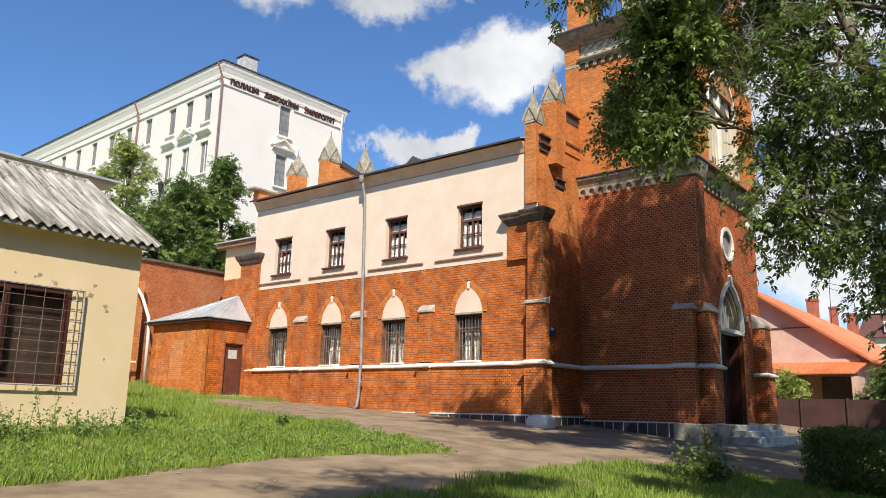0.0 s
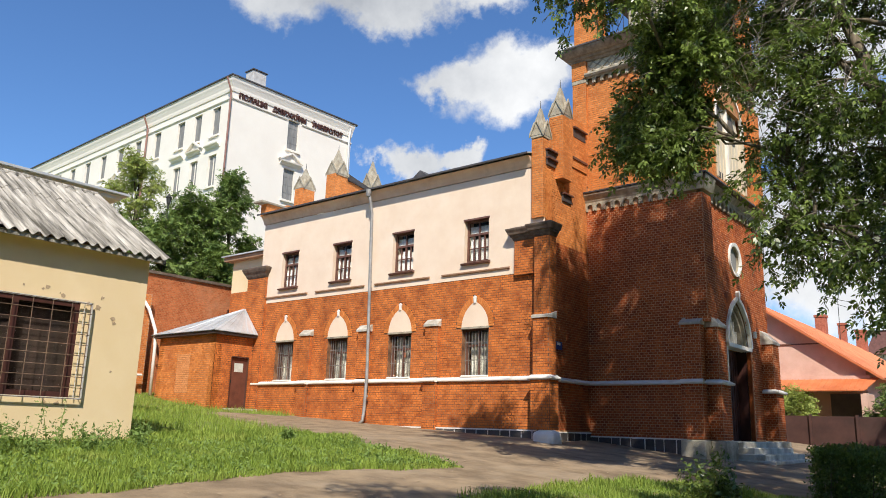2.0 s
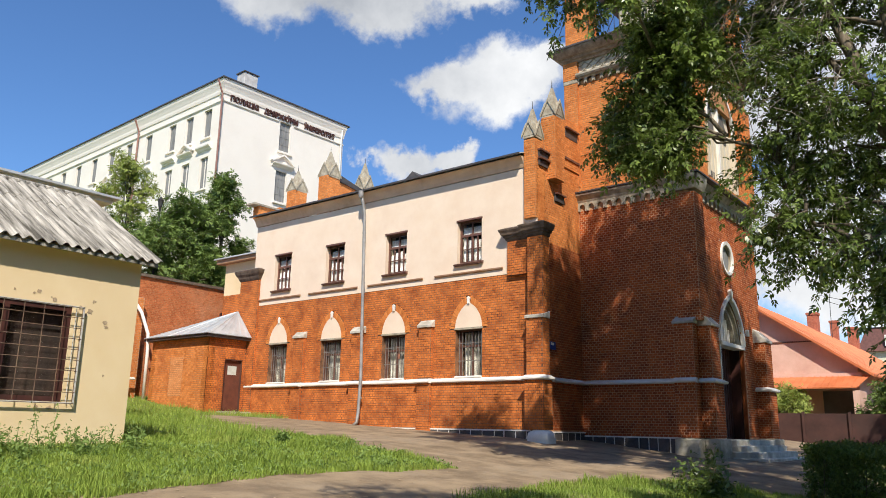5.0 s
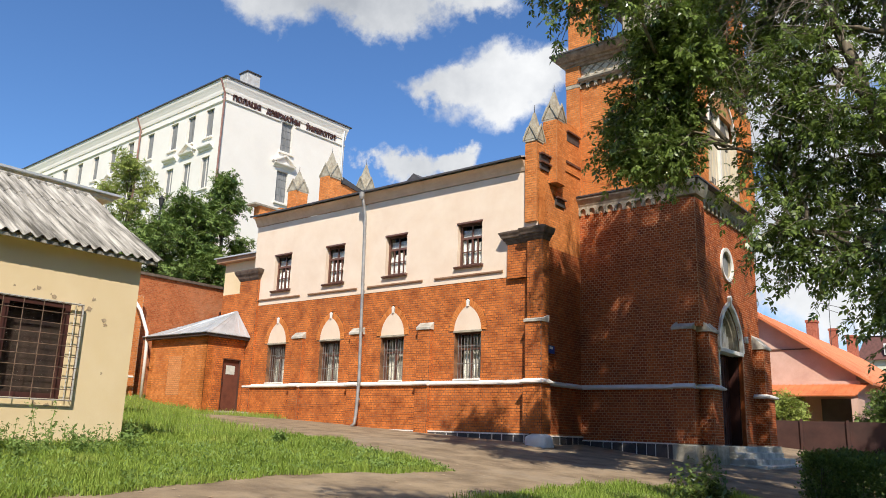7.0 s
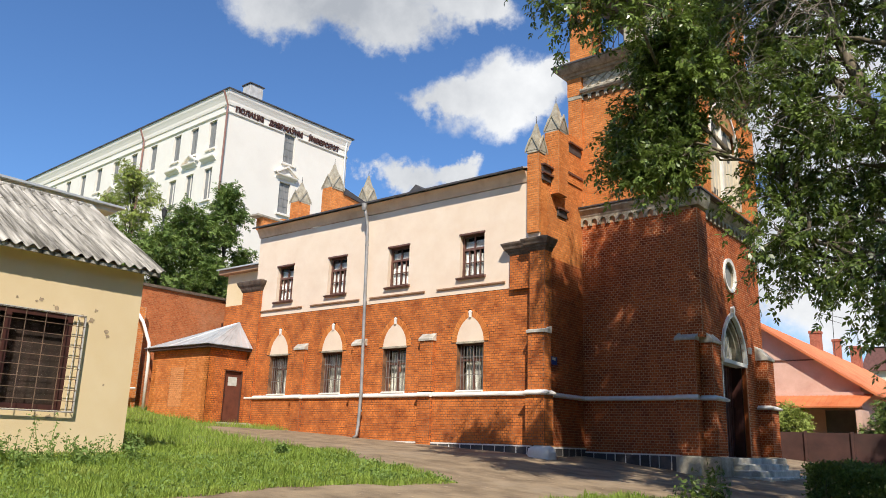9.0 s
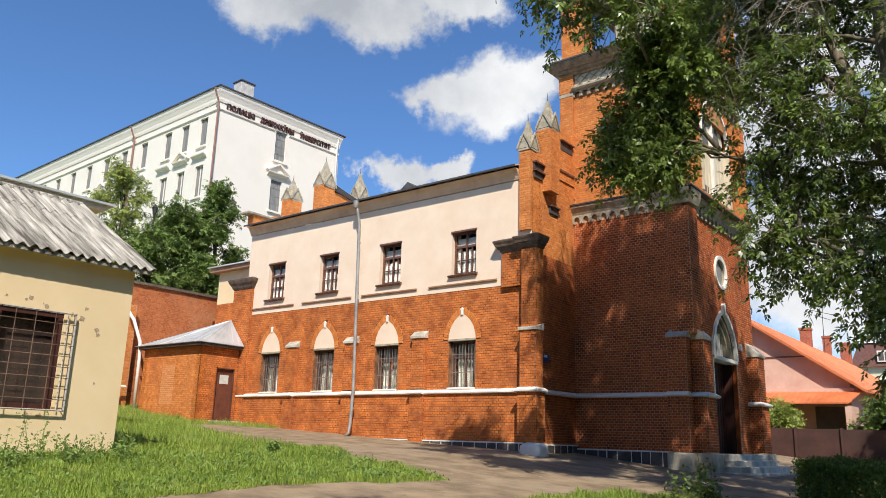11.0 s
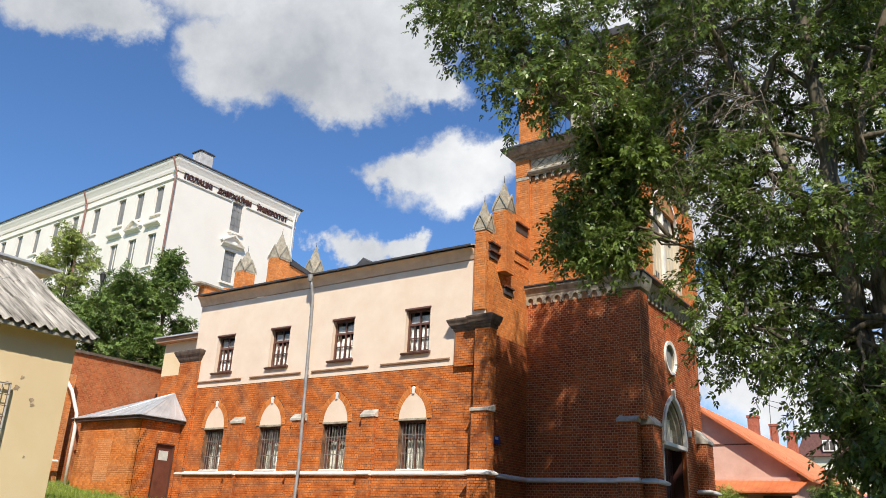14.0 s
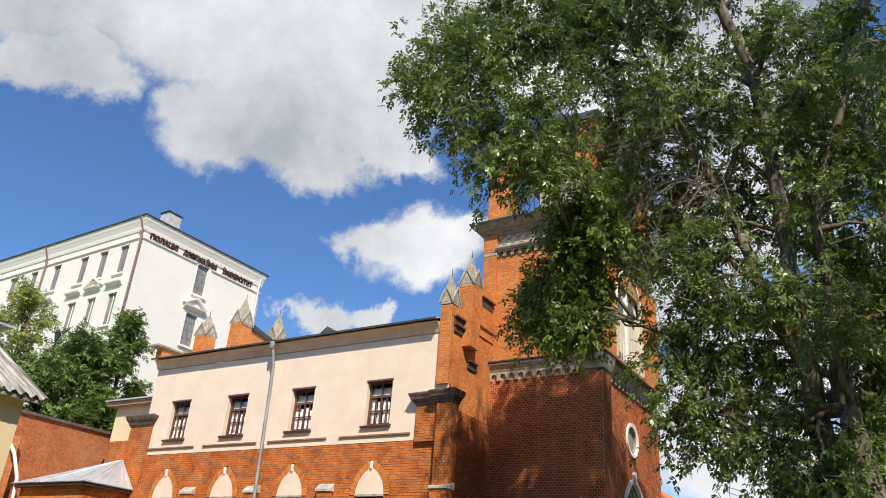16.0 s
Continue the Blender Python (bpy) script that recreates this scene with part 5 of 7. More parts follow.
win = part("window", Shape().box(4.0, 4.08, 0.3, 1.82, -0.09, -0.02, at=HE).box(5.9, 5.98, 0.3, 1.82, -0.09, -0.02, at=HE).box(4.08, 5.9, 1.74, 1.82, -0.087, -0.024, at=HE).box(4.08, 5.9, 0.3, 0.38, -0.087, -0.024, at=HE).box(4.95, 5.03, 0.38, 1.74, -0.085, -0.02, at=HE),
           DOOR_DARK, house, "dark window behind a welded iron grille")
g = part("pane", Shape().box(4.05, 5.95, 0.35, 1.8, -0.06, -0.055, at=HE), DUSTY_GLASS, win)
g.visible_shadow = False
# added sheet, coloured as the darkness of the room
part("drape", Shape().box(4.0, 5.98, 0.3, 1.8, -0.2, -0.18, at=HE), ROOM_SHADE, win)
gr = part("grille", Shape().box(3.95, 6.14, 1.80, 1.825, 0.065, 0.085, at=HE).box(3.95, 6.14, 0.27, 0.295, 0.065, 0.085, at=HE).box(6.12, 6.145, 0.27, 1.825, 0.065, 0.085, at=HE), IRON, house, "pale welded iron window grille")
for i in range(8):
    u = 3.98 + i * 0.305
    part("bar", Shape().tube([HE(u, 0.28, 0.075), HE(u, 1.81, 0.075)], 0.007, 6), RUST, gr)
for v in (0.28, 0.45, 0.62, 0.79, 0.96, 1.13, 1.3, 1.47, 1.64, 1.81):
    part("crossbar", Shape().tube([HE(3.95, v, 0.083), HE(6.14, v, 0.083)], 0.006, 6), RUST, gr)
for v in (0.28, 0.8, 1.3, 1.81):
    part("stay", Shape().tube([HE(6.13, v, 0.075), HE(6.13, v, -0.02)], 0.008, 6), IRON, gr)
for u in (6.03,):
    part("bar", Shape().tube([HE(u, 0.28, 0.04), HE(u, 1.81, 0.04)], 0.007, 6), IRON, gr)
prng = random.Random(3)
for u, v, r in ((5.05, 1.98, 0.03), (5.35, 1.96, 0.03), (5.42, 2.0, 0.05), (5.62, 1.93, 0.02), (5.68, 1.9, 0.05), (6.1, 1.82, 0.045), (6.32, 1.95, 0.045), (6.28, 1.77, 0.07), (6.2, 1.72, 0.05), (6.55, 1.62, 0.06), (6.57, 1.55, 0.05), (6.62, 0.75, 0.03), (6.2, 0.95, 0.02), (5.6, 0.22, 0.05), (5.8, 0.2, 0.06)):
    n = 11
    rad = [r * prng.uniform(0.3, 0.85) for _ in range(n)]
    part("flaked_patch", Shape().prism([(u + rad[i] * 1.1 * math.cos(2 * math.pi * i / n), v + rad[i] * math.sin(2 * math.pi * i / n)) for i in range(n)], 0.001, 0.005, HE), BARE, house)

# taller house behind it
barn = thing("grey_roofed_house", "white-walled house with a pale low roof behind the cottage", "house")
part("wall", Shape().box(-30, -20.3, -10, 10.0, -1, 5.88), UNI_WHITE, barn)
part("fascia", Shape().box(-30.3, -20.0, -10.4, 10.3, 5.88, 6.0), UNI_WHITE, barn, "white fascia board")
s = Shape().loft([[(-30.5, -10.5, 6.0), (-19.85, -10.5, 6.0), (-19.85, -10.5, 6.06), (-25, -10.5, 7.6), (-30.5, -10.5, 6.06)], [(-30.5, 10.45, 6.0), (-19.85, 10.45, 6.0), (-19.85, 10.45, 6.06), (-25, 10.45, 6.3), (-30.5, 10.45, 6.06)]])
part("roof", s, TIN, barn, "pale grey tin roof")

# ---- brick retaining wall at the foot of the hill ----
rw = tagged(part("retaining_wall", Shape().box(-32.0, -31.3, 6, 40, -0.5, 6.3), MORTAR_PALE), "high red brick retaining wall below the trees", "wall", kind="structure")
rat = east(-31.3)
brick_skin([(rat, lay(rat, 15.5, 26, 0.6, 6.28))], BRICK_FADED, rw)
part("coping", Shape().box(-32.1, -31.2, 6, 40, 6.3, 6.42), CAP_DARK, rw, "weathered coping")
rp = part("wall_buttress", Shape().box(-31.3, -30.9, 16.4, 17.85, -0.2, 5.3), MORTAR, rw)
r1, r2 = east(-30.9), south(16.4)
brick_skin([(r1, lay(r1, 16.4, 17.85, 0.6, 5.28)), (r2, lay(r2, -31.3, -30.9, 0.6, 5.28))], BRICK_PALE, rp)
part("door_recess", Shape().box(-31.32, -31.2, 22.0, 22.8, 3.6, 5.2), DOOR_BROWN, rw)
pr = thing("pipe_rail", "low white painted pipe rail on the grass", "rail")
part("rail", Shape().tube([(-30.5, 13.5, 1.75), (-30.6, 17.6, 1.8)], 0.05, 8), WHITE, pr)
for y in (14.0, 15.6, 17.2):
    part("post", Shape().tube([(-30.55, y, 0.6), (-30.55, y, 1.77)], 0.045, 8), WHITE, pr)
sheet("hill_soil", steps((-140, -32.1, 3)), steps((-40, 90, 3)), SOIL, lambda x, y: 0.06, label="grassy top of the hill behind the retaining wall", category="hillside")

# ---- university block on the hill ----
uni = thing("college_block", "long white four-storey college building with a lettered end wall", "building")
UXE, UYS, UTOP = -41.4, 28.0, 22.4
UXW, UYN = -96.0, 38.6
US2, UE2 = south(UYS), east(UXE)
cols = [-43.1, -45.35, -47.55, -50.8] + [-53.7 - 2.8 * i for i in range(14)]
uw = [(c - 0.46, c + 0.46, z0, z1) for c in cols for z0, z1 in ((18.7, 20.7), (15.1, 17.3), (11.3, 13.5), (7.6, 9.8))]
ue = [(32.7, 33.65, 18.8, 21.0), (32.6, 33.55, 15.1, 17.35), (32.6, 33.55, 11.3, 13.5)]
part("south_wall", pierced(Shape(), US2, UXW, UXE, 4.5, UTOP, 0.6, uw), UNI_WHITE, uni, "white painted wall")
part("east_wall", pierced(Shape(), UE2, UYS + 0.6, UYN, 4.5, UTOP, 0.6, ue), UNI_WHITE, uni)
part("north_wall", Shape().box(UXW, UXE - 0.6, UYN - 0.6, UYN, 4.5, UTOP), UNI_WHITE, uni)
part("west_wall", Shape().box(UXW, UXW + 0.6, UYS + 0.6, UYN - 0.6, 4.5, UTOP), UNI_WHITE, uni)
CORN = [(21.45, 0), (21.45, 0.06), (21.6, 0.09), (21.75, 0.10), (22.0, 0.18), (22.15, 0.24), (22.3, 0.27), (22.4, 0.29), (22.4, 0)]
part("cornice", profile(Shape(), US2, UXW, UXE, CORN, 0, 1.0), UNI_WHITE, uni, "white moulded cornice")
part("cornice", profile(Shape(), UE2, UYS, UYN, CORN, 1.0, 0.6), UNI_WHITE, uni)
part("string_course", profile(Shape(), US2, UXW, UXE, [(20.86, 0), (20.86, 0.05), (20.92, 0.1), (20.98, 0.1), (21.02, 0)], 0, 1), UNI_WHITE, uni)
for y0, y1 in ((UYS, 32.5), (33.85, UYN)):
    part("string_course", profile(Shape(), UE2, y0, y1, [(20.86, 0), (20.86, 0.05), (20.92, 0.1), (20.98, 0.1), (21.02, 0)]), UNI_WHITE, uni)
ur = Shape()
ur.loft([[(UXE + 0.36, UYS - 0.36, 22.41), (UXE + 0.36, UYN + 0.36, 22.41), (UXW, UYN + 0.36, 22.41), (UXW, UYS - 0.36, 22.41)],
         [(UXE + 0.36, UYS - 0.36, 22.5), (UXE + 0.36, UYN + 0.36, 22.5), (UXW, UYN + 0.36, 22.5), (UXW, UYS - 0.36, 22.5)],
         [(UXE - 5, 33.3 - 0.1, 24.0), (UXE - 5, 33.3 + 0.1, 24.0), (UXW + 5, 33.3 + 0.1, 24.0), (UXW + 5, 33.3 - 0.1, 24.0)]])
part("roof", ur, DARK_TIN, uni, "dark hipped roof")
ch = part("chimney", Shape().box(-43.25, -42.35, 30.1, 31.2, 22.5, 24.1), RENDER_GREY, uni, "pale chimney stack", bevel=0.02)
part("chimney_cap", Shape().box(-43.32, -42.28, 30.03, 31.27, 24.1, 24.18), DARK_TIN, ch)
for a, b, c, d in uw:
    if c < 11 and a < -60:
        continue
    w = part("window", Shape().box(a, b, c, d, -0.22, -0.16, at=US2), SHUTTER, uni, "tall grey-shaded window")
    part("sill", Shape().box(a - 0.12, b + 0.12, c - 0.14, c - 0.02, -0.1, 0.12, at=US2), UNI_WHITE, w)
    if c > 11:
        part("mullion", Shape().box((a + b) / 2 - 0.03, (a + b) / 2 + 0.03, c, d, -0.16, -0.12, at=US2), UNI_WHITE if c < 18 else SHUTTER, w)
    if 14 < c < 16:
        part("hood", profile(Shape(), US2, a - 0.35, b + 0.35, [(17.75, 0), (17.75, 0.06), (17.86, 0.12), (17.95, 0.28), (18.03, 0.3), (18.03, 0)]), UNI_WHITE, w)
        m = (a + b) / 2
        if abs(m + 45.35) < 0.1 or (m < -52 and int(round((-53.7 - m) / 2.8)) % 4 == 1):
            part("pediment", Shape().prism([(m - 0.85, 18.03), (m + 0.85, 18.03), (m, 18.62)], 0, 0.08, US2), UNI_WHITE, w)
            part("pediment_moulding", Shape().prism([(m - 0.9, 18.03), (m, 18.6), (m, 18.72), (m - 0.98, 18.1)], 0, 0.28, US2).prism([(m + 0.9, 18.03), (m, 18.6), (m, 18.72), (m + 0.98, 18.1)], 0, 0.28, US2), UNI_WHITE, w)
for a, b, c, d in ue:
    w = part("window", Shape().box(a, b, c, d, -0.22, -0.16, at=UE2), SHUTTER, uni, "tall grey-shaded window")
    part("sill", Shape().box(a - 0.15, b + 0.15, c - 0.16, c - 0.02, -0.1, 0.14, at=UE2), UNI_WHITE, w)
    for k in range(1, 4):
        part("glazing_bar", Shape().box(a, b, c + (d - c) * k / 4 - 0.02, c + (d - c) * k / 4 + 0.02, -0.16, -0.14, at=UE2), SHUTTER, w)
    part("mullion", Shape().box((a + b) / 2 - 0.03, (a + b) / 2 + 0.03, c, d, -0.16, -0.13, at=UE2), SHUTTER, w)
    if 14 < c < 16:
        m = (a + b) / 2
        part("hood", profile(Shape(), UE2, a - 0.4, b + 0.4, [(17.55, 0), (17.55, 0.06), (17.66, 0.12), (17.75, 0.28), (17.83, 0.3), (17.83, 0)]), UNI_WHITE, w)
        part("pediment", Shape().prism([(m - 0.9, 17.83), (m + 0.9, 17.83), (m, 18.45)], 0, 0.08, UE2), UNI_WHITE, w)
        part("pediment_moulding", Shape().prism([(m - 0.95, 17.83), (m, 18.42), (m, 18.55), (m - 1.02, 17.92)], 0, 0.28, UE2).prism([(m + 0.95, 17.83), (m, 18.42), (m, 18.55), (m + 1.02, 17.92)], 0, 0.28, UE2), UNI_WHITE, w)
for x, y in ((-41.25, 27.8), (-52.2, 27.85)):
    part("downpipe", Shape().tube([(x, y - 0.4, 22.2), (x, y, 21.3), (x, y, 5)], 0.065, 8), RED_PAINT, uni, "faded red downpipe")
part("downpipe", Shape().tube([(-41.25, 38.4, 22.1), (-41.25, 38.3, 21.2), (-41.25, 38.3, 5)], 0.08, 8), TIN, uni)


def lettering(words, y0, y1, z, size, parent):
    cu = bpy.data.curves.new("lettering", "FONT")
    cu.body, cu.size, cu.extrude, cu.offset = words, size, 0.04, 0.018
    cu.align_x = "LEFT"
    tmp = bpy.data.objects.new("lettering", cu)
    scene.collection.objects.link(tmp)
    bpy.context.view_layer.update()
    me = bpy.data.meshes.new_from_object(tmp.evaluated_get(bpy.context.evaluated_depsgraph_get()))
    bpy.data.objects.remove(tmp)
    xs = [v.co.x for v in me.vertices]
    k = (y1 - y0) / (max(xs) - min(xs))
    for v in me.vertices:
        v.co = Vector((UXE + 0.06 + v.co.z, y0 + (v.co.x - min(xs)) * k, z + v.co.y))
    me.materials.clear()
    me.materials.append(LETTER)
    ob = new("lettering", me)
    ob.parent = parent
    return tagged(ob, "dark raised letters")


lettering("ПОЛАЦКI", 28.5, 30.75, 21.1, 0.52, uni)
lettering("ДЗЯРЖАЎНЫ", 31.25, 34.2, 21.1, 0.52, uni)
lettering("ЎНIВЕРСIТЭТ", 34.75, 37.7, 21.1, 0.52, uni)
uni.matrix_world = pose(UXE, UYS, 0, 0, 0, -2.0) @ pose(-UXE, -UYS, 0)

# ---- red-roofed house, fence and blocks beyond the tower ----
rh = thing("pink_house", "pink-washed house with an orange tin roof and brick chimneys", "house")
RY = 46.0
part("gable_wall", Shape().prism([(-20.4, -1.5), (-8.6, -1.5), (-8.6, 3.64), (-14.4, 7.69), (-20.4, 3.5)], -0.4, 0, south(RY)), PINK, rh, "pink rendered gable")
part("east_wall", Shape().box(-9.0, -8.6, RY + 0.4, 80, -1.5, 3.64), PINK, rh)
part("west_wall", Shape().box(-20.4, -20.0, RY + 0.4, 80, -1.5, 3.0), PINK, rh)
for sx, ex in ((-14.4, -7.75), (-14.4, -21.1)):
    s = Shape().loft([[(sx, RY - 0.55, 7.7), (sx, 80.5, 7.7), (sx, 80.5, 7.8), (sx, RY - 0.55, 7.8)],
                      [(ex, RY - 0.55, 3.05), (ex, 80.5, 3.05), (ex, 80.5, 3.15), (ex, RY - 0.55, 3.15)]])
    r = part("roof_slope", s, ROOF_RED, rh, "orange painted tin roof")
    for k in range(48):
        y = RY - 0.4 + k * 0.7
        part("seam", Shape().tube([(sx, y, 7.82), (ex, y, 3.17)], 0.018, 4), ROOF_RED, r)
part("barge_board", Shape().prism([(-14.4, 7.66), (-7.75, 3.02), (-7.75, 3.17), (-14.4, 7.82)], 0.5, 0.58, south(RY)), ROOF_RED, rh)
part("gable_ledge", Shape().box(-20.4, -8.4, RY - 0.25, RY, 3.12, 3.3), PINK, rh)
part("gable_line", Shape().box(-20.4, -10.6, RY - 0.05, RY, 5.05, 5.12), WOOD_BROWN, rh)
s = Shape().loft([[(-20, RY - 0.1, 3.12), (-8.0, RY - 0.1, 3.12), (-8.0, RY - 0.1, 3.18), (-20, RY - 0.1, 3.18)], [(-20, RY - 1.9, 2.4), (-8.4, RY - 1.9, 2.4), (-8.4, RY - 1.9, 2.46), (-20, RY - 1.9, 2.46)]])
aw2 = part("awning", s, ROOF_RED, rh, "orange corrugated lean-to roof")
for k in range(40):
    x = -20 + k * 0.3
    part("rib", Shape().tube([(x, RY - 0.1, 3.18), (x, RY - 1.9, 2.46)], 0.03, 4), ROOF_RED, aw2)
# flat dark panel before the gable paints the porch's inner shade
part("porch_recess", Shape().box(-10.4, -8.7, RY - 0.08, RY - 0.02, -1.5, 2.35), DARK_ROOM, rh, "dark panel painting the shade of the porch opening")
part("porch_wall", Shape().box(-8.6, -8.3, RY - 1.8, RY, -1.5, 2.3), PINK, rh)
for x, y, z, h, w in ((-14.4, 62.65, 7.2, 1.85, 0.72), (-14.4, 69.4, 7.2, 2.05, 0.55), (-14.4, 76.57, 7.2, 2.3, 0.8)):
    c = part("chimney", Shape().box(x - w / 2, x + w / 2, y - w / 2, y + w / 2, z, z + h), CHIMNEY, rh, "weathered brick chimney", bevel=0.02)
    part("chimney_cap", Shape().box(x - w / 2 - 0.05, x + w / 2 + 0.05, y - w / 2 - 0.05, y + w / 2 + 0.05, z + h - 0.2, z + h - 0.02), CHIMNEY, c)
an = thing("aerial", "thin metal television aerial on the house roof", "aerial")
part("mast", Shape().tube([(-14.0, 66.5, 7.2), (-13.95, 66.5, 10.9)], 0.025, 5), BLACK_IRON, an)
for dz, w in ((10.7, 0.8), (10.3, 0.6)):
    part("arm", Shape().tube([(-13.95 - w, 66.5, dz + 0.3), (-13.95 + w, 66.5, dz - 0.2)], 0.02, 4), BLACK_IRON, an)
fe = thing("board_fence", "brown painted board fence behind the lawn", "fence")
for k in range(14):
    x = -14.0 + k * 2.0
    z = ground_z(x, 40)
    part("panel", Shape().box(x + 0.02, x + 1.98, 40.0, 40.06, z - 0.4, 1.05 - 0.012 * k), FENCE, fe)
    part("post", Shape().box(x - 0.06, x + 0.06, 39.9, 40.02, z - 0.4, 1.12 - 0.012 * k), FENCE, fe)
sd = thing("blue_roofed_shed", "dark shed with a blue corrugated roof behind the fence", "shed")
part("wall", Shape().box(-6.3, 0, 43, 47, -1.8, 1.5), FENCE, sd)
part("roof", Shape().loft([[(-6.6, 42.6, 1.45), (0, 42.6, 1.45), (0, 42.6, 1.55), (-6.6, 42.6, 1.55)], [(-6.6, 47.2, 2.35), (0, 47.2, 2.35), (0, 47.2, 2.45), (-6.6, 47.2, 2.45)]]), BLUE_TIN, sd, "blue roof")
fb = thing("far_block", "far apartment block with a maroon mansard roof", "building")
FX, FT = -17.18, 12.03
part("wall", Shape().box(FX, 20, 95, 110, -2, FT - 3.0), PALE_YELLOW, fb, "pale yellow wall")
part("mansard", Shape().loft([[(FX - 0.4, 94.5, FT - 3.0), (20, 94.5, FT - 3.0), (20, 110, FT - 3.0), (FX - 0.4, 110, FT - 3.0)], [(FX + 0.5, 95.8, FT - 0.3), (20, 95.8, FT - 0.3), (20, 110, FT - 0.3), (FX + 0.5, 110, FT - 0.3)]]), MAROON, fb, "maroon mansard roof")
part("mansard_top", Shape().loft([[(FX + 0.3, 95.6, FT - 0.3), (20, 95.6, FT - 0.3), (20, 110, FT - 0.3), (FX + 0.3, 110, FT - 0.3)], [(FX + 2, 100, FT), (20, 100, FT), (20, 106, FT), (FX + 2, 106, FT)]]), DARK_TIN, fb)
for x in (FX + 2.4, FX + 7.0, FX + 11.5, FX + 16.0):
    w = part("dormer_window", Shape().box(x, x + 1.4, 94.5, 95.8, FT - 2.5, FT - 1.3), WHITE, fb, "white-framed roof window")
    for a in (0.14, 0.76):
        part("pane", Shape().box(x + a, x + a + 0.5, 94.46, 94.5, FT - 2.35, FT - 1.45), DARK_ROOM, w)
    w = part("window", Shape().box(x, x + 1.5, 94.92, 95.0, FT - 6.2, FT - 4.2), WHITE, fb)
    for a in (0.12, 0.8):
        part("pane", Shape().box(x + a, x + a + 0.58, 94.88, 94.92, FT - 6.05, FT - 4.35), DARK_ROOM, w)

# street lamp on the hill
sl = thing("street_lamp", "black lantern street lamp on the hill behind the trees", "street lamp")
part("post", Shape().tube([(-34.0, 19.93, 5.6), (-34.0, 19.93, 10.4)], [0.06, 0.04], 8), BLACK_IRON, sl)
part("lantern", Shape().loft([[(-34.0 + r * math.cos(a), 19.93 + r * math.sin(a), z) for a in [math.pi * k / 3 for k in range(6)]] for z, r in ((10.4, 0.06), (10.46, 0.09), (10.72, 0.13), (10.76, 0.16), (10.9, 0.04), (10.96, 0.015))]), BLACK_IRON, sl, "dark lantern")


# ---- plants ----
def leaf_cloud(name, pts, dirs, size, ratio, mat, parent, seed, droop=0.5, leaflets=1, label=""):
    """Pointed leaves at the given places: four-cornered, folded a little along the rib."""
    r = np.random.RandomState(seed)
    if leaflets > 1:
        pts = np.repeat(pts, leaflets, 0) + r.normal(0, size * 0.55, (len(pts) * leaflets, 3))
        dirs = np.repeat(dirs, leaflets, 0)
    n = len(pts)
    d = dirs * 0.6 + r.normal(0, 0.75, (n, 3))
    d[:, 2] -= droop
    d /= np.linalg.norm(d, axis=1)[:, None]
    q = np.cross(d, r.normal(0, 1, (n, 3)))
    q /= np.linalg.norm(q, axis=1)[:, None] + 1e-9
    nn = np.cross(d, q)
    L = size * r.uniform(0.6, 1.35, (n, 1))
    W = L * ratio
    v = np.empty((n, 4, 3))
    v[:, 0] = pts
    v[:, 1] = pts + d * L * 0.42 + q * W * 0.5 + nn * W * 0.18
    v[:, 2] = pts + d * L - nn * L * 0.10
    v[:, 3] = pts + d * L * 0.42 - q * W * 0.5 + nn * W * 0.18
    me = bpy.data.meshes.new(name)
    me.vertices.add(n * 4)
    me.vertices.foreach_set("co", v.astype(np.float32).ravel())
    me.loops.add(n * 4)
    me.loops.foreach_set("vertex_index", np.arange(n * 4, dtype=np.int32))
    me.polygons.add(n)
    me.polygons.foreach_set("loop_start", np.arange(0, n * 4, 4, dtype=np.int32))
    me.update(calc_edges=True)
    me.validate()
    me.materials.append(mat)
    ob = new(name, me)
    if parent:
        ob.parent = parent
    return tagged(ob, label, kind="stuff" if parent else "")


def bend(a, b, r, n=6, sag=0.12):
    """A crooked limb from a to b."""
    a, b = Vector(a), Vector(b)
    l = (b - a).length
    out = []
    for i in range(n + 1):
        f = i / n
        p = a.lerp(b, f)
        p += Vector((r.normal(0, 0.035), r.normal(0, 0.035), r.normal(0, 0.03))) * l * math.sin(math.pi * f)
        p.z += sag * l * math.sin(math.pi * f)
        out.append(p)
    return out


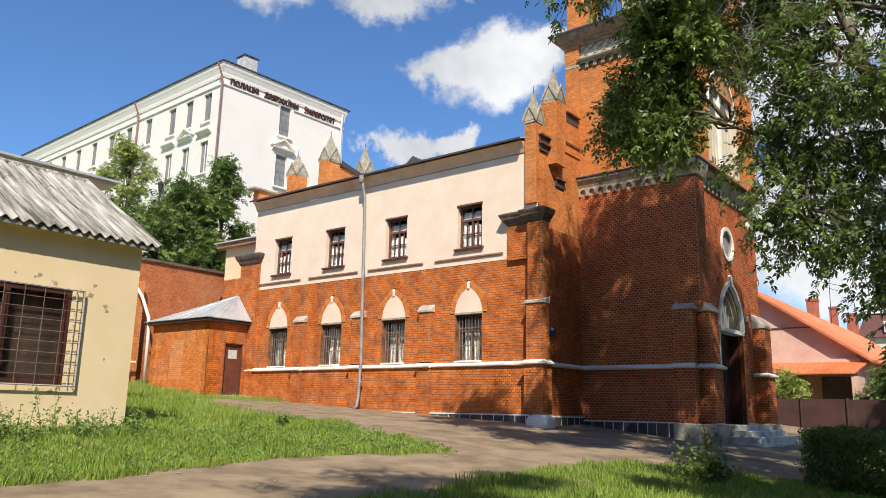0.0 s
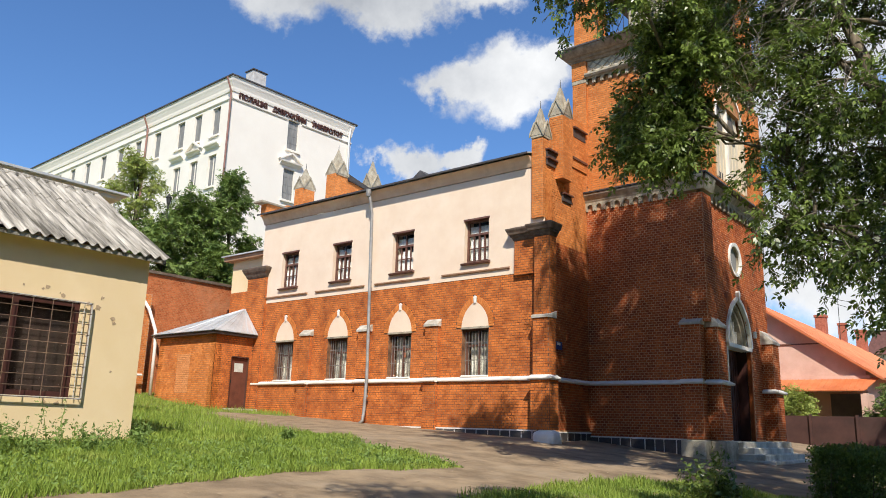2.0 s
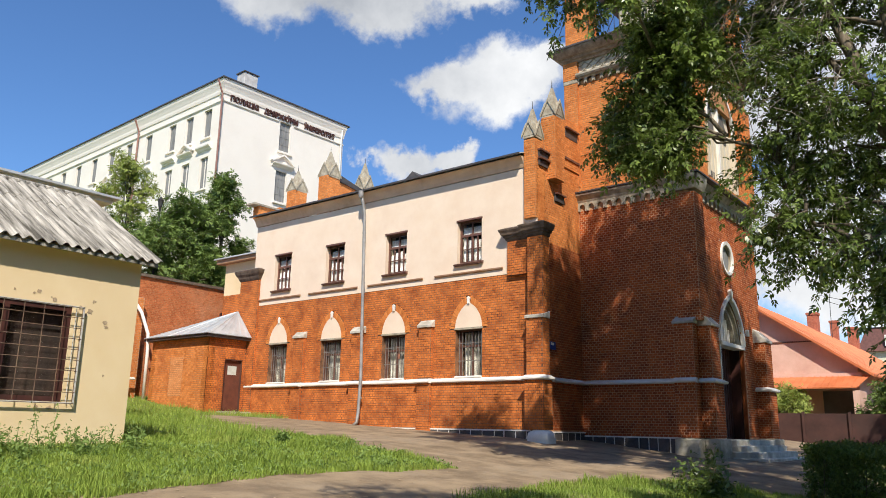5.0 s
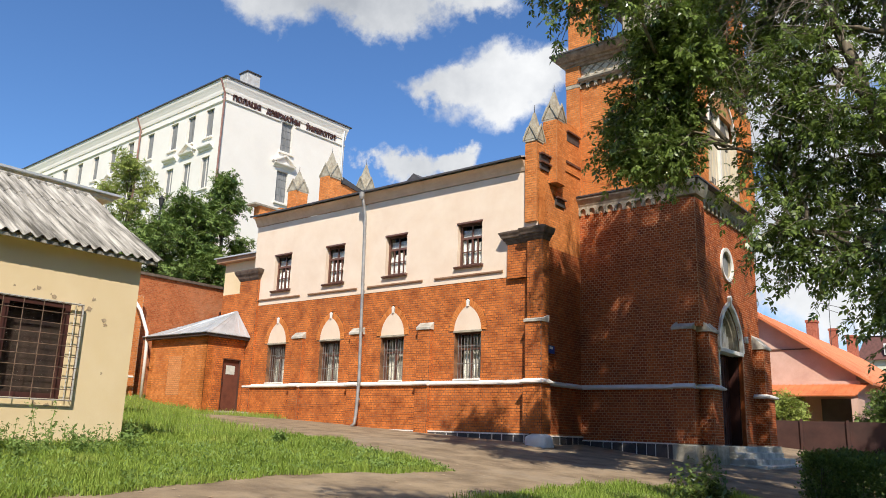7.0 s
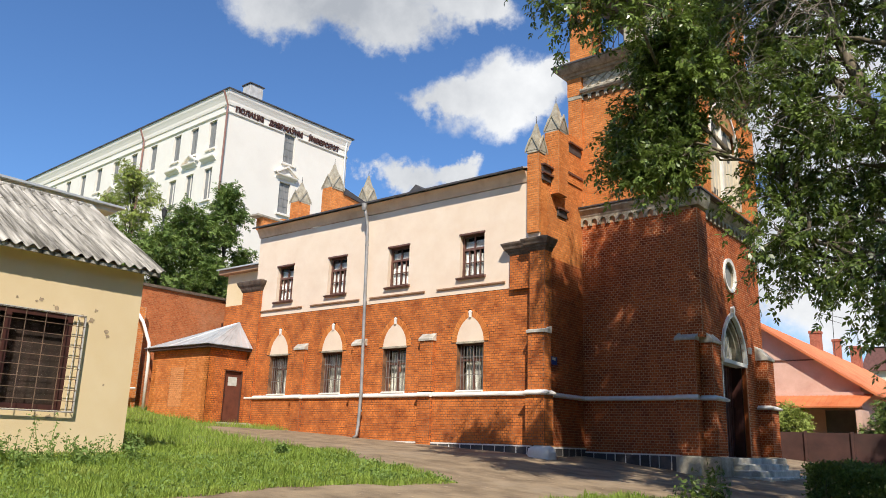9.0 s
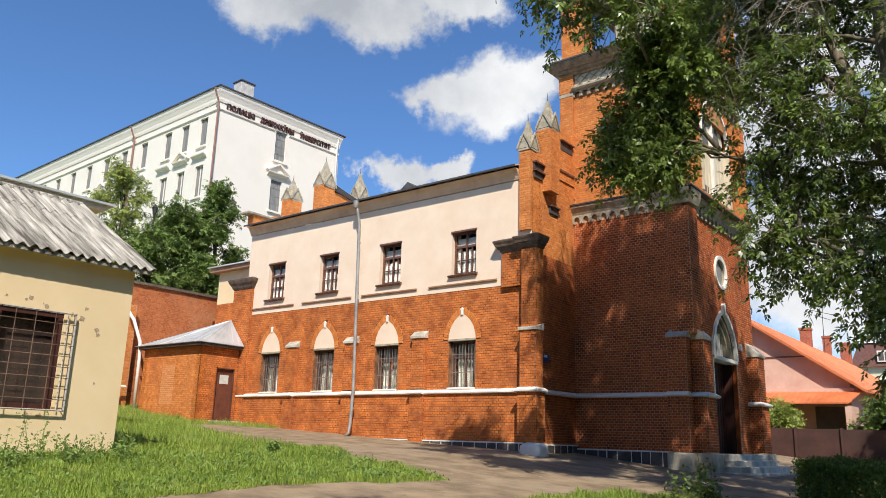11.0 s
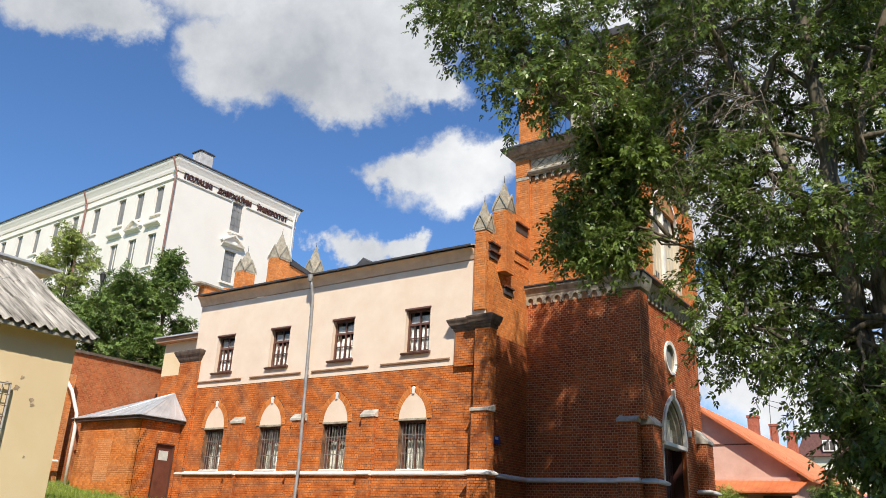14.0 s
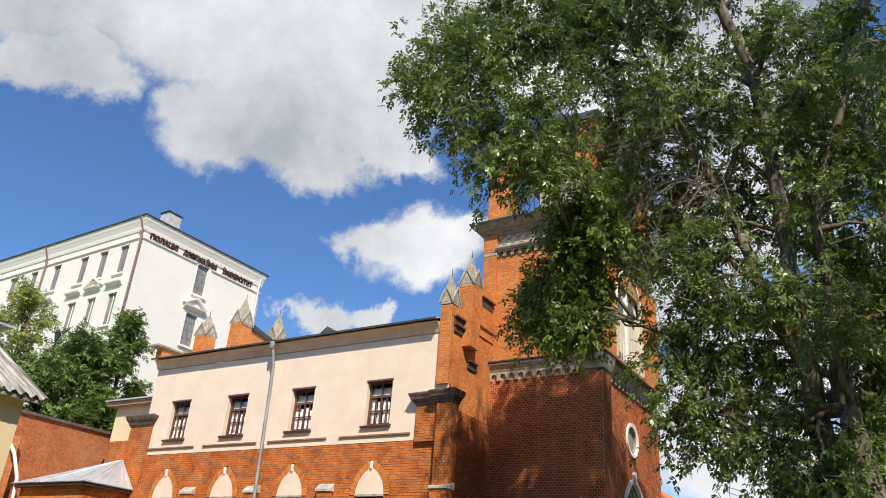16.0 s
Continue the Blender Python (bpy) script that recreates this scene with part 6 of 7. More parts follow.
def tree(name, label, stems, limbs, per_limb, clump_r, leaves, leaf, ratio, mat, seed, leaflets=3, droop=0.6, category="tree", twig=7):
    """stems: [(points, radii)]; limbs: [(from, to, radius)]; clumps of leaves sit along the outer part of each limb."""
    r = np.random.RandomState(seed)
    t = thing(name, label, category)
    for pts, radii in stems:
        line, width = [], []
        for (p, q), (u, v) in zip(zip(pts, pts[1:]), zip(radii, radii[1:])):
            for k in range(5):
                f = k / 5
                line.append(tuple(p[i] + (q[i] - p[i]) * f + (r.normal(0, u * 0.16) if i < 2 else 0) for i in range(3)))
                width.append((u + (v - u) * f) * r.uniform(0.92, 1.12))
        part("trunk", Shape().tube(line + [tuple(pts[-1])], width + [radii[-1]], 12), BARK, t, smooth=True)
    P, D = [], []
    twigs = Shape()
    for a, b, rad in limbs:
        line = bend(a, b, r, sag=0.1)
        part("limb", Shape().tube(line, [rad * (1 - 0.85 * i / 6) for i in range(7)], 7), BARK, t, smooth=True)
        for k in range(per_limb):
            f = 0.45 + 0.57 * (k + r.uniform(0, 0.9)) / per_limb
            i = min(5, int(f * 6))
            c = line[i].lerp(line[i + 1], min(1.2, f * 6 - i))
            cr = clump_r * r.uniform(0.6, 1.15)
            c = np.array(c) + r.normal(0, cr * 0.45, 3)
            for _ in range(twig):
                e = c + np.clip(r.normal(0, cr * 0.5, 3), -0.6, 0.6)
                s0 = np.array(line[i])
                m = (s0 + e) / 2 + r.normal(0, 0.1, 3)
                twigs.tube([tuple(s0), tuple(m), tuple(e)], [0.018, 0.012, 0.006], 4)
            m = int(leaves * r.uniform(0.6, 1.3) * cr / clump_r)
            sub = 7
            cc = c + r.normal(0, cr * 0.5, (sub, 3)) * (1, 1, 0.8)
            pick = r.randint(0, sub, m)
            off = r.normal(0, cr * 0.2, (m, 3))
            p = cc[pick] + off
            P.append(p)
            o = p - np.array(line[i])
            D.append(o / (np.linalg.norm(o, axis=1)[:, None] + 1e-6))
    me = bpy.data.meshes.new("twig_mass")
    me.from_pydata(twigs.v, [], twigs.f)
    me.materials.append(TWIG)
    tw = new("twig_mass", me)
    tw.parent = t
    tagged(tw, kind="stuff")
    leaf_cloud("crown", np.vstack(P), np.vstack(D), leaf, ratio, mat, t, seed + 1, droop, leaflets)
    return t


def on(line, z):
    for p, q in zip(line, line[1:]):
        if p[2] <= z <= q[2]:
            f = (z - p[2]) / (q[2] - p[2])
            return tuple(p[i] + (q[i] - p[i]) * f for i in range(3))
    return line[-1]


STEM_A = [(-0.95, 13.9, -1.8), (-1.1, 13.85, 0.2), (-1.29, 13.8, 2.05), (-1.4, 13.8, 3.12), (-1.45, 13.8, 4.07), (-1.5, 13.8, 4.87), (-1.52, 13.8, 6.1), (-1.56, 13.8, 7.57), (-1.64, 13.8, 9.8), (-1.89, 13.8, 11.18), (-2.26, 13.8, 12.58), (-2.6, 14.0, 16.0), (-2.4, 14.2, 19.3)]
STEM_B = [(-0.5, 14.0, -1.8), (-0.7, 13.9, 0.5), (-0.8, 13.8, 2.04), (-0.83, 13.8, 2.74), (-0.93, 13.8, 3.32), (-1.06, 13.85, 3.8), (-0.98, 13.9, 4.61), (-0.97, 13.9, 5.48), (-1.0, 13.9, 6.75), (-0.76, 13.9, 7.86), (-0.1, 13.9, 9.56), (0.51, 13.9, 11.4), (0.8, 14.2, 15.0), (0.9, 14.2, 19.0)]
STEM_D = [(-1.47, 13.8, 4.1), (-1.88, 13.75, 5.13), (-2.15, 13.7, 6.27), (-2.57, 13.7, 7.81), (-3.04, 13.6, 8.85), (-3.58, 13.5, 10.73), (-4.4, 13.4, 12.8), (-4.9, 13.6, 14.6)]
# ends of the boughs: tips, spread of the leaves round each, and how dense they hang
BOUGHS = []
# left spray over the path
BOUGHS.append(([(-7.96, 11.01, 10.82), (-7.12, 10.36, 9.34), (-7.39, 11.19, 11.56), (-6.85, 11.01, 9.16), (-6.29, 11.01, 10.04), (-6.1, 10.82, 8.33), (-5.69, 10.64, 7.4),
                (-5.64, 11.29, 10.82), (-5.27, 10.82, 8.79), (-5.0, 10.73, 7.58), (-6.38, 11.29, 11.98), (-5.18, 11.19, 11.38), (-6.66, 10.73, 10.45)], 0.31, 1.25))
# high inner boughs
BOUGHS.append(([(-5.0, 12.3, 10.6), (-5.3, 12.9, 9.6), (-4.9, 12.4, 7.9), (-4.5, 13.4, 12.1), (-4.4, 13.5, 10.6), (-4.9, 12.9, 12.85), (-3.3, 13.5, 11.8), (-3.2, 12.2, 9.5),
                (-2.55, 12.9, 10.2), (-3.5, 12.2, 12.1), (-2.7, 12.8, 12.4), (-5.2, 13.5, 13.2), (-4.4, 12.6, 13.6), (-5.6, 13.8, 12.6), (-4.9, 14.2, 11.8), (-5.7, 14.4, 13.6)], 0.33, 0.95))
# mass before the tower
BOUGHS.append(([(-5.4, 12.9, 7.2), (-4.9, 12.9, 7.6), (-5.9, 13.4, 6.0), (-5.95, 13.0, 5.5), (-5.45, 12.9, 6.4), (-5.4, 13.0, 5.5), (-5.2, 13.1, 5.2), (-5.15, 13.3, 6.2),
                (-4.75, 13.0, 6.9), (-5.3, 13.4, 5.6), (-5.6, 13.3, 5.4), (-5.4, 13.4, 6.9), (-5.5, 14.2, 6.4), (-5.1, 14.4, 7.6), (-5.6, 14.0, 5.8)], 0.22, 1.9))
# right of the tower
BOUGHS.append(([(-3.1, 13.6, 6.6), (-3.3, 13.5, 5.8), (-3.7, 13.9, 5.2), (-3.6, 13.7, 4.4), (-3.45, 13.2, 3.6), (-3.5, 13.8, 3.2), (-3.1, 14.2, 6.5),
                (-3.0, 13.6, 5.2), (-3.15, 14.1, 4.5), (-2.5, 13.4, 5.5), (-2.6, 13.7, 4.65), (-2.5, 13.5, 3.8), (-2.6, 13.5, 6.95)], 0.24, 0.7))
# hanging ends
BOUGHS.append(([(-3.1, 13.4, 3.4), (-2.9, 13.2, 2.95), (-2.4, 13.6, 3.2), (-1.8, 13.2, 2.9),
                (-2.4, 12.9, 2.7), (-1.85, 13.1, 3.3), (-2.1, 13.5, 2.7)], 0.16, 0.35))
# round the stems
BOUGHS.append(([(-2.2, 14.5, 5.4), (-2.2, 13.95, 4.4), (-1.8, 14.3, 3.9), (-1.3, 14.1, 5.55), (-0.9, 15.3, 7.05),
                (-0.5, 15.3, 6.4), (-0.45, 15.0, 5.4), (-0.4, 14.7, 4.4), (-0.75, 15.0, 3.9), (-0.8, 14.4, 4.7)], 0.28, 0.95))
# upper right
BOUGHS.append(([(-2.3, 14.2, 9.9), (-1.7, 14.6, 11.6), (-2.4, 14.3, 8.6), (-0.7, 13.8, 11.0), (-0.8, 15.5, 10.6), (-1.3, 14.5, 9.0), (0.1, 14.6, 11.35),
                (-0.45, 14.3, 8.7), (0.3, 14.2, 9.7), (0.0, 14.4, 8.0), (-1.05, 15.2, 8.2), (-2.2, 15.0, 8.1), (0.0, 14.4, 6.8)], 0.34, 1.1))
# behind
BOUGHS.append(([(-4.75, 15.8, 10.6), (-4.2, 16.8, 10.4), (-5.0, 16.1, 9.0), (-4.4, 16.5, 8.7), (-3.25, 15.8, 10.9),
                (-5.4, 16.6, 10.1), (-4.55, 16.3, 11.9), (-3.8, 16.4, 9.3), (-4.9, 15.9, 7.8), (-3.9, 16.0, 12.0)], 0.36, 1.5))
# far right
BOUGHS.append(([(-0.25, 15.1, 3.9), (0.1, 15.0, 5.3), (-0.5, 15.3, 2.8), (0.45, 16.0, 7.2), (0.6, 14.6, 8.6),
                (0.95, 14.9, 10.7), (-0.75, 14.5, 3.0), (-0.5, 15.6, 2.1), (0.9, 14.6, 6.0)], 0.36, 1.5))
# the broad top of the crown, whose shade falls on the tower
rt = np.random.RandomState(33)
top = []
for i in range(50):
    x = -5.7 + 9.2 * (i + rt.uniform(0, 1)) / 50
    lo, hi = np.interp(x, (-5.7, -3, 0, 3.5), (14.1, 13.4, 12.6, 12.0)), np.interp(x, (-5.7, -4, -2.5, 1, 3.5), (15.6, 17.6, 19.0, 20.2, 18.5))
    top.append((x, rt.uniform(12.7, 15.8), lo + (hi - lo) * ((i * 0.618) % 1)))
BOUGHS.append(([(-1.6, 13.2, 5.4), (-1.0, 13.2, 7.1), (-1.75, 13.3, 8.9), (-0.6, 13.2, 9.5), (-1.3, 13.1, 10.8), (-0.9, 13.2, 4.7), (-4.9, 13.6, 9.2), (-4.7, 14.0, 9.9), (-4.9, 14.2, 8.4)], 0.26, 0.8))
BOUGHS.append(([(-1.84, 13.3, 2.2), (-1.39, 13.0, 2.26), (-1.11, 13.3, 2.42), (-1.56, 13.2, 1.65), (-1.19, 13.0, 1.7), (-1.2, 13.2, 1.15), (-1.43, 13.4, 1.29)], 0.22, 0.8))
BOUGHS.append((top, 0.42, 1.25))


def branch_out(stems, tips, seed, thick=0.075):
    """Limbs to the given tips, each from the nearest fork below it on a stem or on an earlier limb."""
    r = np.random.RandomState(seed)
    forks = [(on(line, z), 1.0) for line in stems for z in np.arange(3.4, line[-1][2], 0.55)]
    made = []
    hub = Vector(stems[0][3])
    for tip in sorted(tips, key=lambda p: (Vector(p) - hub).length):
        best = None
        for p, size in forks:
            d = Vector(tip) - Vector(p)
            rise = d.z / max(d.length, 0.1)
            cost = d.length * (1.0 + 0.9 * max(0.0, 0.25 - rise)) + r.uniform(0, 0.7) + (0.5 if size < 1 else 0)
            if d.length > 1.1 and (best is None or cost < best[0]):
                best = cost, p, size
        _, p, size = best
        made.append((p, tip, thick * (1.0 if size == 1 else 0.62) * r.uniform(0.75, 1.15)))
        for f in (0.45, 0.65):
            q = Vector(p).lerp(Vector(tip), f)
            q.z += 0.1 * (Vector(tip) - Vector(p)).length * math.sin(math.pi * f)
            forks.append((tuple(q), 0.6))
    return made


def sprays(name, tips, spreads, counts, towards, leaf, mat, parent, seed, rise=0.0):
    """Compound leaves of five leaflets along drooping shoots round each tip."""
    r = np.random.RandomState(seed)
    unit = lambda a: a / (np.linalg.norm(a, axis=1)[:, None] + 1e-9)
    tip = np.repeat(np.array(tips), counts, 0)
    out = np.repeat(unit(np.array(towards)), counts, 0)
    base = tip + r.normal(0, 1, tip.shape) * np.repeat(np.array(spreads), counts)[:, None]
    n = len(base)
    way = unit(out * 0.45 + r.normal(0, 0.6, (n, 3)) + (0, 0, rise - 0.15))
    length = r.uniform(0.28, 0.72, n)
    per = 8
    f = (np.arange(per) + 0.6) / per
    stalk = base[:, None] + way[:, None] * (f[None, :] * length[:, None])[..., None]
    stalk[..., 2] -= (f[None, :] ** 2) * length[:, None] * 0.35
    p = stalk.reshape(-1, 3)
    m = len(p)
    d = np.repeat(way, per, 0)
    side = unit(np.cross(d, r.normal(0, 1, (m, 3))))
    rachis = unit(d * 0.5 + side * 0.8 + r.normal(0, 0.2, (m, 3)) + (0, 0, -0.45))
    flat = unit(np.cross(rachis, (0, 0, 1.0) + r.normal(0, 0.45, (m, 3))))
    up = np.cross(flat, rachis)
    size = leaf * r.uniform(0.75, 1.25, (m, 1))
    V = []
    for along, sgn in ((0.45, 1), (0.45, -1), (0.85, 1), (0.85, -1), (1.25, 0)):
        o = p + rachis * size * along
        ld = unit(rachis * (0.55 if sgn else 1.0) + flat * sgn * 0.85 + r.normal(0, 0.14, (m, 3)) + (0, 0, -0.18))
        w = unit(np.cross(ld, up))
        k = size * (1.0 if sgn else 1.15) * r.uniform(0.85, 1.1, (m, 1))
        fold = np.cross(w, ld) * k * 0.07
        V.append(np.stack([o, o + ld * k * 0.4 + w * k * 0.23 + fold, o + ld * k - fold * 1.3, o + ld * k * 0.4 - w * k * 0.23 + fold], 1))
    v = np.concatenate(V)
    q = len(v)
    me = bpy.data.meshes.new(name)
    me.vertices.add(q * 4)
    me.vertices.foreach_set("co", v.astype(np.float32).ravel())
    me.loops.add(q * 4)
    me.loops.foreach_set("vertex_index", np.arange(q * 4, dtype=np.int32))
    me.polygons.add(q)
    me.polygons.foreach_set("loop_start", np.arange(0, q * 4, 4, dtype=np.int32))
    me.update(calc_edges=True)
    me.validate()
    me.materials.append(mat)
    ob = new(name, me)
    ob.parent = parent
    tagged(ob, kind="stuff")
    return base, stalk


def leafy_tree(label, stems, boughs, seed, shoots=38, leaf=0.094, thick=0.075, mat=LEAF, name="maple_tree", rise=0.0, limbs=None):
    """A maple: bent trunks, limbs to every tip, thin shoots, and compound leaves on them."""
    r = np.random.RandomState(seed)
    t = thing(name, label, "tree")
    for pts, radii in stems:
        line, width = [], []
        for (p, q), (u, v) in zip(zip(pts, pts[1:]), zip(radii, radii[1:])):
            for k in range(5):
                f = k / 5
                line.append(tuple(p[i] + (q[i] - p[i]) * f + (r.normal(0, u * 0.13) if i < 2 else 0) for i in range(3)))
                width.append((u + (v - u) * f) * r.uniform(0.92, 1.12))
        part("trunk", Shape().tube(line + [tuple(pts[-1])], width + [radii[-1]], 12), BARK, t, smooth=True)
    spread = {tuple(p): (s, d) for tips, s, d in boughs for p in tips}
    twigs = Shape()
    T, S, N, W = [], [], [], []
    for a, b, rad in limbs or branch_out([p for p, _ in stems], list(spread), seed, thick):
        line = bend(a, b, r, sag=0.1)
        part("limb", Shape().tube(line, [rad * (1 - 0.85 * i / 6) for i in range(7)], 7), BARK, t, smooth=True)
        s, dense = spread[tuple(b)]
        for g, amount in ((1.0, 1.0), (0.8, 0.2 if dense < 1.3 else 0.06)):
            k = min(5, int(g * 6 - 0.01))
            c = line[k].lerp(line[k + 1], g * 6 - k)
            T.append(tuple(c)), S.append(s), W.append(tuple(c - line[max(0, k - 2)])), N.append(max(2, int(shoots * dense * amount * r.uniform(0.75, 1.25))))
    base, stalk = sprays("crown", T, S, N, W, leaf, mat, t, seed + 1, rise)
    k = 0
    for c, n in zip(T, N):
        for i in range(k, k + n):
            if i % 2 == 0:
                mid = (np.array(c) + base[i]) / 2 + r.normal(0, 0.04, 3)
                twigs.tube([tuple(c), tuple(mid), tuple(base[i]), tuple(stalk[i, 4]), tuple(stalk[i, 7])], [0.011, 0.009, 0.007, 0.005, 0.003], 3)
        k += n
    me = bpy.data.meshes.new("twig_mass")
    me.from_pydata(twigs.v, [], twigs.f)
    me.materials.append(TWIG)
    tw = new("twig_mass", me)
    tw.parent = t
    tagged(tw, kind="stuff")
    return t


maple = leafy_tree("tall two-stemmed maple with green drooping foliage and bare trunks",
                   [(STEM_A, [0.24, 0.215, 0.195, 0.18, 0.165, 0.155, 0.145, 0.14, 0.13, 0.115, 0.1, 0.07, 0.03]),
                    (STEM_B, [0.22, 0.19, 0.175, 0.165, 0.15, 0.135, 0.1, 0.085, 0.075, 0.065, 0.055, 0.05, 0.04, 0.03]),
                    (STEM_D, [0.12, 0.11, 0.095, 0.085, 0.075, 0.06, 0.045, 0.03])], BOUGHS, 4)

# bare hanging twigs inside the crown
r = np.random.RandomState(12)
dry = Shape()
for k in range(85):
    p = Vector(on(STEM_D, r.uniform(5.6, 12.0)))
    q = p + Vector((-r.uniform(-0.5, 2.2), r.uniform(-1.2, 0.2), r.uniform(-1.5, 0.5)))
    m = p.lerp(q, 0.5) + Vector((0, 0, r.uniform(0.1, 0.4)))
    dry.tube([p, p.lerp(m, 0.6) + Vector((0, 0, 0.06)), m, m.lerp(q, 0.6) + Vector((0, 0, 0.07)), q], [0.014, 0.012, 0.010, 0.007, 0.003], 4)
    for j in range(3):
        a = m.lerp(q, r.uniform(0.0, 0.8))
        b = a + Vector((r.normal(0, 0.3), r.normal(0, 0.25), -r.uniform(0.1, 0.7)))
        dry.tube([a, a.lerp(b, 0.5) + Vector((r.normal(0, 0.04), 0, 0.06)), b], [0.007, 0.005, 0.002], 3)
tagged(part("dead_twig_mass", dry, TWIG, maple, "pale bare drooping twigs"), kind="stuff")

STEM_C = [(0.8, 20.4, -1.9), (0.75, 20.4, 1.5), (0.6, 20.3, 4.5), (0.4, 20.3, 8.0), (0.3, 20.3, 13.5)]
tips_c = [(0.6 + 2.7 * math.cos(a) * k, 20.6 + 2.9 * math.sin(a) * k, z) for a, k, z in
          [(i * 2.4, 0.55 + 0.45 * math.sin(2.7 * (i % 9) / 9 + 0.4), 5.2 + 0.34 * i) for i in range(30)]]
leafy_tree("second leafy maple standing behind the first one", [(STEM_C, [0.2, 0.17, 0.15, 0.1, 0.03])], [(tips_c, 0.40, 1.5)], 15, leaf=0.1)


def shade_tree(x, y, top, spread, cx, cy, seed):
    """A tree beside the view, whose shade falls on the lawn, the path or the fence."""
    stem = [(x, y, ground_z(x, y) - 0.3), (x, y, 2.5), ((x + cx) / 2, (y + cy) / 2, 5.0), (cx, cy, top)]
    tips = [(cx + spread * math.cos(i * 2.4) * (0.4 + 0.6 * (i % 3) / 2), cy + spread * math.sin(i * 2.4) * (0.4 + 0.6 * (i % 3) / 2), 5.6 + (top - 5.0) * i / 12) for i in range(12)]
    return tree("maple_tree", "leafy green maple with a tall trunk on the lawn", [(stem, [0.2, 0.17, 0.13, 0.03])], branch_out([stem], tips, seed), 5, 0.8, 220, 0.15, 0.38, LEAF, seed)


shade_tree(4.5, 6.0, 10.0, 2.6, 2.2, 6.6, 17)
shade_tree(3.0, -1.6, 9.6, 1.7, 0.2, 0.5, 18)
shade_tree(1.6, 33.0, 12.5, 2.8, 1.2, 33.0, 19)


def hill_tree(label, x, y, z0, h, w, mat, seed, n=9, dense=1.0):
    r = np.random.RandomState(seed)
    stem = [(x, y, z0), (x + 0.1, y, z0 + h * 0.4), (x - 0.1, y + 0.1, z0 + h * 0.75), (x, y, z0 + h)]
    limbs = []
    for i in range(n):
        a, f = i * 2.4 + r.uniform(0, 0.6), 0.2 + 0.75 * i / n
        rad = w * (1.05 - 0.75 * f) * r.uniform(0.75, 1.1)
        limbs.append((on(stem, z0 + h * f * 0.8), (x + rad * math.cos(a), y + rad * math.sin(a), z0 + h * min(1.02, f + 0.12)), 0.05))
    tips = [b for _, b, _ in limbs] + [stem[-1]]
    limbs.append((stem[2], stem[-1], 0.03))
    return leafy_tree(label, [(stem, [0.14, 0.1, 0.06, 0.02])], [(tips, 0.19 * w, dense)], seed, 62, 0.13, mat=mat, name="hill_tree", rise=0.55, limbs=limbs)


hill_tree("light green feathery young tree on the hill", -35.4, 19.0, 5.6, 6.6, 1.5, LEAF_LIGHT, 21, 11, 0.42)
hill_tree("dense dark green bushy tree above the retaining wall", -35.0, 22.0, 5.6, 5.2, 1.9, LEAF_DARK, 22, 11)
hill_tree("dense dark green tree beside the white building", -35.2, 24.4, 5.6, 7.2, 1.35, LEAF_DARK, 23, 11)
hill_tree("dark green bush behind the retaining wall", -34.2, 19.2, 5.4, 3.4, 1.9, LEAF_DARK, 24)
hill_tree("low green bush above the wall coping", -33.8, 22.6, 5.4, 2.9, 1.7, LEAF_DARK, 25, 7)
hill_tree("green tree behind the pink house", -24.0, 84, 2, 7.0, 2.4, LEAF_DARK, 26)
hill_tree("green shrub beside the pink house gable", -12.0, 43.5, -1.2, 3.0, 1.5, LEAF_LIGHT, 27)
hill_tree("dark shrub between the house and the shed", -6.9, 44.5, -1.4, 3.6, 1.6, LEAF_DARK, 28)
hill_tree("tall dark tree behind the blue shed", -3.0, 55, -1.5, 9, 3.6, LEAF_DARK, 29)


def hedge(label, x0, x1, y0, y1, h, n, seed):
    r = np.random.RandomState(seed)
    t = thing("hedge", label, "hedge")
    P, D = [], []
    c = np.array([(x0 + x1) / 2, (y0 + y1) / 2])
    for _ in range(n):
        f = r.uniform(0, 1, 3)
        side = r.randint(0, 6)
        if side < 2:
            f[2] = 1 - abs(r.normal(0, 0.08))
        elif side == 2:
            f[1] = abs(r.normal(0, 0.08))
        elif side == 3:
            f[0] = abs(r.normal(0, 0.07))
        elif side == 4:
            f[0] = 1 - abs(r.normal(0, 0.07))
        x, y = x0 + (x1 - x0) * f[0], y0 + (y1 - y0) * f[1]
        bump = 0.10 * noise.noise(Vector((x * 2.2, y * 2.2, 1))) + 0.05 * noise.noise(Vector((x * 6, y * 6, f[2] * 4)))
        P.append((x + bump * 0.8, y + bump, ground_z(x, y) + f[2] * (h + bump)))
        D.append((f[0] - 0.5, f[1] - 0.5, f[2] - 0.2))
    for _ in range(26):
        x, y = r.uniform(x0 + 0.1, x1 - 0.1), r.uniform(y0 + 0.1, y1 - 0.1)
        z = ground_z(x, y)
        part("stem", Shape().tube([(x, y, z - 0.05), (x + r.normal(0, 0.08), y + r.normal(0, 0.08), z + h * 0.8)], [0.014, 0.006], 4), BARK, t)
    leaf_cloud("foliage", np.array(P), np.array(D), 0.055, 0.55, LEAF_DARK, t, seed, -0.2, 2)
    return t


hedge("clipped dark green privet hedge on the lawn", -3.75, -1.9, 14.6, 18.6, 0.95, 17000, 31)


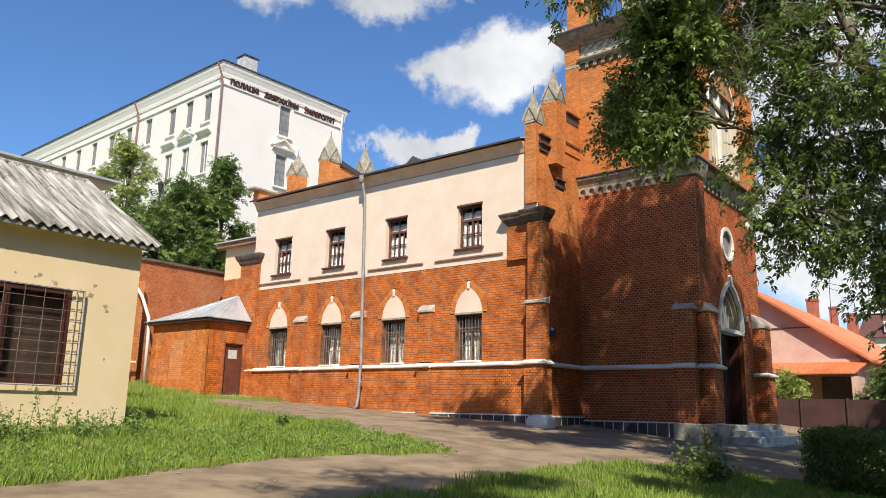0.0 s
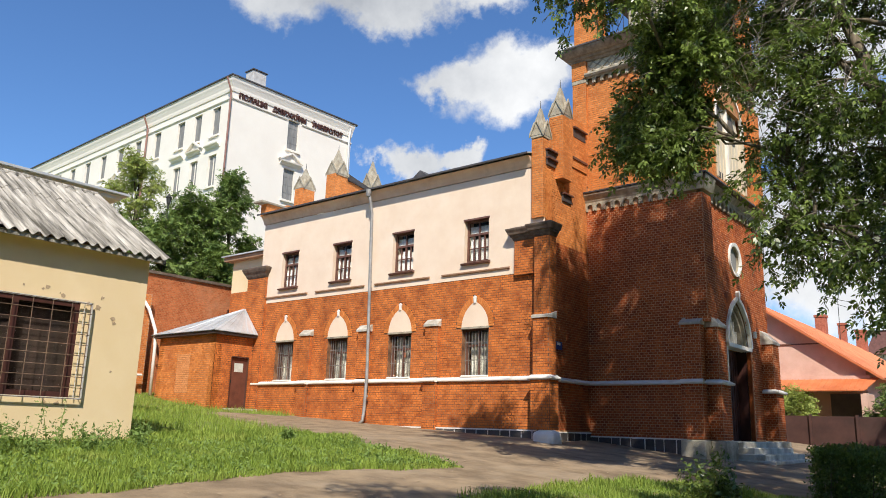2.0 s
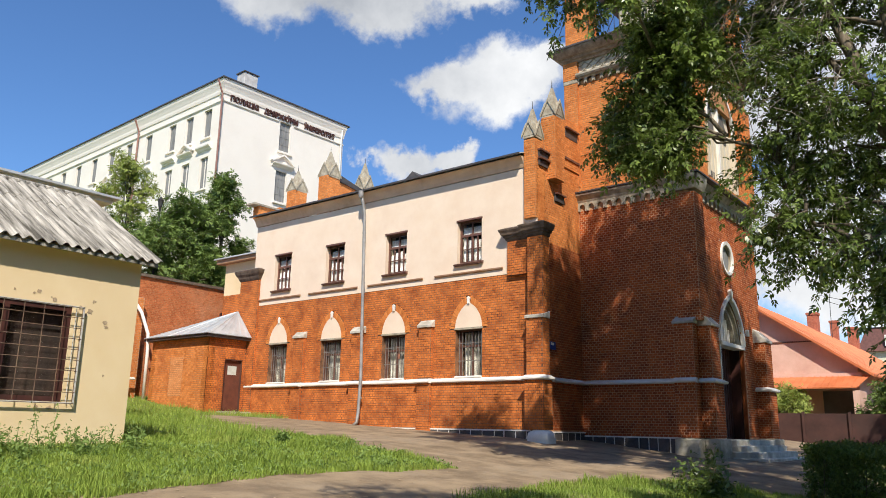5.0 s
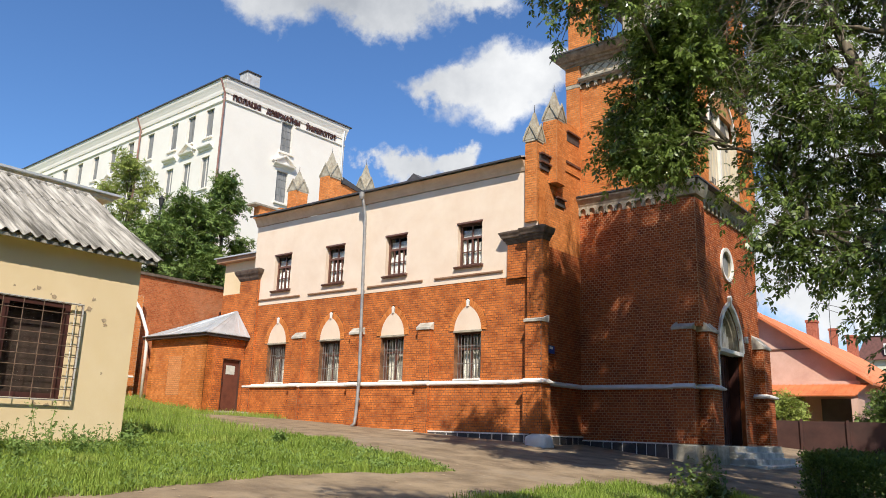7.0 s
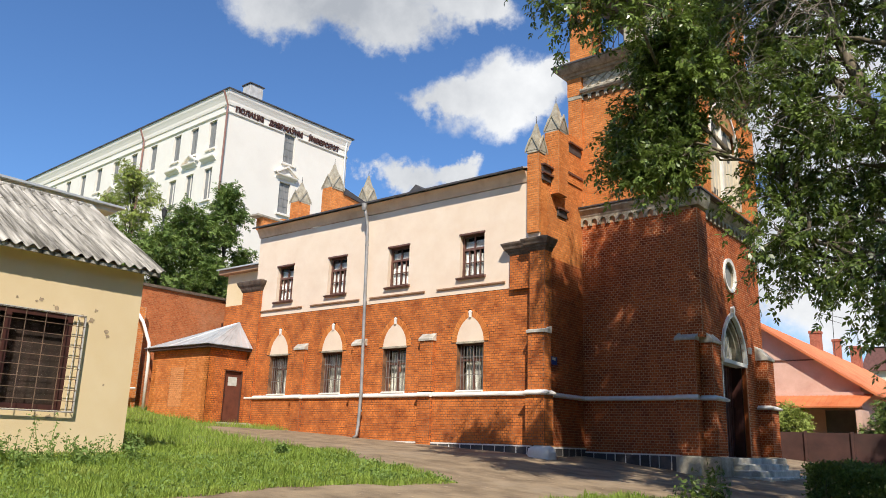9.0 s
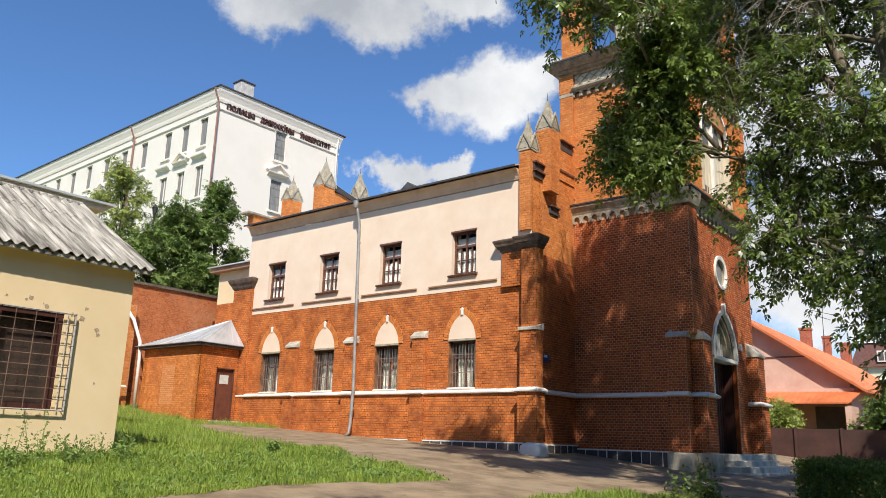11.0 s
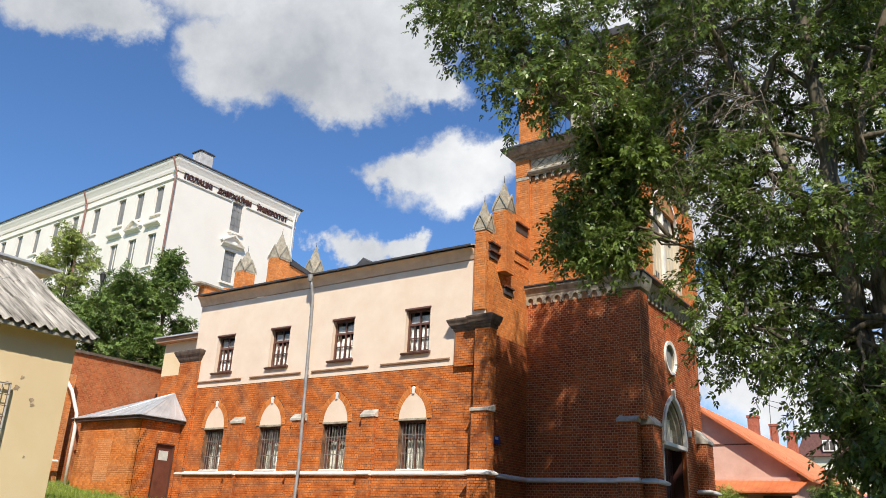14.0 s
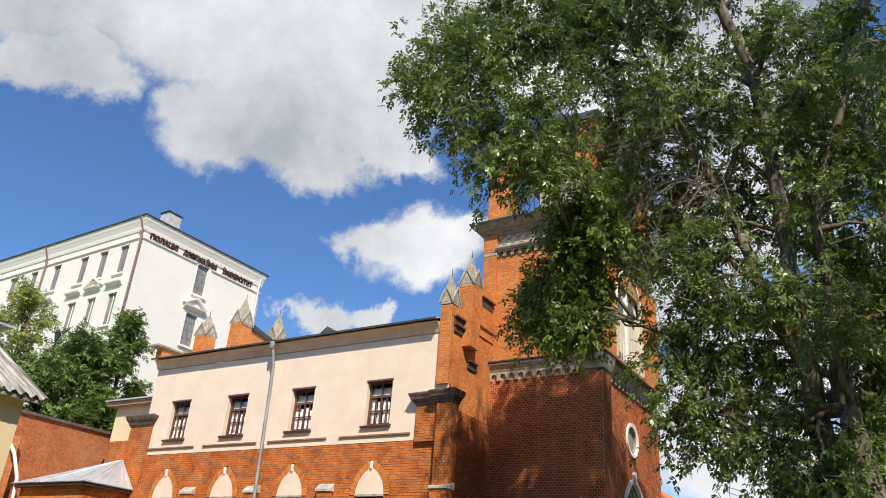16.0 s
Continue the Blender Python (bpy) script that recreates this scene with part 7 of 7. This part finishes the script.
def weed(label, x, y, h, n, seed, mat=WEED, name="weed", size=0.09):
    r = np.random.RandomState(seed)
    t = thing(name, label, "weed", "weeds on the lawn")
    z = ground_z(x, y)
    P, D = [], []
    for i in range(n):
        bx, by = x + r.normal(0, h * 0.22), y + r.normal(0, h * 0.22)
        hh = h * r.uniform(0.55, 1.1)
        tx, ty = bx + r.normal(0, h * 0.12), by + r.normal(0, h * 0.12)
        part("stalk", Shape().tube([(bx, by, z - 0.03), ((bx + tx) / 2, (by + ty) / 2, z + hh * 0.55), (tx, ty, z + hh)], [0.007, 0.005, 0.002], 4), mat, t)
        for k in range(11):
            f = (k + 1) / 11
            P.append((bx + (tx - bx) * f, by + (ty - by) * f, z + hh * f))
            a = k * 2.4
            D.append((math.cos(a) * 1.6, math.sin(a) * 1.6, 0.3))
    leaf_cloud("leaves", np.array(P), np.array(D), size, 0.4, mat, t, seed, 0.1, 3)


for i, (x, y, h) in enumerate(((-11.9, 5.55, 0.75), (-12.1, 6.1, 0.5), (-12.0, 6.5, 0.45), (-11.9, 5.0, 0.55), (-12.2, 6.9, 0.35), (-11.6, 4.6, 0.4))):
    weed("tall green weeds at the foot of the cream wall", x, y, h, 3, 40 + i, WEED, "weed", 0.06)
for i in range(11):
    weed("low ragged weeds at the foot of the cream wall", -11.75 + 0.25 * math.sin(i * 2.3), 4.3 + 0.27 * i, 0.2 + 0.1 * (i * 7 % 4), 5, 80 + i, WEED, "weed", 0.07)
weed("leafy sapling at the edge of the lawn", -4.95, 13.0, 0.8, 16, 60, LEAF, "sapling", 0.11)
weed("low leafy sapling at the edge of the lawn", -4.55, 12.8, 0.5, 12, 61, LEAF, "sapling", 0.11)
weed("dark weed clump in the grass", -12.6, 10.6, 0.22, 14, 62)


def blades(name, label, keep, x0, x1, y0, y1, n, seed, low, high):
    r = np.random.RandomState(seed)
    v, f = [], []
    made = 0
    while made < n:
        x, y = r.uniform(x0, x1), r.uniform(y0, y1)
        if not keep(x, y):
            made += 0.25
            continue
        made += 1
        tuft = 0.5 + 0.9 * max(0, noise.noise(Vector((x * 1.3, y * 1.3, 2))) + 0.35) + 0.5 * max(0, noise.noise(Vector((x * 4, y * 4, 8))))
        h = r.uniform(low, high) * tuft
        a, lean = r.uniform(0, 6.28), h * r.uniform(0.1, 0.75)
        w = r.uniform(0.004, 0.009)
        z = ground_z(x, y) + swell(x, y) - 0.02
        ca, sa = math.cos(a), math.sin(a)
        k = len(v)
        v += [(x - sa * w, y + ca * w, z), (x + sa * w, y - ca * w, z), (x + ca * lean * 0.4 - sa * w * 0.7, y + sa * lean * 0.4 + ca * w * 0.7, z + h * 0.6), (x + ca * lean * 0.4 + sa * w * 0.7, y + sa * lean * 0.4 - ca * w * 0.7, z + h * 0.6), (x + ca * lean, y + sa * lean, z + h)]
        f += [(k, k + 1, k + 3, k + 2), (k + 2, k + 3, k + 4)]
    me = bpy.data.meshes.new(name)
    me.from_pydata(v, [], f)
    me.materials.append(GRASS)
    return tagged(new(name, me), label, "grass", kind="stuff")


blades("grass", "unmown bright green grass with broad weeds", left_lawn, -14.5, -8.7, 3.0, 13.2, 115000, 71, 0.05, 0.15)
blades("grass", "unmown grass rising towards the brick porch", left_lawn, -31.5, -14.5, 8.0, 23, 42000, 72, 0.07, 0.24)
blades("grass", "shaded green grass under the maple", right_lawn, -7.2, -2.0, 6.0, 17.5, 60000, 73, 0.05, 0.16)
blades("grass", "grass strip before the board fence", right_lawn, -5.5, 3.0, 17.5, 38.5, 12000, 74, 0.08, 0.22)
r = np.random.RandomState(5)
bp = []
while len(bp) < 1800:
    x, y = r.uniform(-12.4, -8.6), r.uniform(3.2, 12.6)
    if left_lawn(x, y) and r.uniform() < 0.35 + 0.9 * max(0, noise.noise(Vector((x, y, 4)))):
        bp.append((x, y, ground_z(x, y) + swell(x, y) + r.uniform(0.01, 0.09)))
leaf_cloud("broad_weeds", np.array(bp), np.tile((0.0, 0, 0.5), (len(bp), 1)), 0.055, 0.5, WEED, None, 6, -0.3, 3)
tagged(bpy.data.objects["broad_weeds"], "low broad-leaved weeds in the grass", "weeds", kind="stuff")
r = np.random.RandomState(8)
lp = np.array([(x, y, ground_z(x, y) + 0.03) for x, y in zip(r.uniform(-10, -5, 160), r.uniform(5, 19, 160)) if not left_lawn(x, y) and not right_lawn(x, y)])
leaf_cloud("fallen_leaves", lp, np.tile((0.0, 0, 0.2), (len(lp), 1)), 0.085, 0.6, BARE, None, 9, 0.05, 1)
for v in bpy.data.objects["fallen_leaves"].data.vertices:
    v.co.z = ground_z(v.co.x, v.co.y) + rough(v.co.x, v.co.y) + 0.012
tagged(bpy.data.objects["fallen_leaves"], "dry pale leaves scattered on the asphalt", "leaves", kind="stuff")

# ---- bricks laid one by one ----
unit = {}
for at, near, mat, parent in loose:
    for a, b, c, d, w in near:
        key = (round(b - a, 2), round(d - c, 3), id(at), mat.name)
        if key not in unit:
            s = brick_mesh(Shape(), at, [(0, b - a, 0, d - c, 0.011)])
            me = bpy.data.meshes.new("brick")
            me.from_pydata(s.v, [], s.f)
            me.materials.append(mat)
            unit[key] = me, Vector(at(0, 0, 0))
        me, zero = unit[key]
        ob = new("brick", me)
        ob.parent = parent
        ob.location = Vector(at(a, c, w - 0.011)) - zero
